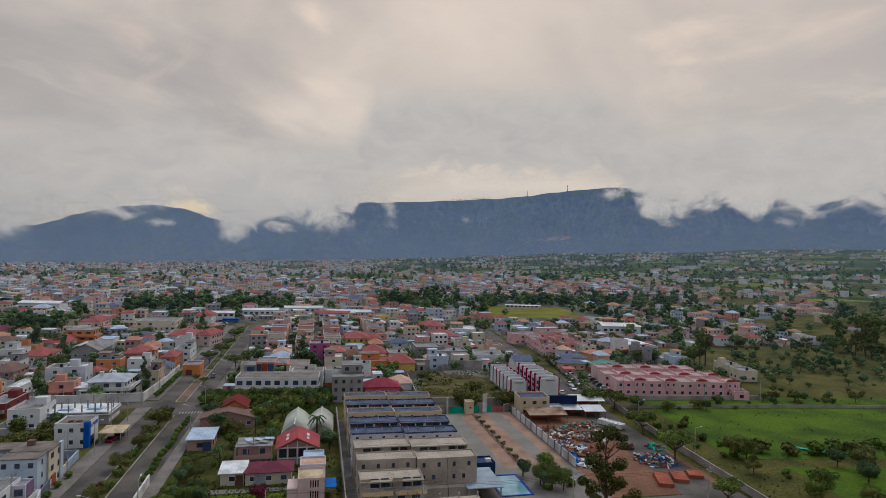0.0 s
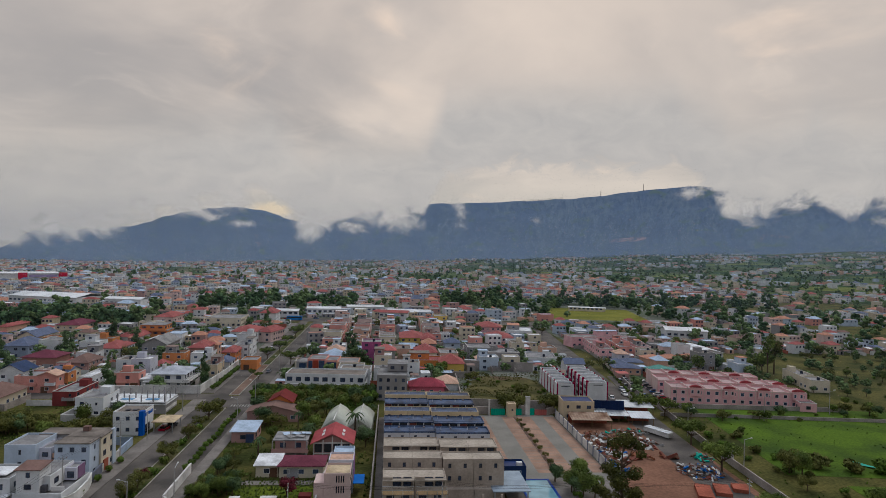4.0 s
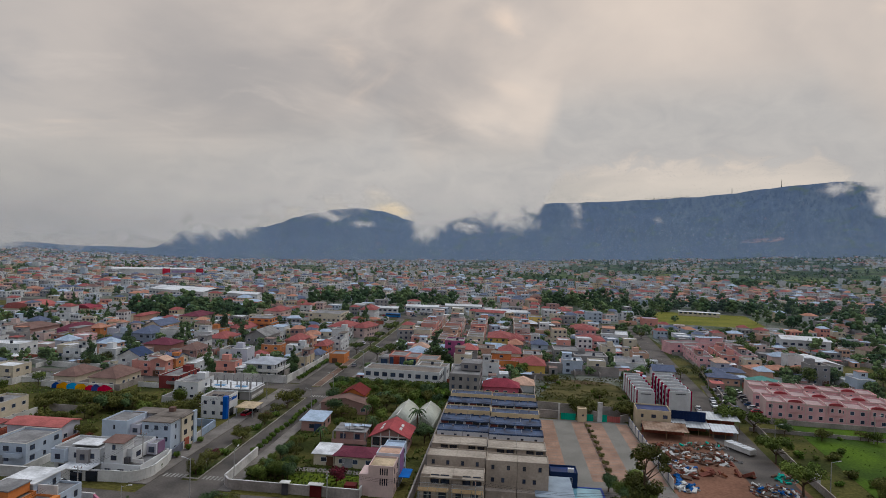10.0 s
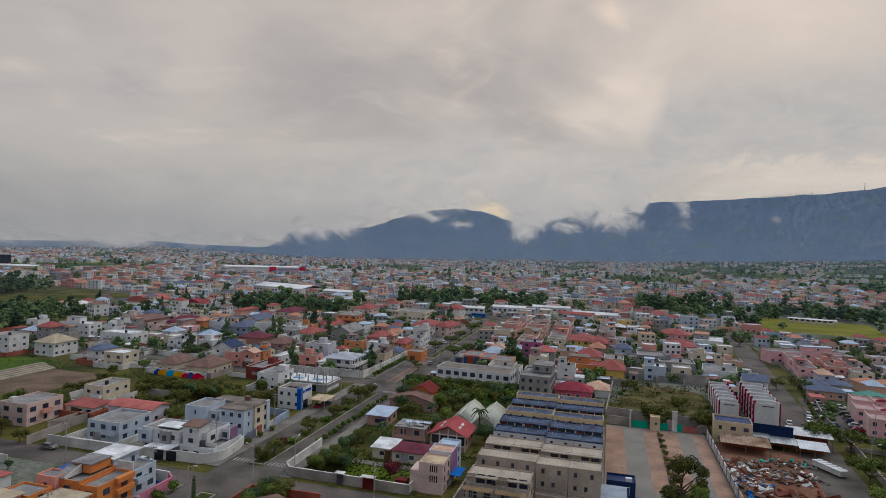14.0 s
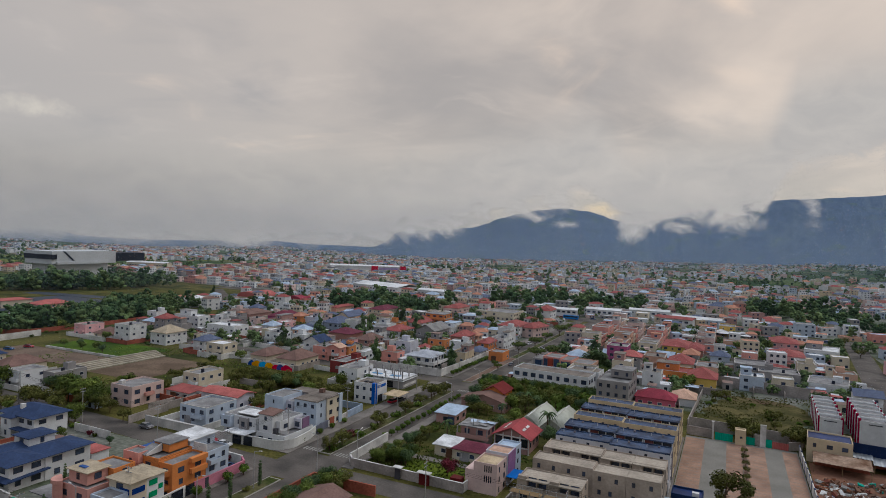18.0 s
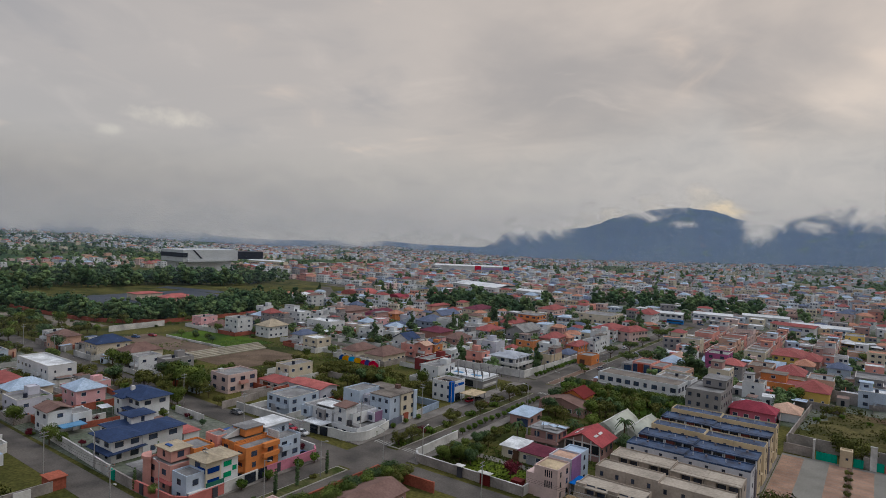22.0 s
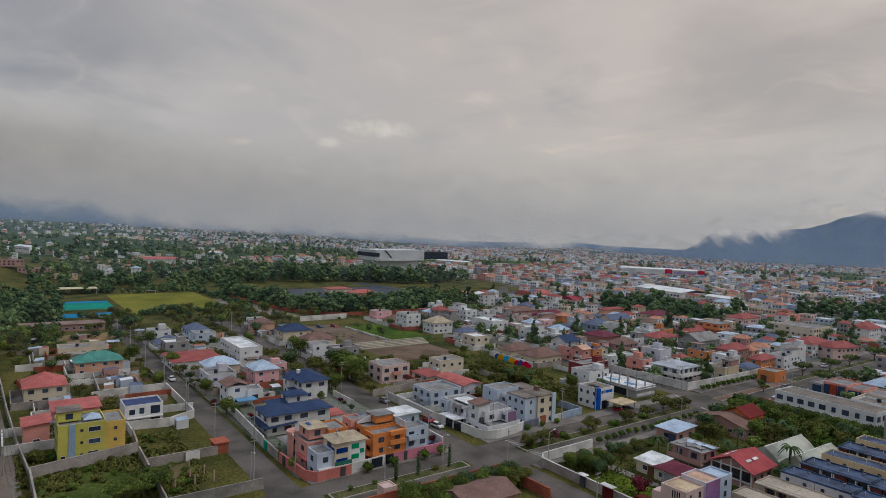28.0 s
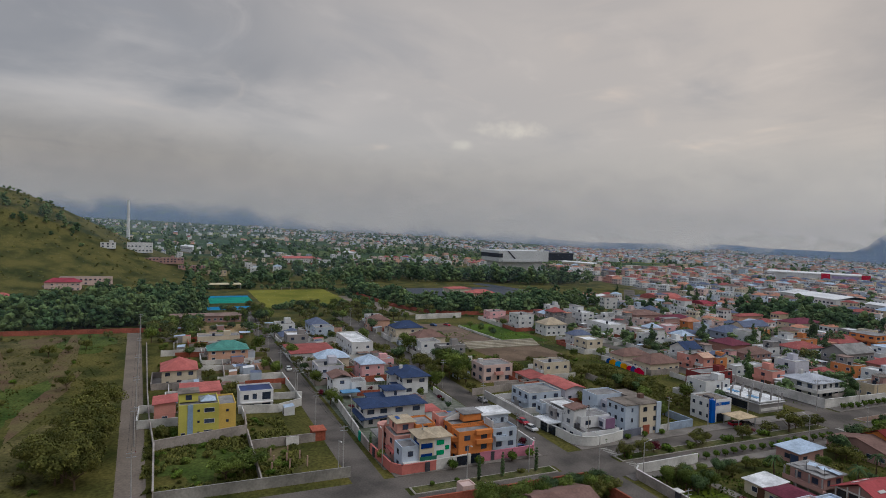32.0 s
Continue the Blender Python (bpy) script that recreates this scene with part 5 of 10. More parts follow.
house("lean_to_house", -116.1, 27.7, 8, 5.4, 5.6, 2, "salmon", "shed", "redbright", "small salmon house with red roof", sides="AB", yard=True)
house("hip_roofed_house", -190.1, 45.2, 10, 14.9, 5, 2, "peach", "hip", "green", "peach house with green roof", sides="AB", yard=True)
house("flat_roofed_house", -226, 42.6, 9, 17.8, 4, 1, "cream", "flat", "rc", "long cream house with red roof terrace", sides="AB", yard=True)
house("gabled_house", -292, 31.3, 10, 36, 3.6, 1, "brickpink", "gable_p", "rust", "long low shed with rusty sheet roof", rise=1.0, sides="AB")
house("hip_roofed_house", -215.8, 132.1, 10, 14.1, 6.2, 2, "cream", "hip", "navy", "cream house with blue hip roof", sides="AB", yard=True)
house("hip_roofed_house", -196.7, 136, 10, 14.1, 4.8, 1, "cream", "hip", "brown", "cream house with brown roof", sides="AB", yard=True)
house("flat_roofed_house", -164.8, 135.3, 6.1, 11.6, 6.4, 2, "concrete", "flat", "concrete", "unfinished grey house with bare columns", sides="AB", yard=True)
house("hip_roofed_house", -245.1, 128.6, 9, 10.7, 5.5, 1, "peach", "hip", "brown", "peach house with brown roof", sides="AB", yard=True)
house("hip_roofed_house", -402.1, 244.3, 14, 20.1, 5, 1, "cream", "hip", "redbright", "hall with red sheet roof", rise=1.1, sides="AB")
house("hip_roofed_house", -357.2, 243.1, 12, 21, 6, 2, "peach", "hip", "redbright", "house with red gable roofs", rise=2.4, sides="AB")
house("hip_roofed_house", -778, 160, 25, 58, 8, 2, "white", "hip", "redbright", "white hall with red roofs", rise=2.4, sides="AB", yard=True)

# ---- mountains and low cloud ----
RIDGE = ((-75, 4.5), (-40, 5.2), (-28, 5.6), (-18, 5.9), (-14.9, 6.08), (-12, 5.85), (-9.4, 5.57), (-7, 5.2), (-4.2, 4.94), (0, 4.68), (3.2, 4.47), (7, 4.3), (9, 4.2), (13.6, 3.4), (18.3, 2.5), (20.6, 2.1), (21.6, 2.3), (22.8, 2.75), (24, 3.05),
         (26.2, 3.26), (28.4, 3.02), (30, 2.65), (32, 2.15), (33.2, 1.55), (34.6, 1.15), (37.8, .85), (40, .72), (41.6, .5), (42.6, -.4), (43.4, -.95), (45.6, -1.15), (48, -1.25), (50.7, -1.1), (52.9, -.95), (54.6, -1.25), (57.5, -1.4), (60.5, -1.4), (66.5, -.9), (72, -.1), (77, .9), (83, 2.2), (90, 4.0), (100, 5.0), (112, 6.0), (150, 7.0))
CLOUD = ((-75, 3.2), (-36, 3.8), (-33, 4.0), (-29, 3.7), (-26.8, 3.75), (-25.3, 4.4), (-23.7, 5.1), (-22.9, 4.2), (-20.5, 3.6), (-19, 3.6), (-17.9, 3.5), (-17.2, 4.6), (-16, 5.5), (-14, 6.6), (-13, 7.6), (2.5, 7.6), (7.6, 7.2), (8.3, 5.4), (9.3, 3.3), (10.2, 2.5), (13, 2.3), (16, 2.3), (18, 2.1), (20, 1.5), (21, 1.9), (22, 2.9), (23.6, 4.4),
         (25, 4.2), (27, 3.4), (31, 2.6), (34, 2.2), (36, 1.6), (38, .8), (39.2, .5), (40.5, .75), (41.7, .6), (42.4, -.3), (44, -.65), (50, -.7), (55, -.85), (58, -1.0), (61, -1.0), (70, -.95), (75, -.9), (79.6, -.82), (85, -.67), (89, -.38), (92.4, .02), (95.8, .6), (99.4, .84), (102.4, 1.1), (105.7, 1.17), (108.3, 1.05), (112, 1.25), (150, 2.0))


def ridge_elevation(az):
    """Height of the skyline, in degrees, by azimuth to the left of +y."""
    return along(RIDGE, az)


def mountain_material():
    """Scrub and woods in gullies under painted-in haze, a few bare pinkish scars."""
    m = bpy.data.materials.new("hazed_blue_scrub")
    m.use_nodes = True
    nt = m.node_tree
    N, L = nt.nodes.new, nt.links.new
    b = nt.nodes["Principled BSDF"]
    b.inputs["Roughness"].default_value, b.inputs["Specular IOR Level"].default_value = 1.0, 0.0
    uv = N("ShaderNodeUVMap")

    def pattern(sx, sy, scale, detail, lo, hi):
        mp = N("ShaderNodeMapping"); mp.inputs["Scale"].default_value = (sx, sy, 1)
        mp.inputs["Rotation"].default_value = (0, 0, 0.35)
        L(uv.outputs[0], mp.inputs["Vector"])
        n = N("ShaderNodeTexNoise")
        n.inputs["Scale"].default_value, n.inputs["Detail"].default_value, n.inputs["Roughness"].default_value, n.inputs["Distortion"].default_value = scale, detail, 0.6, 0.8
        L(mp.outputs[0], n.inputs["Vector"])
        r = N("ShaderNodeMapRange"); r.interpolation_type = "SMOOTHSTEP"
        r.inputs["From Min"].default_value, r.inputs["From Max"].default_value = lo, hi
        L(n.outputs["Fac"], r.inputs["Value"])
        return r.outputs[0]

    def mixed(fac, a, c):
        x = N("ShaderNodeMix"); x.data_type = "RGBA"
        L(fac, x.inputs[0])
        if isinstance(a, tuple):
            x.inputs[6].default_value = (*a, 1)
        else:
            L(a, x.inputs[6])
        x.inputs[7].default_value = (*c, 1)
        return x.outputs[2]
    # slate blue of distance haze is mixed into these base colours
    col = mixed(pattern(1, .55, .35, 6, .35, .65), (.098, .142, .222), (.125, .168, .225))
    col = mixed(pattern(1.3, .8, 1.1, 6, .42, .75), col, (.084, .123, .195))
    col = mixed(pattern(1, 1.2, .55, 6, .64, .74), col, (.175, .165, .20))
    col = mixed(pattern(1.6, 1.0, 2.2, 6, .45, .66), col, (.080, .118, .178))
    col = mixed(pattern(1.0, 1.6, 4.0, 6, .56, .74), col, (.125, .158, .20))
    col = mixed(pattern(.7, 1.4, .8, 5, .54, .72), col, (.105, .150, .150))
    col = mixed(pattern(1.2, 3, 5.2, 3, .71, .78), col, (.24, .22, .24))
    # a quarry scar on the slope, ragged at its edge
    sep = N("ShaderNodeSeparateXYZ"); L(uv.outputs[0], sep.inputs[0])
    dist = None
    for axis, mid, half in (("X", -9.7, 1.9), ("Y", 2.33, 0.30)):
        d = N("ShaderNodeMath"); d.operation = "SUBTRACT"; d.inputs[1].default_value = mid
        L(sep.outputs[axis], d.inputs[0])
        e = N("ShaderNodeMath"); e.operation = "DIVIDE"; e.inputs[1].default_value = half
        L(d.outputs[0], e.inputs[0])
        f = N("ShaderNodeMath"); f.operation = "MULTIPLY"
        L(e.outputs[0], f.inputs[0]); L(e.outputs[0], f.inputs[1])
        if dist is None:
            dist = f.outputs[0]
        else:
            g = N("ShaderNodeMath"); g.operation = "ADD"; L(dist, g.inputs[0]); L(f.outputs[0], g.inputs[1]); dist = g.outputs[0]
    inside = N("ShaderNodeMapRange"); inside.inputs["From Min"].default_value, inside.inputs["From Max"].default_value = 1.1, 0.3
    L(dist, inside.inputs["Value"])
    cut = N("ShaderNodeMath"); cut.operation = "MULTIPLY"
    L(inside.outputs[0], cut.inputs[0]); L(pattern(1.0, 2.0, 1.6, 5, .36, .6), cut.inputs[1])
    col = mixed(cut.outputs[0], col, (.27, .20, .22))
    L(col, b.inputs["Base Color"])
    return m


def make_mountains():
    bm = bmesh.new()
    na, nr = 430, 44
    near, far = FOOT_R - 60, 4780.0
    uvl = bm.loops.layers.uv.new("UVMap")
    rows = []
    for i in range(na + 1):
        az = -75 + 215 * i / na
        a = radians(az)
        top = math.tan(radians(ridge_elevation(az))) * (near + (far - near) * 0.74) + 56.5
        row = []
        foot = hill_height(MID.x - math.sin(a) * near, MID.y + math.cos(a) * near)
        for k in range(nr + 1):
            u = k / nr
            r = near + (far - near) * u
            if u < 0.74:
                s = (u / 0.74)
                hgt = foot + (top - foot) * (0.25 * s + 0.75 * s ** 1.6)
            else:
                hgt = foot + (top - foot) * (1 - 0.9 * ((u - 0.74) / 0.26) ** 1.5)
            x, y = MID.x - math.sin(a) * r, MID.y + math.cos(a) * r
            rough = noise.fractal(Vector((x, y, 0)) / 520, 1.0, 2.1, 5) * 0.2 + noise.ridged_multi_fractal(Vector((x, y, 3)) / 760, 1.0, 2.0, 4, 1.0, 2.0) * 0.07 - 0.07
            hgt = foot + (hgt - foot) * (1 + rough * min(1, 2.2 * max(0, 0.74 - u))) + 4 * noise.noise(Vector((x, y, 9)) / 60) * min(1, max(0, top / 60))
            row.append((bm.verts.new((x, y, max(hgt, foot + 1.5 + 2 * u) - 4 * (k == 0))), (az, 9 * u)))
        rows.append(row)
    for a, b in zip(rows, rows[1:]):
        for k in range(nr):
            four = (a[k], a[k + 1], b[k + 1], b[k])
            f = bm.faces.new([v for v, _ in four])
            f.smooth = True
            for loop, (_, t) in zip(f.loops, four):
                loop[uvl].uv = t
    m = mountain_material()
    solid("mountain", bm, m, Matrix(), "dark wooded mountain range under low cloud, coloured haze blue", kind="structure")


make_mountains()


def cloud_base(az):
    """Elevation of the underside of the low cloud, in degrees."""
    return along(CLOUD, az)


# the cloud sheet glows by itself: skylight on it is put into emission
def cloud_material(name="low_cloud", rise=0.85, start=0.43, top0=9.5, top1=4.0):
    m = bpy.data.materials.new(name)
    m.use_nodes = True
    nt = m.node_tree
    nt.nodes.clear()
    N, L = nt.nodes.new, nt.links.new
    out, mix, tr, em = N("ShaderNodeOutputMaterial"), N("ShaderNodeMixShader"), N("ShaderNodeBsdfTransparent"), N("ShaderNodeEmission")
    uv = N("ShaderNodeUVMap")
    sep = N("ShaderNodeSeparateXYZ")
    L(uv.outputs[0], sep.inputs[0])
    geo = N("ShaderNodeNewGeometry")
    stretch = N("ShaderNodeMapping"); stretch.inputs["Scale"].default_value = (0.0062, 0.0062, 0.0110)
    L(geo.outputs["Position"], stretch.inputs["Vector"])
    wisp = N("ShaderNodeTexNoise"); wisp.inputs["Scale"].default_value, wisp.inputs["Detail"].default_value, wisp.inputs["Roughness"].default_value, wisp.inputs["Distortion"].default_value = 1.0, 7, 0.58, 0.6
    L(stretch.outputs[0], wisp.inputs["Vector"])
    # density: grows upwards from the cloud's underside, torn by the wisps
    a = N("ShaderNodeMath"); a.operation = "MULTIPLY_ADD"; a.inputs[1].default_value, a.inputs[2].default_value = rise, start
    L(sep.outputs["Y"], a.inputs[0])
    even = N("ShaderNodeMapRange"); even.interpolation_type = "SMOOTHSTEP"
    even.inputs["From Min"].default_value, even.inputs["From Max"].default_value = 42.0, 70.0
    even.inputs["To Min"].default_value, even.inputs["To Max"].default_value = 5.2, 1.6
    L(sep.outputs["X"], even.inputs["Value"])
    torn = N("ShaderNodeMath"); torn.operation = "SUBTRACT"; torn.inputs[1].default_value = 0.5
    L(wisp.outputs["Fac"], torn.inputs[0])
    b = N("ShaderNodeMath"); b.operation = "MULTIPLY_ADD"
    L(torn.outputs[0], b.inputs[0]); L(even.outputs[0], b.inputs[1]); L(a.outputs[0], b.inputs[2])
    c = N("ShaderNodeMapRange"); c.interpolation_type = "SMOOTHSTEP"
    c.inputs["From Min"].default_value, c.inputs["From Max"].default_value = -0.3, 1.15
    L(b.outputs[0], c.inputs["Value"])
    top = N("ShaderNodeMapRange"); top.interpolation_type = "SMOOTHSTEP"
    top.inputs["From Min"].default_value, top.inputs["From Max"].default_value = top0, top1
    L(sep.outputs["Y"], top.inputs["Value"])
    d = N("ShaderNodeMath"); d.operation = "MULTIPLY"
    L(c.outputs[0], d.inputs[0]); L(top.outputs[0], d.inputs[1])
    tint = N("ShaderNodeMix"); tint.data_type = "RGBA"
    tint.inputs[6].default_value, tint.inputs[7].default_value = (0.40, 0.395, 0.40, 1), (0.58, 0.55, 0.52, 1)
    L(wisp.outputs["Fac"], tint.inputs[0])
    # emission set duller away from the sun's side
    far = N("ShaderNodeMapRange")
    far.inputs["From Min"].default_value, far.inputs["From Max"].default_value = 28.0, 105.0
    far.inputs["To Min"].default_value, far.inputs["To Max"].default_value = 1.0, 0.62
    L(sep.outputs["X"], far.inputs["Value"])
    L(far.outputs[0], em.inputs["Strength"])
    L(tint.outputs[2], em.inputs["Color"])
    L(d.outputs[0], mix.inputs[0]); L(tr.outputs[0], mix.inputs[1]); L(em.outputs[0], mix.inputs[2])
    L(mix.outputs[0], out.inputs[0])
    return m


def make_cloud(name="low_cloud", base=cloud_base, mat=None, r=2925.0, az0=-75.0, az1=140.0, label="ragged low cloud hanging on the mountains"):
    na, nv = 240, 14
    bm = bmesh.new()
    uvl = bm.loops.layers.uv.new("UVMap")
    grid = []
    for i in range(na + 1):
        az = az0 + (az1 - az0) * i / na
        a = radians(az)
        e0 = base(az)
        grid.append([(bm.verts.new((MID.x - math.sin(a) * r, MID.y + math.cos(a) * r, 56 + r * math.tan(radians(e0 - 2 + 12 * k / nv)))), (az, -2 + 12 * k / nv)) for k in range(nv + 1)])
    for a, b in zip(grid, grid[1:]):
        for k in range(nv):
            four = (a[k], b[k], b[k + 1], a[k + 1])
            f = bm.faces.new([v for v, _ in four])
            f.smooth = True
            for loop, (_, t) in zip(f.loops, four):
                loop[uvl].uv = t
    ob = solid(name, bm, mat or cloud_material(), Matrix(), label, "cloud", kind="structure")
    ob.visible_shadow = False


make_cloud()


def tuft_material():
    """Torn puff: dense in the middle of its sheet, frayed by noise towards the edge."""
    m = bpy.data.materials.new("cloud_tuft")
    m.use_nodes = True
    nt = m.node_tree
    nt.nodes.clear()
    N, L = nt.nodes.new, nt.links.new
    out, mix, tr, em = N("ShaderNodeOutputMaterial"), N("ShaderNodeMixShader"), N("ShaderNodeBsdfTransparent"), N("ShaderNodeEmission")
    uv, geo, span, wisp = N("ShaderNodeUVMap"), N("ShaderNodeNewGeometry"), N("ShaderNodeVectorMath"), N("ShaderNodeTexNoise")
    span.operation = "LENGTH"
    L(uv.outputs[0], span.inputs[0])
    wisp.inputs["Scale"].default_value, wisp.inputs["Detail"].default_value, wisp.inputs["Roughness"].default_value, wisp.inputs["Distortion"].default_value = 0.0085, 8, 0.6, 0.5
    L(geo.outputs["Position"], wisp.inputs["Vector"])
    a = N("ShaderNodeMath"); a.operation = "MULTIPLY_ADD"; a.inputs[1].default_value, a.inputs[2].default_value = -1.5, -1.95
    L(span.outputs["Value"], a.inputs[0])
    b = N("ShaderNodeMath"); b.operation = "MULTIPLY_ADD"; b.inputs[1].default_value = 5.4
    L(wisp.outputs["Fac"], b.inputs[0]); L(a.outputs[0], b.inputs[2])
    c = N("ShaderNodeMapRange"); c.interpolation_type = "SMOOTHSTEP"
    c.inputs["From Min"].default_value, c.inputs["From Max"].default_value, c.inputs["To Max"].default_value = -0.45, 1.25, 0.9
    L(b.outputs[0], c.inputs["Value"])
    # pale light on the puff is given as emission
    em.inputs["Color"].default_value = (0.50, 0.485, 0.475, 1)
    L(c.outputs[0], mix.inputs[0]); L(tr.outputs[0], mix.inputs[1]); L(em.outputs[0], mix.inputs[2])
    L(mix.outputs[0], out.inputs[0])
    return m


TUFT = tuft_material()
for az, el, wide, high in ((5.9, 3.3, 1.45, 1.5), (12.5, 2.4, 3.9, 1.1), (19.8, 1.3, 1.6, 1.1), (25.6, 1.75, 2.6, .5), (-1.2, 2.8, 1.0, .6), (34.6, 1.9, 1.4, .55), (27.0, 3.4, 2.4, .38),
                           (30.8, 2.75, 1.4, .5), (-18.9, 4.0, 1.65, 1.1), (-22.6, 4.6, 1.1, .9), (40.2, .6, 2.2, .7), (-14.3, 5.5, 1.2, .9), (-26.5, 4.6, 1.75, 1.0)):
    bm = bmesh.new()
    uvl = bm.loops.layers.uv.new("UVMap")
    r = 2890.0
    sheet = []
    for i in range(9):
        u = -1.3 + 2.6 * i / 8
        a = radians(az + u * wide)
        sheet.append([(bm.verts.new((MID.x - math.sin(a) * r, MID.y + math.cos(a) * r, 56 + r * math.tan(radians(el + v * high)))), (u, v)) for v in (-1.3, 0, 1.3)])
    for a, b in zip(sheet, sheet[1:]):
        for k in range(2):
            four = (a[k], b[k], b[k + 1], a[k + 1])
            f = bm.faces.new([v for v, _ in four])
            for loop, (_, t) in zip(f.loops, four):
                loop[uvl].uv = t
    solid("cloud_tuft", bm, TUFT, Matrix(), "torn white tuft of cloud before the slope", "cloud", kind="structure").visible_shadow = False

# haze put in as thin blue sheets, lit by the sky, one behind the other
def make_haze_sheet(r, amount, top):
    m = bpy.data.materials.new("haze_sheet")
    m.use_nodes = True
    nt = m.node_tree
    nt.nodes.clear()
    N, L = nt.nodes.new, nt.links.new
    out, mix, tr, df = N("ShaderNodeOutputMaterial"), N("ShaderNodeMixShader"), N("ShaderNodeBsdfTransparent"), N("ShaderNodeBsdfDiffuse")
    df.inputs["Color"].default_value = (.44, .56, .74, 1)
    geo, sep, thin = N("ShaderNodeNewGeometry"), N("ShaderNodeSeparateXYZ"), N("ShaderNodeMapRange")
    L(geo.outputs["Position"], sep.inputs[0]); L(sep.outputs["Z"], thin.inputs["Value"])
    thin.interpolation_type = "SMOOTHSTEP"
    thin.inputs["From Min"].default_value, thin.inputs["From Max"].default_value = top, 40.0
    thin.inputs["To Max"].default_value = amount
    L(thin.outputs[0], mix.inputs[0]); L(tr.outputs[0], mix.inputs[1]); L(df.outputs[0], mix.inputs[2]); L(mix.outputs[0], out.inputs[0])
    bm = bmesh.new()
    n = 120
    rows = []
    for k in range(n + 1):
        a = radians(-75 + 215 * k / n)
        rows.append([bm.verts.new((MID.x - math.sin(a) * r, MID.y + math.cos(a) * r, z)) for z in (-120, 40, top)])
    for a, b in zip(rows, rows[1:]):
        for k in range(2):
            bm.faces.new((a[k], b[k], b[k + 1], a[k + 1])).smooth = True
    ob = solid("haze_sheet", bm, m, Matrix(), "translucent blue sheet standing in for haze", "haze", kind="structure")
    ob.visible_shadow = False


# the nearest sheet stands in the town, added to lift its dark tones
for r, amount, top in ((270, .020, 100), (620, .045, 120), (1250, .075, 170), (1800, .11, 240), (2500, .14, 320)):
    make_haze_sheet(r, amount, top)

# ---- terrace of narrow houses with blue roofs ----
CREAMW = material("terrace_cream", (.52, .435, .315), 0.85, 0.06, 1.0, 12, 0.1, stain=0.15)
GREYW = material("terrace_grey_white", (.52, .52, .54), 0.85, 0.06, 1.0, 12, 0.1, stain=0.15)
RAWW = material("bare_concrete", (.40, .345, .295), 0.95, 0.12, 0.8, 10, 0.3, stain=0.3)
BLUEROOF = material("blue_membrane_roof", (.034, .054, .108), 0.5, 0.35, 1.6, 8, 0.2, stain=0.55, second=(.060, .088, .150), spec=0.2)
SCREED = material("cement_screed_roof", (.38, .335, .285), 0.9, 0.15, 1.0, 8, 0.2, stain=0.3)
BROWNW = material("oxblood_render", (.12, .05, .045), 0.8, 0.1)
FRONTW = material("grey_plum_render", (.20, .18, .19), 0.85, 0.08, 1.0, 12, 0.1, stain=0.2)
DARKGL = material("dark_glazing", (.015, .02, .03), 0.1, 0.2, 2, 8, 0.0, spec=0.6)


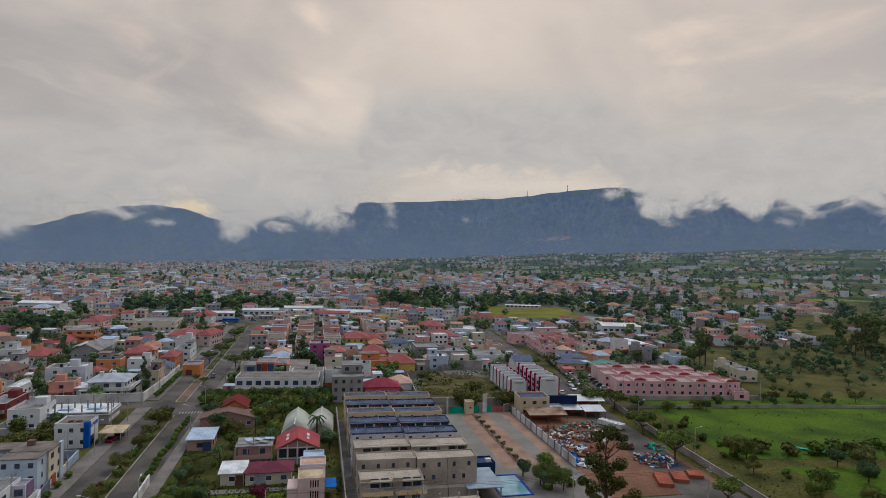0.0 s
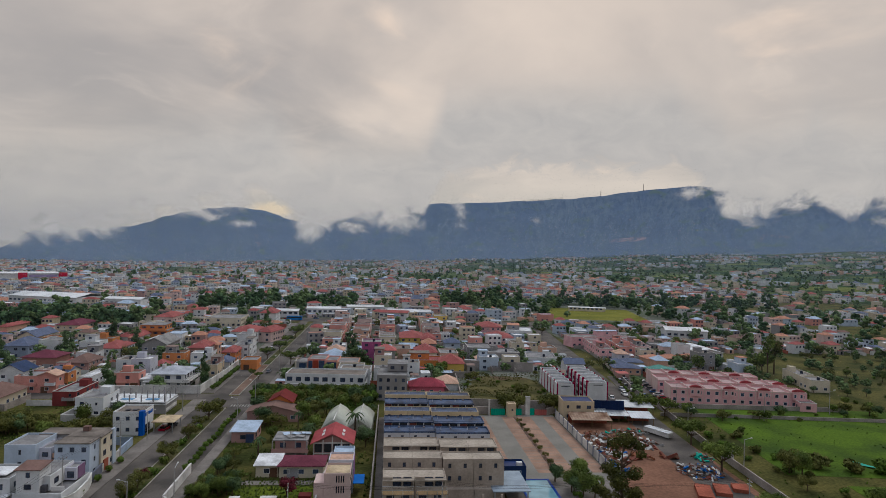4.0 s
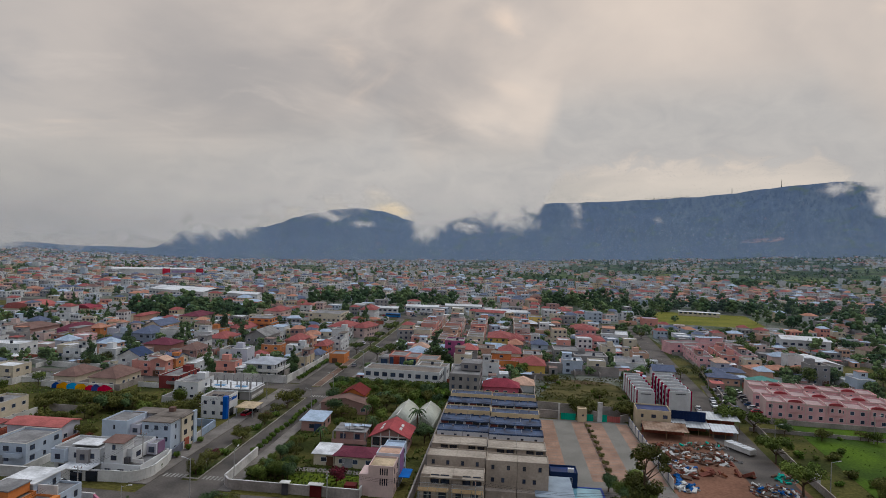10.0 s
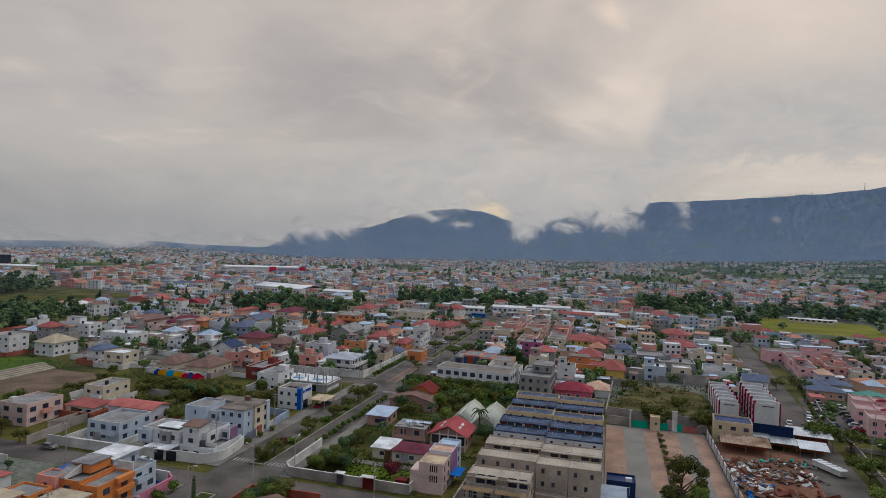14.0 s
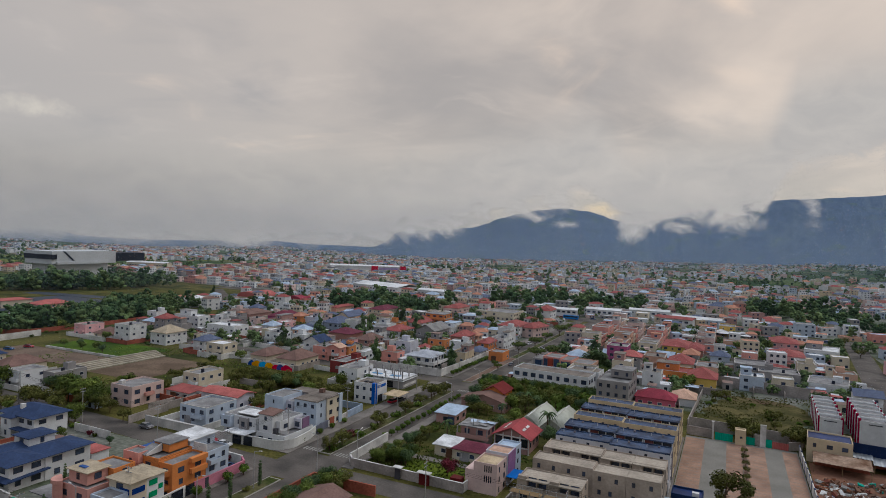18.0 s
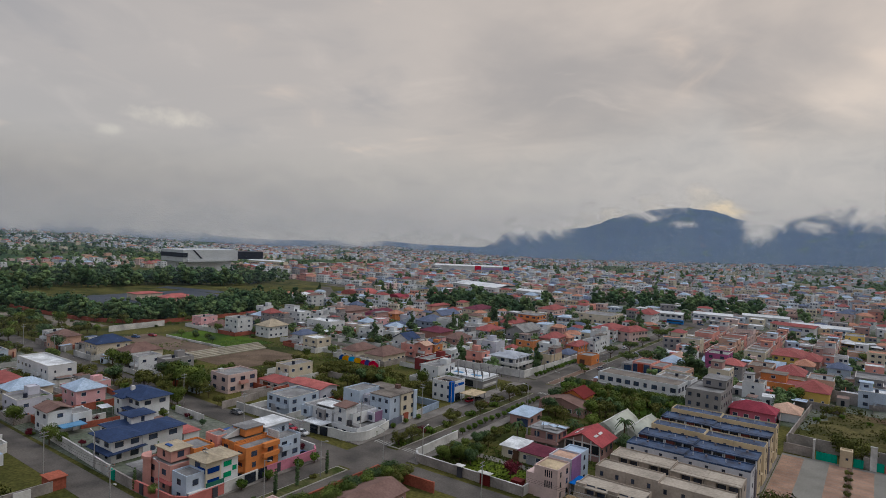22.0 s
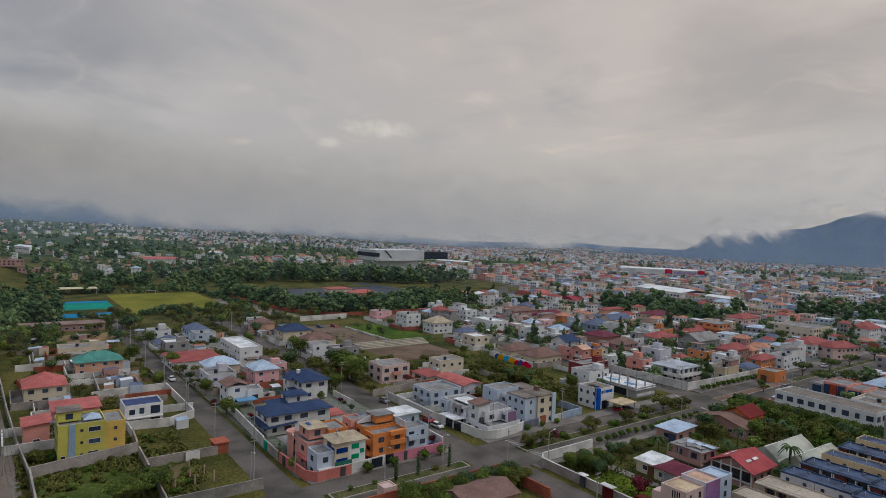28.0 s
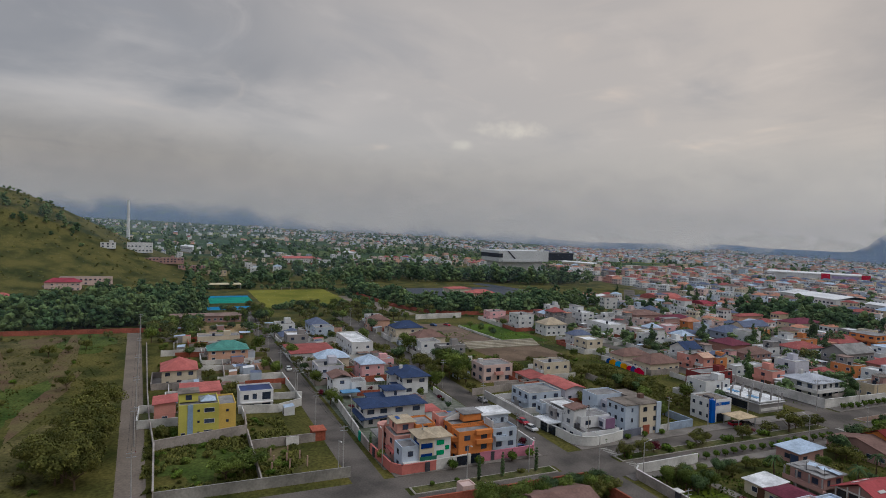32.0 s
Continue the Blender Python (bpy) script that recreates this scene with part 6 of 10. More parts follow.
def terrace_house(p, q, w, kind, label, end=0):
    """One house of the terrace. Front faces -q."""
    d, h = (5.3, 9.0) if kind not in ("scaffold",) else (5.6, 8.2)
    wall = {"back": CREAMW, "front": CREAMW, "greyback": GREYW, "rawfront": RAWW, "rawback": RAWW, "scaffold": RAWW}[kind]
    top = BLUEROOF if kind in ("back", "front", "greyback") else SCREED
    ob = thing("terraced_house", at(p + w / 2, q + d / 2, 0), label, "house", "terrace with blue roofs")
    TOWN.append((p + w / 2, q + d / 2 - 2, w / 2, d / 2 + 2))
    bm = bmesh.new()
    box(bm, -w / 2 + 0.01, -d / 2, -0.5, w / 2 - 0.01, d / 2, h - 0.4)
    part("wall", bm, wall, ob)
    bm = bmesh.new()
    box(bm, -w / 2 + 0.01, -d / 2, h - 0.39, w / 2 - 0.01, -d / 2 + 0.14, h)
    box(bm, -w / 2 + 0.01, d / 2 - 0.14, h - 0.39, w / 2 - 0.01, d / 2, h)
    if end:
        x = end * (w / 2 - 0.01)
        box(bm, min(x, x - end * 0.14), -d / 2 + 0.14, h - 0.39, max(x, x - end * 0.14), d / 2 - 0.14, h + 0.02)
    part("parapet", bm, BLUEROOF if kind in ("front", "greyback") else wall, ob)
    if kind in ("front", "rawfront", "scaffold"):
        bm = bmesh.new()
        box(bm, -w / 2 + 0.02, -d / 2 - 1.15, h - 0.32, w / 2 - 0.02, -d / 2 - 0.005, h - 0.06)
        part("eaves_slab", bm, BLUEROOF if kind == "front" else SCREED, ob, "blue coated eaves slab" if kind == "front" else "concrete eaves slab")
        for x in (-w * 0.49, w * 0.12, w * 0.46):
            bm = bmesh.new()
            box(bm, x - 0.1, -d / 2 - 1.1, 6.1, x + 0.1, -d / 2 - 0.01, h - 0.33)
            part("fin_wall", bm, GREYW if kind == "front" else wall, ob)
    if kind in ("back", "greyback", "front"):
        bm = bmesh.new()
        box(bm, w * 0.05, d * 0.2, h - 0.28, w * 0.05 + 0.45, d * 0.2 + 0.45, h + 0.12)
        part("roof_hatch", bm, FRONTW, ob)
        bm = bmesh.new(); limb(bm, (-w * 0.3, 0.3, h - 0.3), (-w * 0.3, 0.3, h + 0.45), 0.09, 0.09, 8)
        part("vent_pipe", bm, GREYW, ob)
    bm = bmesh.new()
    box(bm, -w / 2, -d / 2 + 0.14, h - 0.39, w / 2, d / 2 - 0.14, h - 0.28)
    part("roof", bm, top, ob)
    if kind in ("back", "greyback", "rawback"):
        for x, z in ((-w * 0.28, 7.0), (w * 0.22, 7.0), (-w * 0.28, 4.2), (w * 0.05, 4.2), (w * 0.3, 1.4)):
            part("window", window_mesh(0.7, 1.0, True), None, ob, m=pose(x, -d / 2, z))
        bm = bmesh.new()
        box(bm, -w / 2 + 0.05, -d / 2 - 1.6, -0.3, w / 2 - 0.05, -d / 2, 2.8)
        part("utility_wing", bm, wall, ob)
    else:
        bm = bmesh.new()
        box(bm, -w / 2 + 0.03, -d / 2 - 1.7, -0.3, w / 2 - 0.03, -d / 2, 6.1)
        part("lower_storey", bm, FRONTW if kind == "front" else wall, ob)
        bm = bmesh.new()
        box(bm, -w / 2 + 0.03, -d / 2 - 1.7, 6.1, w / 2 - 0.03, -d / 2 - 1.58, 6.9)
        part("terrace_parapet", bm, FRONTW if kind == "front" else wall, ob)
        bm = bmesh.new()
        box(bm, -w * 0.17, -d / 2 - 0.06, 6.2, w * 0.48, -d / 2 + 0.02, 8.62)
        if kind == "front":
            part("glazed_door", bm, DARKGL, ob, "dark sliding glass doors")
        else:
            bm.free()
            for x in (-0.05, 0.28):
                part("window", window_mesh(1.7, 1.9, True), None, ob, m=pose(x * w, -d / 2, 6.5))
        bm = bmesh.new()
        box(bm, -w * 0.48, -d / 2 - 0.9, 6.1, -w * 0.19, -d / 2, 8.7)
        part("stair_box", bm, BROWNW if kind == "front" else wall, ob, "oxblood stair enclosure" if kind == "front" else "")
        for x in (-w * 0.25, w * 0.22):
            for z in (1.0, 3.9):
                part("window", window_mesh(1.6, 1.4, True), None, ob, m=pose(x, -d / 2 - 1.7, z))
    # narrow openings in the gable ends
    for side in (end,):
        for z in (1.6, 4.4, 7.0):
            part("window", window_mesh(0.6, 1.1, True), None, ob, m=pose(side * (w / 2 - 0.01), 0.4, z, 0, 0, 90 * side))
    return ob


ROWS = (("back", 193.6, "cream terraced house with blue roof"), ("front", 184.0, "cream terraced house with blue roof and oxblood stair box"),
        ("back", 174.2, "cream terraced house with blue roof"), ("front", 164.4, "cream terraced house with blue roof and oxblood stair box"),
        ("greyback", 154.6, "grey-white terraced house with blue roof"), ("rawfront", 144.6, "unfinished concrete terraced house with screed roof"),
        ("rawback", 134.8, "unfinished concrete terraced house with bare walls"), ("scaffold", 125.0, "terraced house under construction with white slab"))
for kind, q, lab in ROWS:
    for k, (p, w) in enumerate(((10.2, 6.6), (16.85, 6.6), (23.6, 6.9), (30.55, 6.9))):
        if kind == "scaffold" and k > 1:
            continue
        terrace_house(p, q + 0.5 - (0.9 if k > 1 else 0), w, kind, lab, (-1, 1, -1, 1)[k])

# scaffolding round the last houses
TIMBER = material("rough_timber", (.22, .16, .10), 0.9, 0.2)
for k, p in enumerate((10.0, 16.9)):
    ob = thing("scaffold", at(p + 3.3, 121.0, 0), "timber and steel scaffold before the unfinished house", "scaffold")
    for x in (-3.0, -1.0, 1.0, 3.0):
        for y in (-1.2, 0.6):
            bm = bmesh.new()
            box(bm, x - 0.05, y - 0.05, 0, x + 0.05, y + 0.05, 7.6)
            part("standard", bm, STEEL, ob)
    for z in (2.2, 4.6, 7.0):
        bm = bmesh.new()
        box(bm, -3.2, -1.3, z, 3.2, 0.7, z + 0.06)
        part("platform", bm, TIMBER, ob)
        for y in (-1.3, 0.65):
            bm = bmesh.new()
            box(bm, -3.2, y, z + 0.9, 3.2, y + 0.06, z + 0.97)
            part("ledger", bm, STEEL, ob)
ob = thing("building_frame", at(29.5, 124.0, 0), "ground floor frame of a house being built", "building site")
bm = bmesh.new()
box(bm, -6.5, -5.0, 2.7, 6.5, 3.4, 2.95)
part("floor_slab", bm, SCREED, ob)
for x in (-6.2, -2.1, 2.1, 6.2):
    for y in (-4.7, -0.8, 3.1):
        bm = bmesh.new()
        box(bm, x - 0.15, y - 0.15, -0.3, x + 0.15, y + 0.15, 3.9 if y > -4 else 2.7)
        part("column", bm, RAWW, ob)
for k in range(4):
    bm = bmesh.new()
    box(bm, -6.4 + k * 3.3, -5.2, 3.05, -3.6 + k * 3.3, -2.4, 3.12)
    part("roof_sheet", bm, STEEL, ob)

# lane walls left of the terrace
ribbon_wall("boundary_wall", [(7.6, 122), (8.2, 204)], 3.0, 0.25, BLOCK, "long bare block wall beside the terrace")
slab("pavement", 8.4, 120, 38.0, 200, -0.1, 0.04, PAVING, "concrete lanes between the terraced houses")

# ---- paved parking court ----
PAVER_R = material("red_pavers", (.29, .195, .155), 0.9, 0.2, 0.8, 16, 0.2, stain=0.25, second=(.33, .225, .175))
PAVER_G = material("grey_pavers", (.21, .20, .18), 0.9, 0.15, 0.6, 14, 0.2, stain=0.2)
slab("parking_court", 38.2, 146, 67.6, 203, -0.2, 0.03, PAVER_G, "grey paved parking court")
for p0, p1 in ((38.4, 43.6), (49.4, 53.4), (54.6, 59.2), (63.6, 67.3)):
    k = 0
    q = 150.0
    while q < 200:
        slab("parking_bay", p0, q, p1, q + 2.25, -0.1, 0.036, PAVER_R, "red paved parking bay", turn=0)
        q += 2.45
slab("planting_strip", 53.5, 147, 54.5, 201, -0.1, 0.14, DIRT, "narrow kerbed planting strip with saplings")
TEAL = material("teal_sheet", (.04, .30, .22), 0.5, 0.08)
for p0, p1, m, lab, hh in ((46.2, 51.0, TEAL, "teal sheet metal gate", 2.3), (54.6, 56.8, TEAL, "teal sheet metal gate", 2.3), (59.6, 61.2, TEAL, "teal sheet metal gate panel", 2.4),
                       (61.3, 65.4, material("faded_pink_sheet", (.42, .16, .15), 0.7), "faded pink sheet gate", 2.0)):
    bm = bmesh.new()
    n = int((p1 - p0) / 0.15)
    edge = [((p1 - p0) * k / n, 0.05 * (k // 2 % 2)) for k in range(n + 1)]
    rows4 = [[bm.verts.new((x, y + t, zz)) for x, y in edge] for t, zz in ((0, 0.1), (0, hh), (0.04, hh), (0.04, 0.1))]
    for r0, r1 in zip(rows4, rows4[1:] + rows4[:1]):
        for k in range(n):
            bm.faces.new((r0[k], r0[k + 1], r1[k + 1], r1[k]))
    solid("metal_gate", bm, m, at(p0, 203.0, 0, -3), lab, "gate")
for p, hgt, w in ((45.6, 5.2, 0.5), (58.9, 6.2, 1.5)):
    bm = bmesh.new()
    box(bm, -w / 2, -0.3, -0.2, w / 2, 0.3, hgt)
    box(bm, -w / 2 - 0.08, -0.38, hgt, w / 2 + 0.08, 0.38, hgt + 0.12)
    solid("gate_pillar", bm, PLASTERW, at(p, 203.3, 0), "tall grey plastered gate pillar", "pillar")
ob = thing("gatehouse", at(53.0, 202.6, 0), "small beige gatehouse with flat roof", "gatehouse")
bm = bmesh.new()
block_walls(bm, 2.8, 2.8, 4.4, parapet=0.35, z=-0.3)
part("wall", bm, wall_mat("beige"), ob)
part("window", window_mesh(0.6, 0.6, True), None, ob, m=pose(0.2, -1.4, 2.0))
ribbon_wall("boundary_wall", [(38.4, 204.5), (45.4, 204)], 2.6, 0.25, BLOCK, "grey block boundary wall")
ribbon_wall("boundary_wall", [(56.9, 204), (58.2, 203.6)], 3.0, 0.25, BLOCK, "grey block boundary wall")
ribbon_wall("boundary_wall", [(65.5, 203), (69, 206)], 2.4, 0.25, BLOCK, "grey block boundary wall")
ribbon_wall("boundary_wall", [(38.6, 213), (50, 211.5), (70, 209.5)], 3.2, 0.25, BLOCK, "long grey block wall behind the parking court")
for k in range(11):
    q = 150.5 + k * 4.8
    ob = thing("wall_panel", at(67.9, q, 0, 90), "white painted wall bay between dark posts", "wall", "white bays of the yard wall")
    bm = bmesh.new()
    box(bm, -2.3, -0.09, -0.2, 1.9, 0.09, 2.5)
    part("panel", bm, PLASTERW, ob)
    bm = bmesh.new()
    box(bm, 1.93, -0.16, -0.2, 2.43, 0.16, 2.75)
    part("post", bm, material("slate_blue_post", (.10, .12, .20), 0.7), ob)

# ---- yard with scrap, sheds and a beige block ----
slab("yard_floor", 68.4, 128, 100.5, 195, -0.2, 0.02, material("red_brown_earth", (.20, .115, .085), 0.95, 0.2, 0.4, 6, 0.4, stain=0.3), "bare red-brown earth of the scrap yard", turn=-2)
bm = bmesh.new()
box(bm, 0, 0, 1.2, 11.5, 0.3, 6.2)
for k in range(12):
    box(bm, k * 0.95 + 0.1, -0.06, 1.3, k * 0.95 + 0.7, 0, 6.1)
solid("billboard_wall", bm, material("dark_blue_sheet", (.018, .03, .075), 0.5, 0.1), at(79.4, 199.5, 0, -6), "dark blue sheet-clad wall above the sheds", "wall")
RUST = material("rusty_sheet", (.22, .13, .09), 0.8, 0.25, 1.2, 6, 0.2, stain=0.4, second=(.32, .24, .19))
for n, (p, q, w, d, h, m, lab, t) in enumerate((
        (70.0, 187.5, 13.0, 7.0, 3.2, RUST, "open shed with rusty patched sheet roof", -5), (78.5, 196.0, 6.0, 6.0, 3.6, STEEL, "lean-to with pale blue sheet roof", -6),
        (84.2, 193.5, 7.0, 6.5, 3.0, STEEL, "low shed with bright metal roof", -6), (91.0, 191.0, 7.5, 6.0, 2.9, material("white_sheet", (.60, .62, .64), 0.5, 0.08), "low shed with white sheet roof", -6),
        (90.0, 198.0, 11.5, 7.0, 4.6, STEEL, "large shed with grey metal roof", -6))):
    ob = thing("shed", at(p + w / 2, q + d / 2, 0, t), lab, "shed")
    TOWN.append((p + w / 2, q + d / 2, w / 2, d / 2))
    bm = bmesh.new()
    nn = int(w / 0.25)
    fold = [(-w / 2 + w * k / nn, 0.05 * (k // 2 % 2)) for k in range(nn + 1)]
    rows4 = [[bm.verts.new((x, y, zz + z)) for x, z in fold] for y, zz in ((-d / 2, h - 0.56), (-d / 2, h - 0.5), (d / 2, h + 0.3), (d / 2, h + 0.24))]
    for r0, r1 in zip(rows4, rows4[1:] + rows4[:1]):
        for k in range(nn):
            bm.faces.new((r0[k], r0[k + 1], r1[k + 1], r1[k]))
    part("roof_sheet", bm, m, ob)
    for x in (-w / 2 + 0.3, 0, w / 2 - 0.3):
        for y in (-d / 2 + 0.2, d / 2 - 0.2):
            bm = bmesh.new()
            box(bm, x - 0.08, y - 0.08, -0.1, x + 0.08, y + 0.08, h - 0.5)
            part("post", bm, TIMBER, ob)
    bm = bmesh.new()
    box(bm, -w / 2 + 0.2, d / 2 - 0.6, -0.1, w / 2 - 0.2, d / 2 - 0.45, h - 0.4)
    part("rear_wall", bm, BRICK, ob)

SCRAP = [material("scrap_" + n, c, 0.7, 0.2) for n, c in (("red", (.18, .075, .06)), ("rust", (.16, .095, .07)), ("blue", (.05, .13, .32)), ("white", (.6, .6, .58)), ("teal", (.03, .32, .25)), ("grey", (.25, .24, .23)), ("orange", (.25, .115, .075)), ("brown", (.14, .09, .07)))]


def scrap_heap(p, q, rx, ry, n, size, seed, label, palette=(0, 1, 3, 5, 7, 2), high=1.0):
    rng = random.Random(seed)
    bm = bmesh.new()
    for k in range(n):
        a, r = rng.uniform(0, 6.28), math.sqrt(rng.random())
        x, y = r * rx * math.cos(a), r * ry * math.sin(a)
        s = size * rng.uniform(0.3, 1.4)
        z = high * (1 - r) * rng.random()
        v = box(bm, -s, -s * rng.uniform(0.15, 0.6), -s * 0.2, s, s * rng.uniform(0.15, 0.6), s * rng.uniform(0.1, 0.35), rng.choice(palette))
        mt = Matrix.Translation((x, y, z + s * 0.25)) @ Euler((rng.uniform(-0.5, 0.5), rng.uniform(-0.5, 0.5), rng.uniform(0, 6.28))).to_matrix().to_4x4()
        for vv in v:
            vv.co = mt @ vv.co
    solid("scrap_heap", bm, SCRAP, at(p, q, 0), label, "scrap", kind="stuff")


scrap_heap(75, 176, 6, 7, 160, 0.9, 1, "heap of red and rusty scrap metal", (0, 1, 1, 3, 5, 7, 6))
scrap_heap(73, 163, 4, 8, 140, 0.9, 2, "heap of mixed scrap with white and blue pieces", (3, 1, 5, 2, 0, 7))
scrap_heap(84, 172, 8, 5, 150, 0.8, 3, "rows of stacked rusty scrap", (1, 7, 5, 0, 3))
scrap_heap(71, 150, 2.5, 3, 50, 0.8, 4, "blue tarpaulins and scrap", (2, 2, 5, 3))
scrap_heap(84, 160, 9, 1.6, 26, 1.1, 5, "line of orange-red steel sections", (6, 0, 1))
scrap_heap(92, 150, 6, 6, 200, 0.6, 6, "heap of rubble and rubbish", (3, 5, 7, 1, 0, 2))
scrap_heap(98, 160, 3, 3, 40, 0.7, 7, "teal sheeting and rubbish", (4, 4, 7, 5))
scrap_heap(86, 183, 7, 3, 80, 0.7, 8, "scrap beside the sheds", (1, 7, 5, 3, 4))
scrap_heap(-175, 57, 9, 8, 130, 0.8, 9, "timber, sheets and rubble on a bare plot", (5, 7, 1, 7, 3))
scrap_heap(-404, 262, 8, 14, 60, 1.8, 10, "orange machinery and scrap in the truck yard", (6, 0, 6, 5))
for k in range(3):
    slab("brick_stack", 84 + k * 5, 132 + 2 * k, 87.5 + k * 5, 140, 0, 0.9, BRICK, "long stack of red clay bricks", kind="", turn=-20, category="bricks")
ob = thing("trailer_roof", at(95, 181, 0, -62) @ Matrix.Scale(0.75, 4), "white flat-roofed trailer with raised slats", "trailer")
bm = bmesh.new(); box(bm, -6, -1.6, 0.6, 6, 1.6, 2.4); part("body", bm, PLASTERW, ob)
for k in range(6):
    bm = bmesh.new(); box(bm, -5.8 + 2 * k, -1.9, 2.42, -4.4 + 2 * k, 1.9, 2.55); part("roof_panel", bm, material("white_sheet", (.6, .6, .6)), ob)

# pool garden in front of the parking court
slab("pool_terrace", 38.5, 126, 68, 146, -0.1, 0.05, PAVING, "paved terrace round the swimming pool")
ob = thing("swimming_pool", at(46.8, 139, 0), "blue tiled swimming pool with pale water", "pool")
bm = bmesh.new()
for x0, y0, x1, y1 in ((-4, -6.5, 4, -6), (-4, 6, 4, 6.5), (-4, -6, -3.5, 6), (3.5, -6, 4, 6)):
    box(bm, x0, y0, 0, x1, y1, 0.22)
part("pool_edge", bm, material("blue_tile", (.02, .06, .28), 0.3), ob)
bm = bmesh.new(); box(bm, -3.5, -6, 0, 3.5, 6, 0.1); part("water", bm, material("pool_water", (.20, .36, .42), 0.05, 0.05, spec=0.6), ob)
slab("flat_canopy_roof", 34.5, 131, 43.0, 143.5, 2.8, 3.0, material("pale_blue_roof", (.30, .35, .40), 0.6), "flat pale grey-blue canopy roof", kind="", category="roof")
for p, q in ((35, 131.5), (42.4, 131.5), (35, 143), (42.4, 143)):
    slab("canopy_post", p - 0.12, q - 0.12, p + 0.12, q + 0.12, -0.1, 2.8, STEEL, "steel post of the flat canopy", kind="", category="post")

# ---- white and burgundy terraces ----
BURG = material("burgundy_render", (.26, .03, .06), 0.8, 0.08)
for strip, (p0, w, q0, n) in enumerate(((84.6, 7.6, 217.0, 6), (74.8, 6.3, 222.5, 6))):
    for k in range(n):
        q = q0 + 5.4 * k
        ob = thing("terraced_house", at(p0 + w / 2 + 0.6 * k * 0.35, q + 2.7, 0, -4), "white terraced house with burgundy piers", "house", "white and burgundy terraces")
        TOWN.append((p0 + w / 2, q + 2.7, w / 2, 2.7))
        hh = (8.2 if strip == 0 else 6.4) + 0.15 * (k % 2)
        bm = bmesh.new(); block_walls(bm, w, 5.36, hh, z=-0.4); part("wall", bm, wall_mat("white"), ob)
        bm = bmesh.new(); box(bm, -w / 2 + 0.25, -2.4, hh - 0.6, w / 2 - 0.25, 2.4, hh - 0.5); part("roof", bm, roof_mat("rc"), ob)
        side = -1 if strip == 0 else 1
        bm = bmesh.new(); box(bm, side * w / 2 - 0.35, -2.66, -0.3, side * w / 2 + 0.35, -1.7, hh + 0.6); part("pier", bm, BURG, ob, "burgundy party wall pier")
        bm = bmesh.new(); box(bm, w / 2 - 0.4 if strip == 0 else -w / 2 - 0.02, -2.7, -0.3, w / 2 + 0.02 if strip == 0 else -w / 2 + 0.4, -2.1, hh + 0.4); part("pier", bm, BURG, ob, "burgundy party wall pier")
        for z in (0.9, 3.4, 5.4):
            part("window", window_mesh(2.2, 1.3, True), None, ob, m=pose(side * w / 2, 0.5, z, 0, 0, 90 * side))
        if k == 0:
            bm = bmesh.new(); box(bm, -1.6, -2.72, hh - 1.0, 1.8, -2.69, hh - 0.7); part("vent_strip", bm, FRAME_D, ob)

# ---- greenhouse ----
FILM = material("greenhouse_film", (.42, .43, .38), 0.6, 0.12, 0.6, 4, 0.1, stain=0.3)
ob = thing("greenhouse", at(-0.6, 188.5, 0, -2), "pale plastic greenhouse with two peaked arched bays", "greenhouse")
TOWN.append((-0.6, 188.5, 7.5, 10))
for s in (-3.7, 3.7):
    bm = bmesh.new()
    n = 20
    arc = []
    for k in range(n + 1):
        u = k / n * 2 - 1
        arc.append((s - 3.65 * u, 2.2 + 2.5 * (1 - abs(u) ** 1.7) + 0.35 * max(0, 1 - abs(u) * 6)))
    arc = [(s + 3.65, 0)] + arc + [(s - 3.65, 0)]
    f = [bm.verts.new((x, -9.5, z)) for x, z in arc]
    b = [bm.verts.new((x, 9.5, z)) for x, z in arc]
    for k in range(len(arc) - 1):
        bm.faces.new((f[k], f[k + 1], b[k + 1], b[k])).smooth = 1 < k < len(arc) - 3
    bm.faces.new(list(reversed(f))); bm.faces.new(b)
    part("arched_bay", bm, FILM, ob)
    bm = bmesh.new(); box(bm, s - 0.12, -9.6, 4.98, s + 0.12, 9.6, 5.1)
    part("ridge_rail", bm, PLASTERW, ob)
    for y in (-9.56, 9.52):
        for z in (1.1, 2.2):
            bm = bmesh.new(); box(bm, s - 3.6, y - 0.03, z, s + 3.6, y + 0.03, z + 0.08)
            part("rail", bm, STEEL, ob)
    for x in (-1.8, 0, 1.8):
        bm = bmesh.new(); box(bm, s + x - 0.04, -9.58, 0, s + x + 0.04, -9.5, 4.0)
        part("end_post", bm, STEEL, ob)
del s

# ---- boundary walls ----
W = ribbon_wall
W("garden_wall", [(-36.2, 151), (-35.8, 132)], 2.4, 0.3, PLASTERW, "white garden wall along the avenue")
W("garden_wall", [(-35.8, 132), (-34, 130), (-4, 129.5)], 2.2, 0.3, BLOCK, "grey plastered garden wall along the side street", cap=PLASTERW)
W("garden_wall", [(-4, 129.5), (-3.6, 146)], 2.2, 0.25, PLASTERW, "white garden wall beside the narrow house")
for p, w, m, lab in ((-20.6, 1.4, FRAME_D, "small dark garden gate under a little roof"), (-13.6, 2.6, material("maroon_door", (.12, .03, .03), 0.6), "maroon garage gate under a white roof")):
    ob = thing("garden_gate", at(p, 129.2, 0), lab, "gate")
    bm = bmesh.new(); box(bm, -w / 2, -0.22, 0, w / 2, 0.1, 2.7); part("door", bm, m, ob)
    bm = bmesh.new(); box(bm, -w / 2 - 0.4, -0.8, 2.8, w / 2 + 0.4, 0.8, 2.95); part("roof", bm, PLASTERW, ob)
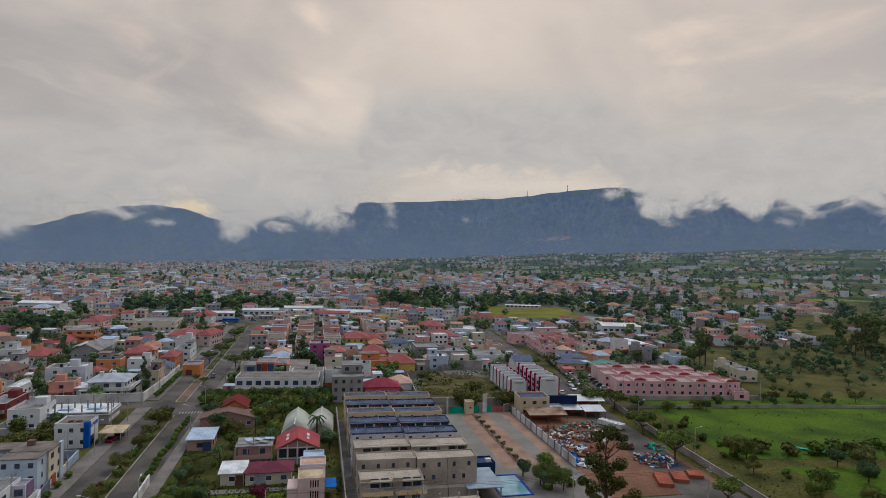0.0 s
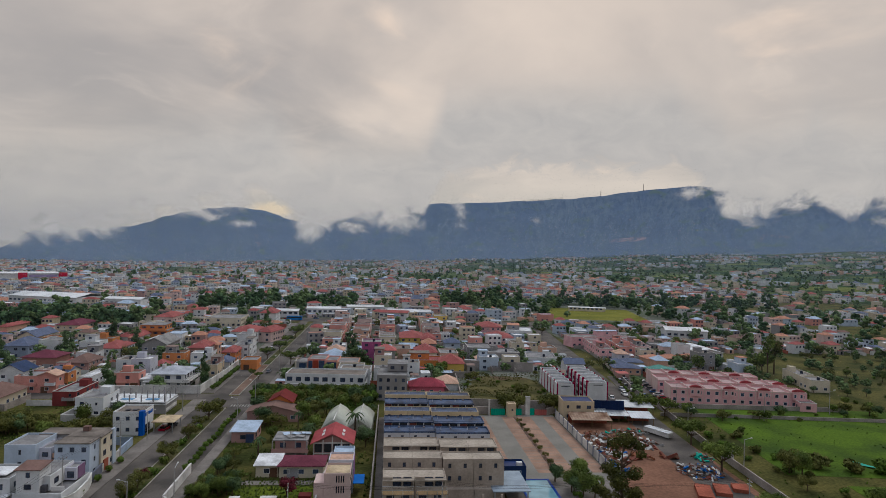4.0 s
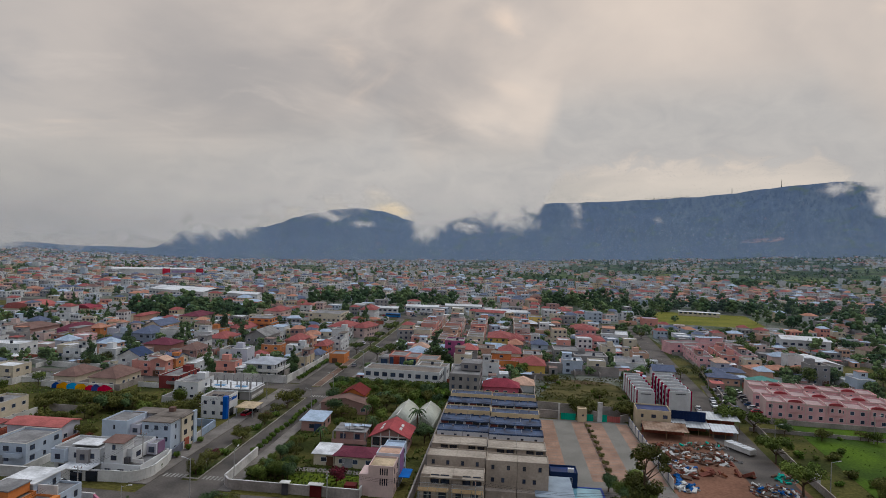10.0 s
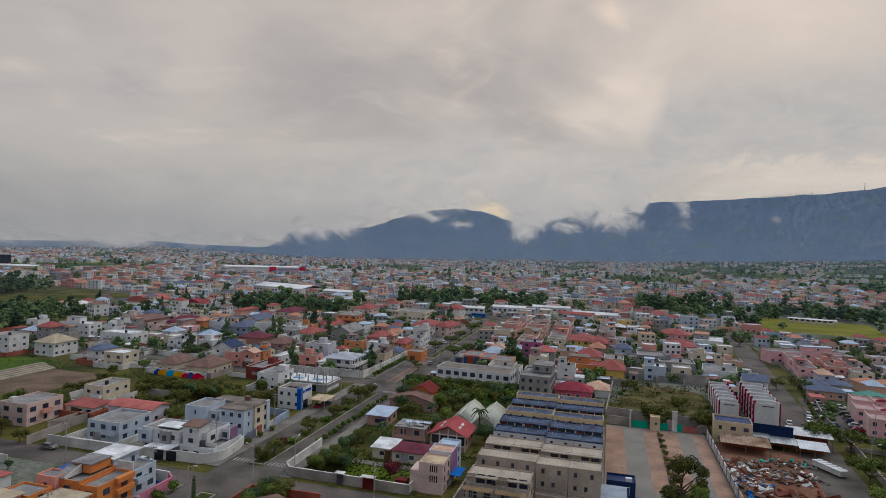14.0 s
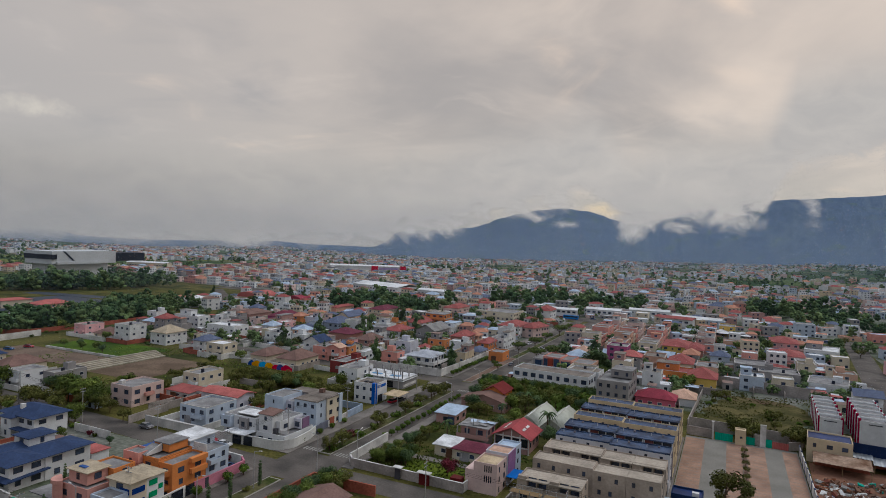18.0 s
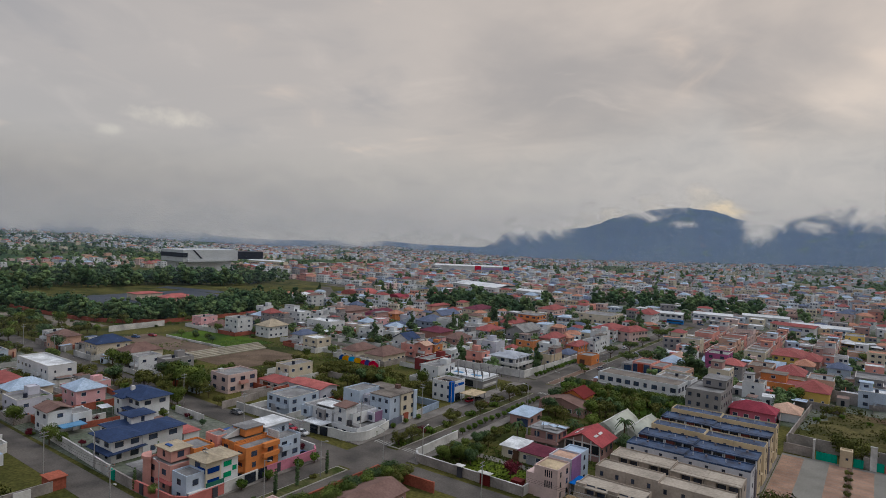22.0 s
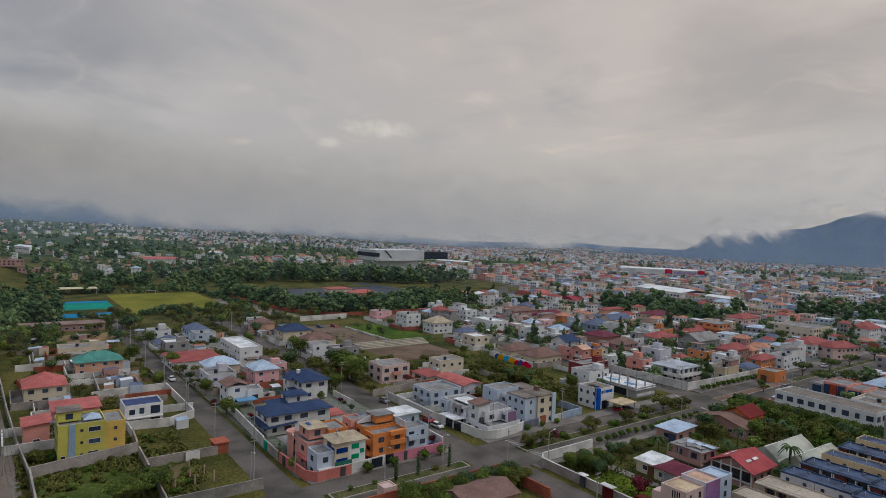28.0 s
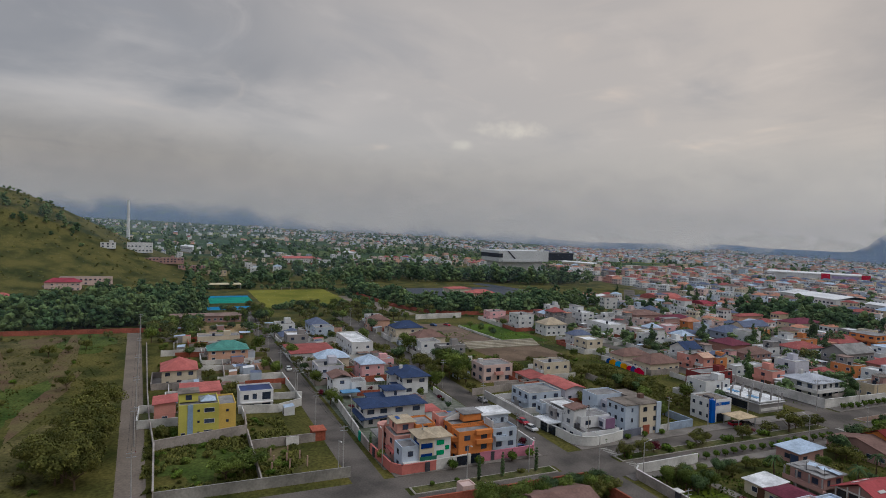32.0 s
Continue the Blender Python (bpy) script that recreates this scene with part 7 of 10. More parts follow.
W("boundary_wall", [(-36, 229.0), (7, 227.5)], 1.8, 0.25, BRICK, "brick boundary wall along the hedge")
W("boundary_wall", [(38, 283), (78, 276)], 4.2, 0.3, BLOCK, "tall grey block wall of the workshop")
W("boundary_wall", [(16, 266), (50, 262)], 2.6, 0.25, BLOCK, "grey block garden wall")
W("boundary_wall", [(38, 214), (40.5, 262)], 2.0, 0.25, BLOCK, "grey block garden wall")
W("boundary_wall", [(108.5, 206), (104.0, 165), (101, 118), (97, 60)], 1.9, 0.25, BLOCK, "long block wall beside the wide street")
W("boundary_wall", [(112, 213.5), (178, 208)], 1.6, 0.25, BLOCK, "low block wall before the pink terrace")
W("boundary_wall", [(106, 203), (180, 195), (260, 184)], 1.1, 0.25, BLOCK, "low block field wall")
W("garden_wall", [(-78.5, 231.5), (-58, 231.2), (-56.5, 262), (-56.5, 283)], 3.0, 0.3, PLASTERW, "white compound wall beside the avenue")
W("garden_wall", [(-108, 232), (-78.5, 231.5)], 2.6, 0.3, PLASTERW, "white compound wall")
W("garden_wall", [(-137, 204.5), (-112, 203.5)], 2.6, 0.3, PLASTERW, "plastered wall with bright abstract mural")
W("garden_wall", [(-172, 212), (-163, 206), (-142, 214), (-142, 226)], 1.9, 0.3, PLASTERW, "curved white garden wall")
W("garden_wall", [(-205, 238), (-176, 240), (-150, 236), (-128, 240)], 2.2, 0.3, PLASTERW, "white garden wall along the street")
# block between the two side streets
CORALW = material("coral_wall_paint", (.52, .22, .20), 0.85, 0.08, 1.0, 10, 0.1, stain=0.2)
PINKW = material("rose_wall_paint", (.52, .24, .30), 0.85, 0.08, 1.0, 10, 0.1, stain=0.2)
PALEB = material("pale_blue_wall", (.35, .42, .52), 0.9)
W("garden_wall", [(-122, 79.5), (-104, 78.6), (-80.8, 77.4)], 2.6, 0.3, PLASTERW, "white wall of the villa garden")
W("garden_wall", [(-122, 79.5), (-122, 96)], 2.2, 0.3, PLASTERW, "white wall of the villa garden")
W("garden_wall", [(-80.8, 77.4), (-70, 77.2)], 2.2, 0.3, BLOCK, "grey plastered wall with teal gate")
W("garden_wall", [(-70, 77.2), (-56, 78.0), (-53.6, 79.8), (-53.8, 88.2)], 2.3, 0.3, CORALW, "coral painted corner wall")
W("garden_wall", [(-53.8, 88.4), (-54.5, 97.4)], 2.5, 0.3, PLASTERW, "white front wall with dark gates")
W("garden_wall", [(-54.6, 100.2), (-54.6, 115), (-57, 116.8)], 2.4, 0.3, PINKW, "rose painted front wall")
W("garden_wall", [(-57, 116.8), (-68, 117.2)], 2.6, 0.3, PLASTERW, "white side wall of the carport")
pts = [(-73, 128.0), (-62, 129.2)] + [(-59 + 4.6 * math.sin(radians(a)), 134.4 - 5.2 * math.cos(radians(a))) for a in range(0, 91, 15)] + [(-55.2, 141), (-56.4, 145)]
WHITEW = material("clean_white_wall", (.62, .62, .60), 0.85, 0.08, 0.8, 10, 0.1, stain=0.15)
W("garden_wall", pts, 2.5, 0.3, WHITEW, "white rounded corner wall of the modern house")
W("garden_wall", [(-104, 127.6), (-73, 128.0)], 2.4, 0.3, PLASTERW, "white front wall with blue doors")
W("garden_wall", [(-56.4, 145), (-57.2, 152)], 2.2, 0.3, material("slate_wall", (.16, .17, .21), 0.8), "dark grey front wall")
W("garden_wall", [(-57.2, 152), (-57.8, 163)], 1.9, 0.3, PLASTERW, "white front wall of the apartment house")
W("garden_wall", [(-57.8, 163), (-58.4, 172.5), (-70, 172.5)], 2.1, 0.3, PALEB, "pale blue front wall")
for p, q, turn, w, m, lab in ((-60.5, 78.2, -5, 2.6, FRAME_D, "black garage door in the coral wall"), (-53.6, 86.0, 90, 1.2, FRAME_D, "dark narrow door in the coral wall"), (-54.2, 95.2, 92, 3.0, DARKGL, "dark blue garage door"), (-54.6, 98.8, 92, 2.4, DARKGL, "dark blue garage door"),
                              (-54.6, 103.5, 90, 1.0, FRAME_D, "black door in the rose wall"), (-66, 128.5, 6, 2.6, DARKGL, "dark blue garage door"), (-69.5, 128.1, 4, 2.6, DARKGL, "dark blue garage door"), (-78.5, 77.1, -2, 1.6, TEAL, "teal sheet door"), (-66.5, 77.2, 2, 1.2, FRAME_D, "dark door in the street wall")):
    bm = bmesh.new(); box(bm, -w / 2, -0.19, 0.05, w / 2, 0.19, 2.35)
    for k in range(5):
        box(bm, -w / 2 + 0.05, -0.21, 0.15 + 0.43 * k, w / 2 - 0.05, -0.19, 0.45 + 0.43 * k)
    solid("garage_door", bm, m, at(p, q, 0, turn), lab, "door")
# walls of the lots beyond the side street
W("boundary_wall", [(-57, 28.8), (-56.8, 68.6)], 2.3, 0.25, material("weathered_plaster", (.30, .29, .27), 0.9, 0.15, 0.8, 10, 0.2, stain=0.45), "weathered plaster wall of the vacant lot")
W("boundary_wall", [(-90, 50.2), (-57, 49.6)], 2.2, 0.25, BLOCK, "grey block wall between vacant lots")
W("boundary_wall", [(-81, 50.2), (-81.4, 66)], 2.2, 0.25, BLOCK, "grey block wall of the vacant lot")
W("boundary_wall", [(-57, 28.8), (-87, 28.2), (-92.2, 50.2), (-104, 51)], 2.6, 0.3, BLOCK, "grey retaining wall below the yellow house")
W("boundary_wall", [(-87, 28.2), (-110, 26.5), (-140, 25), (-220, 22)], 1.8, 0.25, BLOCK, "weathered block wall along the earth road")
W("boundary_wall", [(-111, 50), (-109, 61), (-113.5, 68.6), (-148, 68.4), (-148, 50)], 2.4, 0.25, PLASTERW, "white compound wall of the modern house")
W("boundary_wall", [(-150, 49), (-150, 68), (-176, 68)], 2.0, 0.25, BLOCK, "grey wall of the unfinished plot")
W("boundary_wall", [(-176, 50), (-150, 49)], 2.0, 0.25, BLOCK, "grey wall of the unfinished plot")
W("garden_wall", [(-172, 78.5), (-150, 78), (-146, 79), (-146, 92)], 1.8, 0.3, PLASTERW, "scalloped white garden wall")
bm = bmesh.new(); box(bm, -2, -1.6, -0.2, 2, 1.6, 2.6); box(bm, -2.3, -1.9, 2.6, 2.3, 1.9, 2.75)
solid("hut", bm, [BRICK], at(-83.5, 67.2, 0), "small brick hut at the street corner", "hut")
bm = bmesh.new(); box(bm, -1.6, -0.1, 0, 1.6, 0.1, 2.2)
solid("white_gate", bm, PLASTERW, at(-80.7, 60.2, 0, 90), "white sheet gate leaning on the wall", "gate")
for k, (p, q) in enumerate(((-70, 54), (-70, 57), (-70, 60), (-66, 53), (-66, 57), (-66, 61), (-75, 54), (-75, 58))):
    bm = bmesh.new(); box(bm, -0.15, -0.15, -0.2, 0.15, 0.15, 1.9 + 0.3 * (k % 3))
    solid("concrete_column", bm, material("pink_concrete", (.42, .30, .26), 0.9), at(p, q, 0), "bare concrete column stub of a started house", "column", "column stubs")
W("boundary_wall", [(-262, -60), (-256, 40)], 2.2, 0.3, BRICK, "long red brick wall")
W("boundary_wall", [(-402, 168), (-371, 168), (-321, 173), (-295, 183), (-279, 199), (-276, 228), (-277, 259), (-283, 292)], 2.2, 0.3, BRICK, "long reddish wall along the woods")
W("low_wall", [(-237, 180.8), (-188.5, 182.4)], 0.9, 0.3, PLASTERW, "low white wall beside the earth pitch")
W("boundary_wall", [(-268, 167), (-269.5, 198)], 3.0, 0.3, PLASTERW, "long white wall beside the sports ground")
# mural colours on the painted wall
for k, (c, x0, x1, zz) in enumerate((((.04, .10, .34), 0, 4, 2.2), ((.78, .36, .04), 2.0, 8, 2.3), ((.08, .38, .72), 6, 11, 2.4), ((.80, .40, .05), 9.5, 14.5, 2.3), ((.66, .05, .09), 13.5, 19, 2.0), ((.08, .10, .30), 16, 20, 2.4), ((.68, .05, .10), 18.5, 24.4, 2.4))):
    bm = bmesh.new()
    n = 8
    top = [(x0 + (x1 - x0) * i / n, 0.25 + (zz - 0.2) * (0.45 + 0.55 * math.sin(math.pi * i / n)) + 0.12 * math.sin(5.0 * i + k)) for i in range(n + 1)]
    y0 = -0.03 - 0.004 * k
    fl, fh, bh = ([bm.verts.new((x, y, 0.05 if low else z)) for x, z in top] for y, low in ((y0, True), (y0, False), (0, False)))
    for i in range(n):
        bm.faces.new((fl[i], fl[i + 1], fh[i + 1], fh[i])); bm.faces.new((fh[i], fh[i + 1], bh[i + 1], bh[i]))
    solid("mural_shape", bm, material("mural_%d" % k, c, 0.8, 0.1), at(-136.6, 204.3, 0, -2.3), "bright abstract painted mural shape on the wall", "mural")

# ---- houses and walls along the wide street ----
W("boundary_wall", [(109.4, 208), (110.6, 236), (119, 286), (124, 335)], 1.5, 0.25, BLOCK, "low block wall along the wide street")
for p, q, w, d in ((118.2, 284, 8.5, 8), (127.3, 286, 8.5, 8), (115.8, 271.5, 12.5, 7)):
    house("hip_roofed_house", p, q, w, d, 3.2, 1, "peach" if d < 8 else "cream", "hip", "slate", "bungalow with dark slate hip roof", turn=-8, sides="AD", rise=1.6)
house("gabled_house", 130.5, 264.5, 13, 9, 3.0, 1, "cream", "gable_p", "green", "cream house with green sheet roof", turn=-8, sides="A", rise=1.6)
for k in range(4):
    house("hip_roofed_house", 140 + 10.2 * k, 292.5 + 1.6 * k, 9.6, 9, 3.8, 1, "peach", "hip", "orangetile", "bungalow with orange tiled hip roof", turn=8, sides="A", rise=1.7)
house("flat_roofed_house", 143.2, 306, 7.5, 9, 5.8, 2, "cream", "flat", "rc", "cream two-storey house beside pink terraces", sides="AD")
house("flat_roofed_house", 117.4, 352, 35, 10, 6.2, 2, "pink", "flat", "rc", "long pink two-storey apartment wing", turn=12, sides="A", gap=3.4)
for p, col, qs in ((121.8, "pink", (308, 318, 328, 338)), (135.6, "salmon", (315, 325, 335)), (146.4, "pink", (318, 328, 338, 348))):
    for k, q in enumerate(qs):
        house("flat_roofed_house", p + 0.9 * k, q, 7.4, 9.2, 6.0 + 0.25 * (k % 2), 2, col, "flat", "rc", "%s two-storey terrace house with flat roof" % col, turn=-5, sides="AD")
house("flat_roofed_house", 85.5, 288, 16.5, 9, 3.6, 1, "white", "flat", "rc", "low white house with flat roof by the street", sides="AB")
house("gabled_house", 171, 304, 15.5, 21, 5.4, 2, "white", "gable_p", "white", "white gabled warehouse with navy windows", sides="AD", rise=1.8)

# salmon house with tall dark blue glazing, behind the long white building
v = villa("apartment_house", -27, 258, "salmon three-storey house with tall dark blue glazed bays", -3, size=(27, 13))
for k, (x, w, h, c) in enumerate(((0, 4.5, 7.2, "concrete"), (4.5, 7.5, 8.4, "salmon"), (12, 5.0, 8.0, "salmon"), (17, 8.5, 7.4, "peach"))):
    vol(v, x, 0.3 * (k % 2), w, 11, 0, h, c, rc="rc", sides="AB" if k == 3 else "", floors=2, size=(1.6, 1.3))
NAVYGLASS = material("navy_glazing", (.035, .055, .11), 0.15, 0.2, 2, 6, 0.0, spec=0.5)
for x0, x1, h in ((1.2, 4.0, 6.6), (5.0, 6.6, 7.6), (9.4, 11.6, 7.8), (12.6, 16.6, 7.2)):
    slab_on(v, "glazed_bay", x0, -0.35, x1, 0.4, 0.6, h, NAVYGLASS, "tall dark blue glazed bay")
slab_on(v, "entrance_bay", 7.0, -0.5, 9.0, 0.3, 0, 7.9, material("brick_red_render", (.34, .10, .08), 0.85), "brick red entrance bay")
# salmon terraces stepping back from the avenue
rng = random.Random(15)
for p, q0, q1 in ((-24, 330, 428), (-9, 326, 420), (6, 338, 430), (33, 356, 440)):
    q, k = q0, 0
    while q < q1:
        c = rng.choice(("salmon", "salmon", "peach", "cream_pink", "cream"))
        if all(abs(p + 4.6 - cp) > 4.6 + a or abs(q + 4.4 - cq) > 4.4 + b for cp, cq, a, b in TOWN):
            house("flat_roofed_house", p, q, 9.2, 8.8, 5.8 + rng.choice((0, 0.3, 2.6)), 2, c, "flat", "rc", "%s terrace house with flat roof and parapets" % c.replace("_", " "), sides="AB", gap=3.2, bands=False)
        q += 9.6
        k += 1

# ---- filling of the middle town: single houses ----
def clear_of_fields(p, q):
    if q > 448 or -60 < p < -32:
        return False
    street = 103.5 + (q - 267) * math.tan(radians(5))
    if abs(p - street) < 12:
        return False
    if p > 110 and q < 262:
        return False
    if p > 185 and q < 330:
        return False
    if 38 < p < 84 and q < 275:
        return False
    return True


rng = random.Random(44)
CH = ["white", "white", "white", "white", "cream", "cream", "peach", "salmon", "pink", "cream_pink", "cream_pink", "concrete", "white", "blueg", "lav", "orangeapt"]
RH = ["red", "redbright", "slate", "peachroof", "slate", "steel", "orangetile", "grey", "steel"]
qq = 238.0
while qq < 326:
    pp = -330.0
    while pp < 330:
        w, d = rng.uniform(6, 9.5), rng.uniform(6.5, 10)
        jp, jq = pp + rng.uniform(-1, 1), qq + rng.uniform(-2, 2)
        if clear_of_fields(jp, jq) and not (jp < -262 and jq < 330) and all(abs(jp + w / 2 - cp) > w / 2 + a - 0.3 or abs(jq + d / 2 - cq) > d / 2 + b - 0.3 for cp, cq, a, b in TOWN) and rng.random() < 0.72:
            fl = rng.choice((1, 1, 2, 2, 2, 2, 3))
            flat = rng.random() < 0.62
            c = rng.choice(CH)
            r = rng.choice(("rc", "rc", "white", "white", "brownflat")) if flat else rng.choice(RH)
            words = {"rc": "grey concrete", "white": "white", "brownflat": "brown", "redbright": "bright red", "peachroof": "peach tiled", "red": "red tiled", "brown": "brown tiled", "maroon": "maroon", "slate": "dark slate", "orangetile": "orange tiled", "grey": "grey sheet", "rust": "rusty sheet", "steel": "pale metal"}[r]
            house("town_house", jp, jq, w, d, 2.75 * fl + (0.6 if flat else 0.1), fl, c, "flat" if flat else rng.choice(("hip", "hip", "gable_q")), r,
                  "%s %s town house with %s roof" % (c.replace("_", " ").replace("blueg", "pale blue").replace("lav", "lavender").replace("orangeapt", "orange"), ("one-storey", "two-storey", "three-storey")[fl - 1], words), sides="AB", gap=3.6 if jq < 285 else 6.5, bands=False)
        pp += 12.0
    qq += 14.0


# houses filling the plots along the western streets
rng = random.Random(61)
for q0, q1, p0, p1 in ((79, 112, -256, -126), (131, 146, -256, -142), (208, 219, -258, -150)):
    qq = q0
    while qq < q1 - 8:
        pp = p0
        while pp < p1 - 9:
            w, d = rng.uniform(8, 12), rng.uniform(8, 11)
            if all(abs(pp + w / 2 - cp) > w / 2 + a + 1.5 or abs(qq + d / 2 - cq) > d / 2 + b + 1.5 for cp, cq, a, b in TOWN) and rng.random() < 0.75:
                fl = rng.choice((1, 2, 2, 2, 3)) if q0 > 70 else 1
                flat = rng.random() < 0.7
                c = rng.choice(("white", "white", "cream", "cream_pink", "concrete", "lav", "blueg", "pink"))
                r = rng.choice(("rc", "rc", "white", "concrete")) if flat else rng.choice(("red", "slate", "brown", "steel"))
                house("flat_roofed_house" if flat else "hip_roofed_house", pp, qq, w, d, 2.8 * fl + (0.6 if flat else 0.1), fl, c, "flat" if flat else "hip", r,
                      "%s %s house in a walled plot" % (c.replace("_", " ").replace("blueg", "pale blue").replace("lav", "lavender"), ("single-storey", "two-storey", "three-storey")[fl - 1]), sides="AB", gap=3.4, bands=False, yard=True)
            pp += 15.5
        qq += 16.0


# sheds, back walls, canopies and tanks that fill the plots of the middle town
def plot_clutter(name, p0, q0, p1, q1, n, seed, label, ok):
    rng = random.Random(seed)
    mats = [wall_mat(k) for k in ("white", "concrete", "cream", "brickpink", "peach", "blueg")] + [roof_mat(k) for k in ("rc", "redbright", "rust", "steel", "white", "brown", "slate")] + [PLASTERW, BLOCK, BRICK, DARKG]
    V, F, M = [], [], []

    def block(cx, cy, a, b, z0, z1, t, side, top):
        i, ct, st = len(V), math.cos(t), math.sin(t)
        tilt = 0.25 if z1 - z0 > 2 and top < 12 else 0.0
        for zz in (z0, z1):
            for x, y in ((-a, -b), (a, -b), (a, b), (-a, b)):
                V.append((cx + x * ct - y * st, cy + x * st + y * ct, zz + (tilt if zz == z1 and y > 0 else 0)))
        for f, m in (((0, 1, 5, 4), side), ((1, 2, 6, 5), side), ((2, 3, 7, 6), side), ((3, 0, 4, 7), side), ((4, 5, 6, 7), top)):
            F.append(tuple(i + k for k in f)); M.append(m)
    for k in range(n):
        p, q = rng.uniform(p0, p1), rng.uniform(q0, q1)
        if not ok(p, q):
            continue
        v = GRID @ Vector((p, q, 0))
        t = TH + rng.choice((0, 0, 0, 0.1, -0.1))
        kind = rng.random()
        if kind < 0.42:
            a, b, h = rng.uniform(1.2, 2.8), rng.uniform(1.2, 2.6), rng.uniform(2.3, 3.1)
            side = rng.randrange(6)
            block(v.x, v.y, a, b, -0.2, h, t, side, 6 + rng.randrange(7))
            block(v.x + b * 0.99 * math.sin(t), v.y - b * 0.99 * math.cos(t), min(0.6, a * 0.5), 0.06, 0.2, 2.0, t, 16, 16)
        elif kind < 0.85:
            long, across = rng.uniform(3.5, 8), rng.random() < 0.5
            block(v.x, v.y, 0.11 if across else long, long if across else 0.11, -0.2, rng.uniform(1.7, 2.5), t, *[13 + rng.choice((0, 0, 1, 1, 2))] * 2)
        else:
            a, b, h = rng.uniform(1.5, 3), rng.uniform(1.5, 2.5), rng.uniform(2.4, 2.8)
            block(v.x, v.y, a, b, h, h + 0.12, t, 6 + rng.randrange(7), 6 + rng.randrange(7))
            for x, y in ((-a, -b), (a, -b), (a, b), (-a, b)):
                ct, st = math.cos(t), math.sin(t)
                block(v.x + 0.94 * (x * ct - y * st), v.y + 0.94 * (x * st + y * ct), 0.06, 0.06, -0.2, h + 0.02, t, 14, 14)
    me = bpy.data.meshes.new(name)
    me.from_pydata(V, [], F)
    for m in mats:
        me.materials.append(m)
    me.polygons.foreach_set("material_index", M)
    tagged(new(name, me), label, "sheds", kind="stuff")


def in_plot(p, q, pad=0.6):
    street = 103.5 + (q - 267) * math.tan(radians(5))
    if -61 < p < -31 or abs(p - street) < 10 or any(lo < q < hi for lo, hi in ((13, 25), (66, 79), (115, 130), (219, 235))):
        return False
    if -145 < p < -62 and 178 < q < 204:
        return False
    return all(abs(p - cp) > a + pad or abs(q - cq) > b + pad for cp, cq, a, b in TOWN)


plot_clutter("plot_sheds", -262, 236, 96, 450, 1500, 71, "sheds, back walls and canopies in the town plots", lambda p, q: in_plot(p, q) and clear_of_fields(p, q) and not (38 < p < 84 and q < 275))
plot_clutter("plot_sheds", 112, 262, 330, 450, 420, 72, "sheds, back walls and canopies in the eastern plots", lambda p, q: in_plot(p, q) and clear_of_fields(p, q))
plot_clutter("plot_sheds", -262, 26, -104, 232, 420, 73, "sheds, back walls and canopies in the western plots", lambda p, q: in_plot(p, q, 1.0) and not (148 < q < 214 and p < -140))


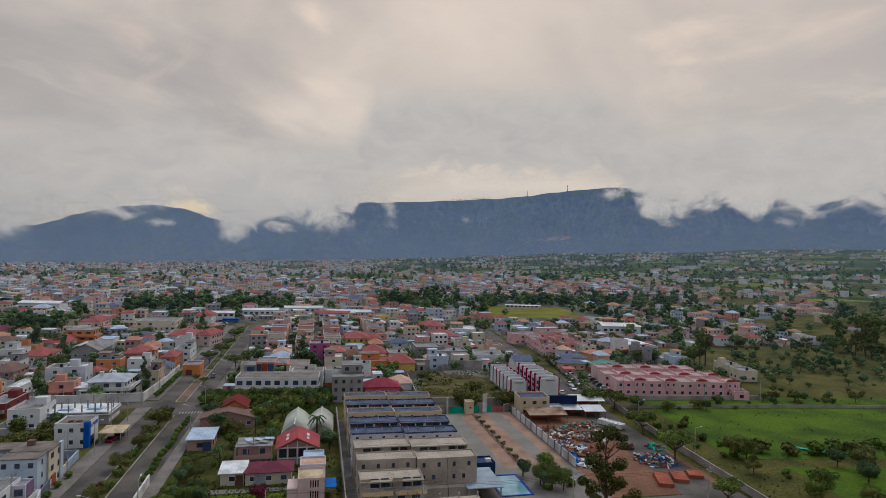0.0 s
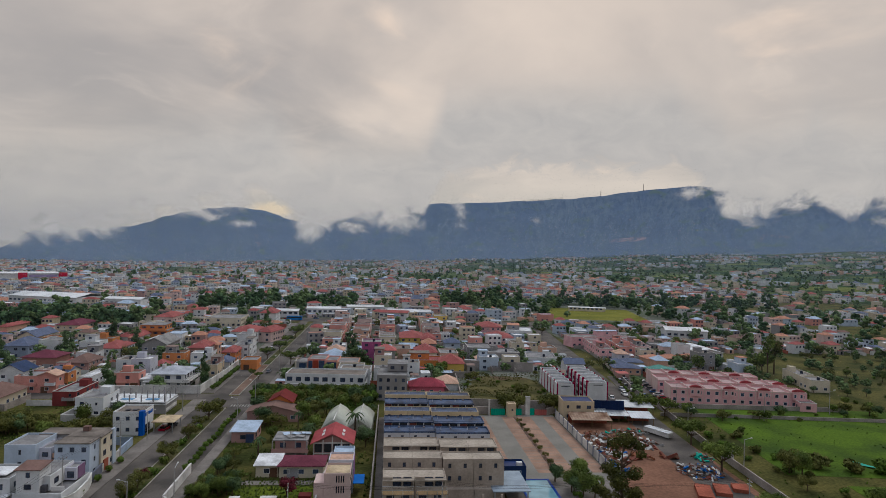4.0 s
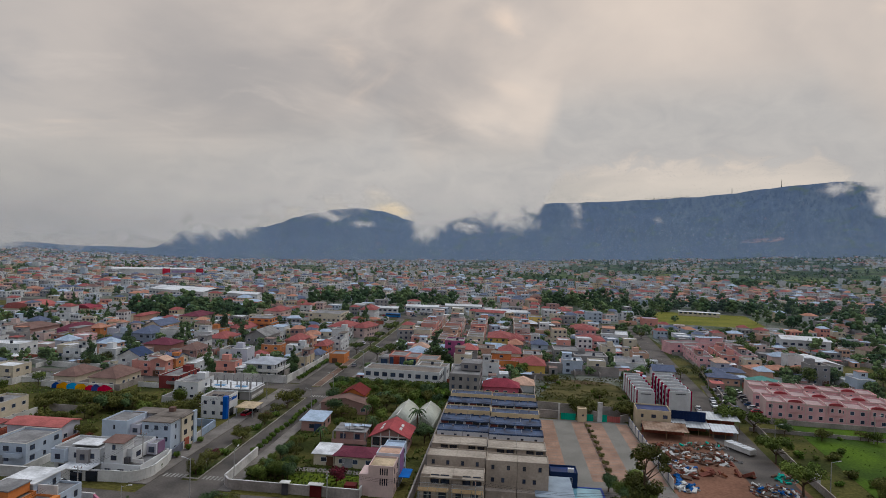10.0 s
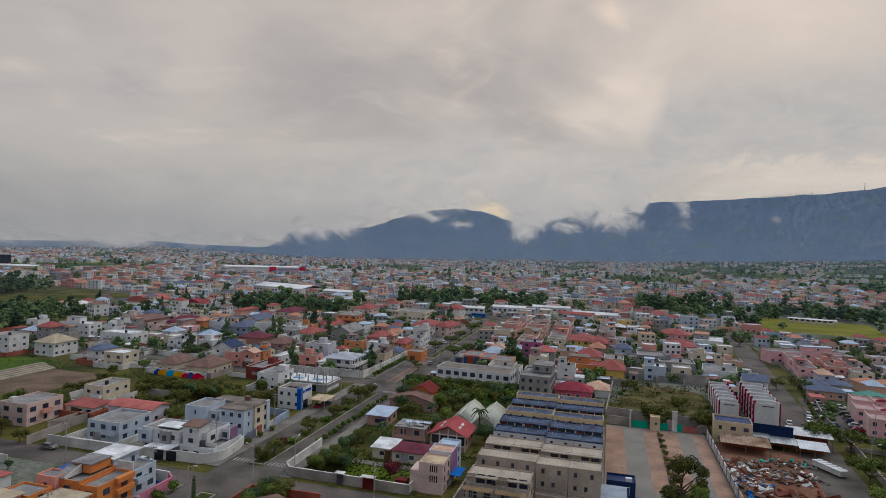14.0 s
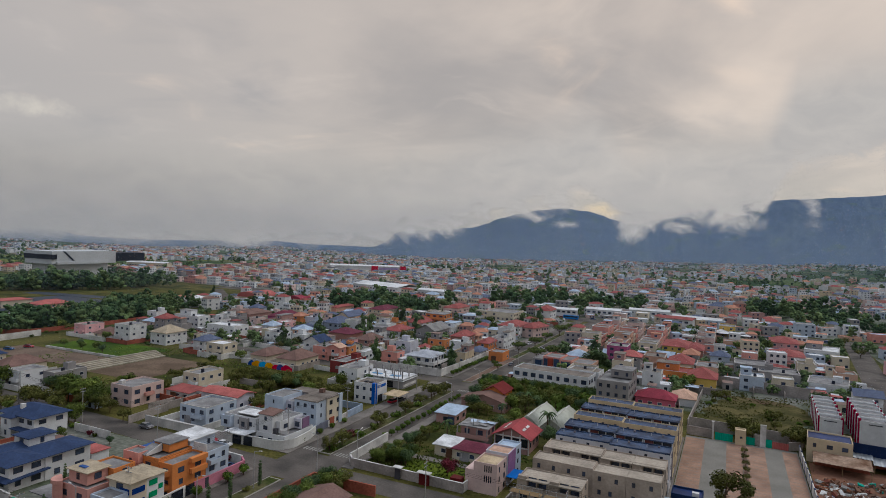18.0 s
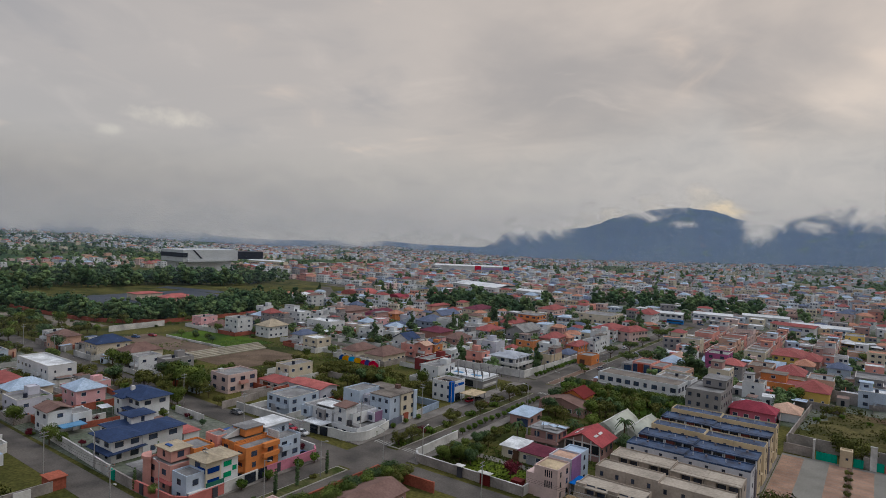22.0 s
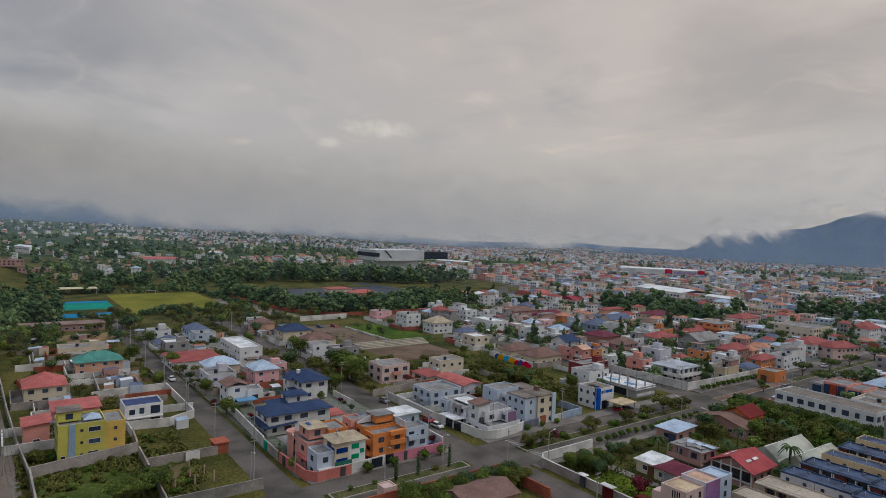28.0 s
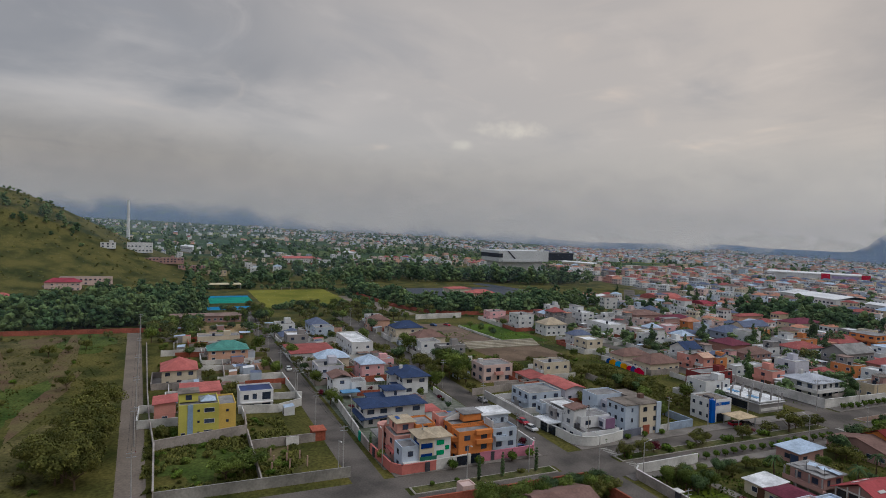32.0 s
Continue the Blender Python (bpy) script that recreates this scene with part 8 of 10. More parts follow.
# ---- the far town ----
def far_town(name, regions, label, seed, half=(4, 7), pale=False):
    rng = random.Random(seed)
    kinds = [wall_mat(k) for k in ("white", "cream", "peach", "salmon", "concrete", "beige", "cream_pink", "steelwall", "blueg", "brickpink")]
    tops = [roof_mat(k) for k in ("rc", "white", "red", "brown", "orangetile", "steel", "slate")]
    glass = glass_mat()
    mats = kinds + tops + [glass]
    nk, nr = len(kinds), len(tops)
    V, F, M = [], [], []

    def quad(a, b, c, d, m):
        i = len(V)
        V.extend((a, b, c, d)); F.append((i, i + 1, i + 2, i + 3)); M.append(m)
    for p0, q0, p1, q1, step, dens, ok in regions:
        q = q0
        while q < q1:
            p = p0
            while p < p1:
                if rng.random() < dens and (ok is None or ok(p, q)) and math.hypot(p, q) < 2960:
                    w, d = rng.uniform(*half), rng.uniform(half[0], half[1] * 0.95)
                    fl = rng.choice((1, 1, 1, 2, 2, 2, 2, 3))
                    h = 2.8 * fl + 0.4
                    c = GRID @ Vector((p + rng.uniform(-2, 2), q + rng.uniform(-2, 2), 0))
                    z = hill_height(c.x, c.y) - 0.5
                    t = TH + rng.choice((0, 0, 0.12, -0.15, 0.3))
                    ct, st = math.cos(t), math.sin(t)

                    def P(x, y, zz):
                        return (c.x + x * ct - y * st, c.y + x * st + y * ct, z + zz)
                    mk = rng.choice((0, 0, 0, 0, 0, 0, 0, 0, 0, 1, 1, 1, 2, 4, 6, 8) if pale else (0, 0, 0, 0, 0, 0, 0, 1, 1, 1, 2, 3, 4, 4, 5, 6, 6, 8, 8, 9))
                    cs = [(-w, -d), (w, -d), (w, d), (-w, d)]
                    for k in range(4):
                        a, b = cs[k], cs[(k + 1) % 4]
                        quad(P(*a, 0), P(*b, 0), P(*b, h), P(*a, h), mk)
                    if rng.random() < 0.66:
                        quad(*[P(x * 0.94, y * 0.94, h - 0.3) for x, y in cs], nk + rng.choice((0, 0, 1, 1, 4, 5)))
                        for k in range(4):
                            a, b = cs[k], cs[(k + 1) % 4]
                            quad(P(*a, h), P(*b, h), P(b[0] * .94, b[1] * .94, h), P(a[0] * .94, a[1] * .94, h), mk)
                            quad(P(a[0] * .94, a[1] * .94, h), P(b[0] * .94, b[1] * .94, h), P(b[0] * .94, b[1] * .94, h - .3), P(a[0] * .94, a[1] * .94, h - .3), mk)
                    else:
                        e, r, mr = 1.08, 0.45 * min(w, d), nk + rng.choice((2, 2, 3, 4, 4, 5, 6, 6))
                        A, B, C, D = [P(x * e, y * e, h) for x, y in cs]
                        r0, r1 = P(-w * 0.4, 0, h + r), P(w * 0.4, 0, h + r)
                        quad(A, B, r1, r0, mr); quad(C, D, r0, r1, mr)
                        i = len(V); V.extend((B, C, r1)); F.append((i, i + 1, i + 2)); M.append(mr)
                        i = len(V); V.extend((D, A, r0)); F.append((i, i + 1, i + 2)); M.append(mr)
                    dist = math.hypot(c.x, c.y)
                    if dist < 1000:
                        for f in range(fl):
                            for s, n in ((0, 3), (1, 2)):
                                for k in range(n):
                                    if rng.random() < 0.2:
                                        continue
                                    if s == 0:
                                        x = -w + 2 * w * (k + 0.5) / n
                                        a, b = (x - 0.65, -d - 0.03), (x + 0.65, -d - 0.03)
                                    else:
                                        y = -d + 2 * d * (k + 0.5) / n
                                        a, b = (w + 0.03, y - 0.65), (w + 0.03, y + 0.65)
                                    z0 = f * 2.8 + 1.0
                                    quad(P(*a, z0), P(*b, z0), P(*b, z0 + 1.2), P(*a, z0 + 1.2), nk + nr)
                p += step * rng.uniform(0.8, 1.25)
            q += step * 1.15
    me = bpy.data.meshes.new(name)
    me.from_pydata(V, [], F)
    for m in mats:
        me.materials.append(m)
    me.polygons.foreach_set("material_index", M)
    tagged(new(name, me), label, "houses", kind="stuff")


def built_up(p, q):
    """Where the far town stands: not in the groves, fields or on the wide road."""
    if 140 < p < 260 and 480 < q < 600 or ((p + 640) / 150) ** 2 + ((q + 150) / 150) ** 2 < 3:
        return False
    if 60 < p < 420 and 555 < q < 650:
        return False
    if -150 < p < -20 and 520 < q < 600:
        return noise.noise(Vector((p, q, 0)) / 40) > 0.1
    if p > 420 and q < 700:
        return noise.noise(Vector((p, q, 0)) / 90) > 0.15
    if q > 1050:
        return noise.noise(Vector((p, q, 4)) / 130) > -0.02
    return noise.noise(Vector((p, q, 2)) / 70) > -0.35


def valley_built(p, q):
    """The far town thins out into fields towards the east and on the western slopes."""
    if not built_up(p, q):
        return False
    v = GRID @ Vector((p, q, 0))
    az, r = math.degrees(math.atan2(MID.x - v.x, v.y - MID.y)), math.hypot(v.x, v.y)
    n = noise.noise(Vector((p, q, 7)) / 150) + 0.5 * noise.noise(Vector((p, q, 3)) / 55)
    if az < 8 and r > 1150:
        return n > 0.0 and noise.noise(Vector((p, q * 2.2, 11)) / 260) > -0.12
    if az > 66:
        return n > 0.03 + (0.06 if az > 92 else 0)
    return n > -0.3


far_town("far_houses", [(-700, 482, 520, 1000, 13.0, 0.88, built_up)], "dense coloured houses of the far town", 8, (3.0, 5.8))
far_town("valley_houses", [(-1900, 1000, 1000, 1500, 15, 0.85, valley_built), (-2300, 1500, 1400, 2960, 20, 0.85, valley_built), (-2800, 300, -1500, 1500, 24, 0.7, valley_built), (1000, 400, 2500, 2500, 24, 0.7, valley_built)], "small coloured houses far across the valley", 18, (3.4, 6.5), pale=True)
far_town("packed_town_houses", [(-330, 326, 330, 448, 10.5, 0.66, lambda p, q: clear_of_fields(p, q) and not (p < -262 and q < 330) and all(abs(p - cp) > a + 4 or abs(q - cq) > b + 4 for cp, cq, a, b in TOWN))],
         "packed small coloured houses before the highway", 12, (2.7, 4.6))
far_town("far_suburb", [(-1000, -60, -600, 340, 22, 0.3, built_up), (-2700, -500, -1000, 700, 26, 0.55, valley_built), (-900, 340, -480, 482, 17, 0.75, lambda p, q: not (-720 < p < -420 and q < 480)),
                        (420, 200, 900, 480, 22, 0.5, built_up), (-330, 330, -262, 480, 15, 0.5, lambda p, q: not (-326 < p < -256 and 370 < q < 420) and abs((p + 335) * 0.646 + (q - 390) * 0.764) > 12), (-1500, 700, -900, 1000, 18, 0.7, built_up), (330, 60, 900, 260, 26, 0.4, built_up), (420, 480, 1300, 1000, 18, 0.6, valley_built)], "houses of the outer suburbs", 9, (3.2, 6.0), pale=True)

# ---- vegetation ----
LEAVES = 1.0      # share of the leaves that a crown is built with


def crown_mesh(name, lobes, leaves, size, mat, seed, droop=0.0):
    """Leaf sprays scattered through lobes (x, y, z, r): three-sided leaves in tilted pairs, with gaps between."""
    rng = random.Random(seed)
    verts, faces = [], []
    total = sum(r ** 2 for *_, r in lobes)
    for lx, ly, lz, r in lobes:
        for k in range(int(leaves * LEAVES * r * r / total)):
            v = Vector((rng.gauss(0, 1), rng.gauss(0, 1), rng.gauss(0, 1))).normalized()
            rad = r * (0.55 + 0.5 * rng.random() ** 0.6) * (1 + 0.25 * noise.noise(v * 2.3 + Vector((lx, ly, lz))))
            c = Vector((lx, ly, lz)) + Vector((v.x * rad, v.y * rad, v.z * rad * 0.8))
            s = size * rng.uniform(0.6, 1.3) * LEAVES ** -0.45
            n = (v + Vector((rng.uniform(-.6, .6), rng.uniform(-.6, .6), rng.uniform(-.2, .8)))).normalized()
            t = n.orthogonal().normalized()
            t.rotate(Matrix.Rotation(rng.uniform(0, 6.28), 3, n))
            b = n.cross(t)
            i = len(verts)
            verts += [c - t * s, c + b * s * 0.7 - n * s * 0.2, c + t * s - n * s * 0.3 * (1 + droop), c - b * s * 0.7 - n * s * 0.2]
            faces.append((i, i + 1, i + 2, i + 3))
    me = bpy.data.meshes.new(name)
    me.from_pydata([tuple(v) for v in verts], [], faces)
    me.materials.append(mat)
    return me


def trunk_mesh(name, h, r, spread, seed, n=5):
    rng = random.Random(seed)
    bm = bmesh.new()
    limb(bm, (0, 0, -0.3), (0.1, 0, h * 0.45), r, r * 0.7)
    for k in range(n):
        a = 6.28 * k / n + rng.uniform(-.4, .4)
        z0 = h * rng.uniform(0.3, 0.45)
        limb(bm, (0.08, 0, z0), (math.cos(a) * spread * 0.7, math.sin(a) * spread * 0.7, h * rng.uniform(0.6, 0.85)), r * 0.45, r * 0.12, 5)
    return mesh_of(name, bm, BARK)


def proto(kind, seed):
    """Trunk and crown meshes of a tree about 1 unit = 1 m; height first."""
    rng = random.Random(seed)
    if kind == "round":
        lobes = [(rng.uniform(-1.5, 1.5), rng.uniform(-1.5, 1.5), rng.uniform(3.2, 5.2), rng.uniform(1.2, 1.9)) for k in range(9)]
        return trunk_mesh("trunk", 5, 0.22, 2.2, seed), crown_mesh("crown", lobes, 3600, 0.175, LEAF[1 if seed % 2 else 0], seed)
    if kind == "olive":
        lobes = [(rng.uniform(-2.4, 2.4), rng.uniform(-2.4, 2.4), rng.uniform(2.8, 4.6), rng.uniform(0.9, 1.6)) for k in range(11)]
        return trunk_mesh("trunk", 4.6, 0.2, 3.0, seed, 6), crown_mesh("crown", lobes, 3200, 0.155, LEAF[2], seed)
    if kind == "umbrella":
        lobes = [(3.4 * math.cos(a) * r, 3.4 * math.sin(a) * r, 4.6 + rng.uniform(-.4, .5), rng.uniform(0.9, 1.4)) for a, r in ((rng.uniform(0, 6.28), rng.random() ** .5) for k in range(14))]
        return trunk_mesh("trunk", 5.5, 0.25, 4.0, seed, 7), crown_mesh("crown", lobes, 2900, 0.195, LEAF[1], seed)
    if kind == "eucalypt":
        lobes = [(rng.uniform(-1.6, 1.6), rng.uniform(-1.6, 1.6), rng.uniform(5, 14), rng.uniform(0.9, 1.7)) for k in range(14)]
        bm = bmesh.new()
        limb(bm, (0, 0, -0.3), (0.3, 0.1, 7), 0.3, 0.2); limb(bm, (0.3, 0.1, 7), (0.1, 0.3, 13), 0.2, 0.07)
        for x, y, z, r in lobes:
            limb(bm, (0.2, 0.1, z - 2.2), (x, y, z), 0.09, 0.03, 4)
        return mesh_of("trunk", bm, BARK), crown_mesh("crown", lobes, 3000, 0.21, LEAF[2 if seed % 2 else 1], seed, 0.6)
    if kind == "gum":
        lobes = []
        bm = bmesh.new()
        limb(bm, (0, 0, -0.3), (0.4, 0.2, 12), 0.5, 0.34, 8); limb(bm, (0.4, 0.2, 12), (0.2, 0.5, 22), 0.34, 0.14, 8); limb(bm, (0.2, 0.5, 22), (0.6, 0.3, 26), 0.14, 0.05)
        for k in range(26):
            z = rng.uniform(12, 26.5)
            a, r = k * 2.4 + rng.uniform(-.5, .5), rng.uniform(1.0, 5.2) * (1 - 0.5 * max(0, (z - 19) / 8))
            x, y = r * math.cos(a), r * math.sin(a)
            limb(bm, (0.3, 0.3, z - 0.9 * r - 0.5), (x, y, z), 0.12, 0.03, 5)
            lobes.append((x, y, z, rng.uniform(0.8, 1.5)))
            if rng.random() < 0.6:
                lobes.append((x * 0.7, y * 0.7, z - rng.uniform(0.6, 1.6), rng.uniform(0.6, 1.1)))
        return mesh_of("trunk", bm, BARK), crown_mesh("crown", lobes, 9000, 0.19, LEAF[2], seed, 0.8)
    if kind == "conifer":
        lobes = [(0.2 * rng.uniform(-1, 1) * (12 - z), 0.2 * rng.uniform(-1, 1) * (12 - z), z, 0.35 + 0.2 * (12 - z)) for z in (1.5, 2.6, 3.6, 4.6, 5.6, 6.6, 7.6, 8.6, 9.6, 10.6, 11.4)]
        bm = bmesh.new(); limb(bm, (0, 0, -0.3), (0, 0, 11.5), 0.3, 0.05)
        return mesh_of("trunk", bm, BARK), crown_mesh("crown", lobes, 3600, 0.26, LEAF[0], seed, 0.8)
    if kind == "cypress":
        lobes = [(0, 0, z, 0.75 - 0.04 * abs(z - 3)) for z in (1, 2, 3, 4, 5, 6, 7)] + [(0, 0, 8, 0.4)]
        bm = bmesh.new(); limb(bm, (0, 0, -0.3), (0, 0, 7.5), 0.15, 0.04)
        return mesh_of("trunk", bm, BARK), crown_mesh("crown", lobes, 900, 0.2, LEAF[0], seed)
    if kind == "plum":
        lobes = [(rng.uniform(-1.2, 1.2), rng.uniform(-1.2, 1.2), rng.uniform(1.8, 3.2), rng.uniform(0.8, 1.2)) for k in range(8)]
        return trunk_mesh("trunk", 3, 0.13, 1.6, seed), crown_mesh("crown", lobes, 1000, 0.2, LEAF[4], seed)
    if kind == "topiary":
        lobes = [(rng.uniform(-.15, .15), rng.uniform(-.15, .15), 1.0 + rng.uniform(-.1, .15), 0.75) for k in range(3)]
        bm = bmesh.new(); limb(bm, (0, 0, -0.1), (0, 0, 0.8), 0.08, 0.06)
        return mesh_of("trunk", bm, BARK), crown_mesh("crown", lobes, 500, 0.13, LEAF[3], seed)
    if kind == "shrub":
        lobes = [(rng.uniform(-.9, .9), rng.uniform(-.9, .9), rng.uniform(0.5, 1.3), rng.uniform(0.5, 0.9)) for k in range(6)]
        bm = bmesh.new()
        for k in range(4):
            limb(bm, (0, 0, -0.1), (rng.uniform(-.6, .6), rng.uniform(-.6, .6), 0.9), 0.06, 0.02, 4)
        return mesh_of("trunk", bm, BARK), crown_mesh("crown", lobes, 1000, 0.15, LEAF[1 + seed % 3], seed)
    if kind == "palm":
        bm = bmesh.new()
        limb(bm, (0, 0, -0.2), (0.15, 0.05, 5.6), 0.22, 0.15, 8)
        tr = mesh_of("trunk", bm, BARK)
        bm = bmesh.new()
        for k in range(16):
            a, up = 6.28 * k / 16 + rng.uniform(-.1, .1), rng.uniform(0.1, 1.1)
            for s in range(5):
                f0, f1 = s / 5, (s + 1) / 5
                pts = []
                for f, wd in ((f0, 0.32 * (1 - f0 * 0.8)), (f1, 0.32 * (1 - f1 * 0.8))):
                    r, z = 2.2 * f, 5.6 + 2.2 * f * up - 2.4 * f * f
                    pts.append((r, z, wd))
                (r0, z0, w0), (r1, z1, w1) = pts
                ca, sa = math.cos(a), math.sin(a)
                for sd in (-1, 1):
                    poly(bm, [(0.15 + ca * r0, sa * r0, z0), (0.15 + ca * r1, sa * r1, z1), (0.15 + ca * r1 - sa * w1 * sd, sa * r1 + ca * w1 * sd, z1 - 0.2), (0.15 + ca * r0 - sa * w0 * sd, sa * r0 + ca * w0 * sd, z0 - 0.2)])
        return tr, mesh_of("crown", bm, LEAF[0])


PROTOS = {}
NAMES = dict(round=("broadleaf_tree", "dense green broadleaf tree on grass"), olive=("broadleaf_tree", "spreading olive-green tree with thin crown"), umbrella=("broadleaf_tree", "wide flat-crowned green tree"),
             gum=("eucalyptus_tree", "tall open-crowned gum tree by the yard"), eucalypt=("eucalyptus_tree", "tall thin eucalyptus with drooping leaves"), conifer=("conifer_tree", "tall dark green conifer"), cypress=("cypress_tree", "slim dark green cypress"),
             plum=("plum_tree", "small tree with dark red leaves"), topiary=("clipped_shrub", "round clipped green shrub"), shrub=("shrub", "loose green shrub on rough grass"), palm=("palm_tree", "palm with arching fronds"))


POOL = {}


def tree(kind, p, q, s=1.0, z=None, sz=None, variant=None):
    """A tree of its own near the camera's path; farther ones are pooled into one mesh a kind."""
    rng = random.Random(int(p * 71 + q * 37))
    k = (kind, rng.randrange(3) if variant is None else variant)
    m = at(p, q, ground_at(p, q) if z is None else z, rng.uniform(0, 360)) @ Matrix.Diagonal((s, s, sz or s, 1))
    v = m.translation
    limit = {"shrub": 105, "topiary": 190}.get(kind, 185)
    if min(math.hypot(v.x, v.y), math.hypot(v.x - 62, v.y - 30)) > limit and kind not in ("gum", "palm", "conifer", "cypress", "plum"):
        POOL.setdefault(k, []).append(m)
        return None
    if k not in PROTOS:
        PROTOS[k] = proto(kind, k[1] + 3)
    tr, cr = PROTOS[k]
    name, label = NAMES[kind]
    ob = new(name, tr)
    ob.matrix_basis = m
    tagged(ob, label, "tree" if kind not in ("topiary", "shrub") else "shrub")
    crown = new("crown", cr)
    crown.parent = ob
    return ob


def plant_pool():
    for (kind, var), ms in sorted(POOL.items()):
        global LEAVES
        LEAVES = 0.30
        tr, cr = proto(kind, var + 3)
        LEAVES = 1.0
        for me, nm in ((tr, "stems"), (cr, "crowns")):
            n = len(me.vertices)
            co = np.empty(n * 3)
            me.vertices.foreach_get("co", co)
            co = np.c_[co.reshape(-1, 3), np.ones(n)]
            polys = [tuple(f.vertices) for f in me.polygons]
            allv, allf = [], []
            for i, m in enumerate(ms):
                allv.append((co @ np.array(m).T)[:, :3])
                allf += [tuple(a + i * n for a in f) for f in polys]
            out = bpy.data.meshes.new(NAMES[kind][0] + "_" + nm)
            out.from_pydata(np.concatenate(allv).tolist(), [], allf)
            out.materials.append(me.materials[0])
            tagged(new("distant_%s_%s" % (NAMES[kind][0], nm), out), "many %ss across the town, %s" % (NAMES[kind][1], nm), "trees", kind="stuff")
            bpy.data.meshes.remove(me)


def free(p, q, pad=0.5):
    if -58 < p < -33 and q < 452:
        return False
    for cp, cq, w, d in TOWN:
        if abs(p - cp) < w + pad and abs(q - cq) < d + pad:
            return False
    return True


def patch(kinds, p0, q0, p1, q1, n, s0, s1, seed, pad=0.8):
    rng = random.Random(seed)
    for k in range(n):
        p, q = rng.uniform(p0, p1), rng.uniform(q0, q1)
        if free(p, q, pad) and not (-142 < p < -108 and 192 < q < 204):
            tree(rng.choice(kinds), p, q, rng.uniform(s0, s1))


# avenue planting
for k, q in enumerate((137, 141.5, 146, 150, 158, 163, 172, 177, 181, 186, 196, 200)):
    tree(("shrub", "olive", "plum", "shrub", "shrub", "olive")[k % 6] if q < 190 else "olive", -45.2 + 0.5 * math.sin(k * 2.1), q, 0.75 if k % 6 in (1, 2, 5) else 1.1)
for q in (136, 160, 188, 205, 209):
    tree("olive", -45.0, q, 0.7)
for k in range(16):
    tree("topiary", -37.6 + 0.3 * math.sin(k), 152 + k * 3.4, 1.15)
for k in range(12):
    tree("topiary", -54.6, 236 + k * 3.6, 1.35)
for q in (84, 90, 95, 101, 106, 110):
    tree(("topiary", "shrub", "cypress")[int(q) % 3], -46.0 + (q % 3) * 0.4, q, 0.7)
for q in (92, 99, 108, 113):
    tree("topiary", -52.8, q, 1.5)
for q in (138, 146, 152, 158):
    tree("topiary", -55.5, q, 1.1)
for p, q, s in ((-47, 300, 1.0), (-45, 322, 1.0), (-45.5, 345, 0.9), (-44.5, 372, 1.2), (-45, 398, 0.8), (-34, 288, 1.1), (-30, 300, 1.0), (-42, 256, 0.5), (-46, 262, 0.5)):
    tree("umbrella", p, q, s)
# hedge
rng = random.Random(5)
for k in range(38):
    tree("round", -36 + k * 1.15, 226.2 - 0.03 * k + rng.uniform(-0.6, 0.6), rng.uniform(0.58, 0.76), sz=rng.uniform(0.68, 0.86))
    tree("shrub", -36 + k * 1.15, 224.4 - 0.03 * k + rng.uniform(-0.5, 0.5), rng.uniform(1.6, 2.3))
for p, q, s in ((-33, 199, .8), (-31, 204, .95), (-28, 208, .8), (-24.5, 190, .75), (-21, 197, .9), (-16, 197.5, .95), (-12, 200.5, 1.0), (-8, 205, .9), (-18, 206, .85), (-13, 212, .9), (-25, 214, .8), (-4, 210, .85), (-9, 217, .8), (-20, 218, .75), (-30, 217, .8), (0, 214, .8), (-27, 199, .7)):
    if free(p, q, 0.6):
        tree("round" if int(p) % 3 else "olive", p, q, s)
rng = random.Random(15)
for k in range(34):
    p = -126 + k * 1.75
    q = 184.5 + 3.2 * math.sin(k * 0.7) + rng.uniform(-2, 2)
    if free(p, q, 1.0):
        tree("olive", p, q, rng.uniform(0.5, 0.8))
for p, q, s in ((-150, 122.5, 1.0), (-145, 121, .9), (-141, 124.5, 1.1), (-136, 122, .85), (-131, 127, 1.0), (-126, 128.5, 1.0), (-121.5, 129, .8), (-111, 125.5, .7), (-155, 125, .9)):
    tree("olive", p, q, s)
# gardens right of the avenue
patch(["round", "olive", "shrub", "round", "shrub"], -35, 136, -22, 162, 24, 0.35, 0.7, 11)
patch(["shrub", "round", "shrub"], -34, 133, -24, 146, 18, 0.4, 0.7, 12)
patch(["shrub", "shrub"], -24, 131.5, -6, 134, 7, 0.3, 0.5, 112)
patch(["olive", "shrub", "round", "palm", "shrub"], -34, 166, 8, 226, 62, 0.5, 1.0, 13)
tree("plum", -11, 136.6, 1.15)
tree("palm", 1.8, 178.5, 1.25); tree("palm", -10.5, 172, 1.0); tree("palm", -22, 160, 1.0)
patch(["shrub", "shrub", "olive"], 42, 214, 74, 272, 13, 0.5, 0.9, 14)
patch(["olive"], 40, 206, 76, 211, 8, 0.9, 1.2, 15)
patch(["shrub", "round"], 52, 134, 62, 146, 14, 0.6, 1.0, 16, 0.2)
for k in range(9):
    tree("olive", 54, 150 + k * 5.5, 0.3)
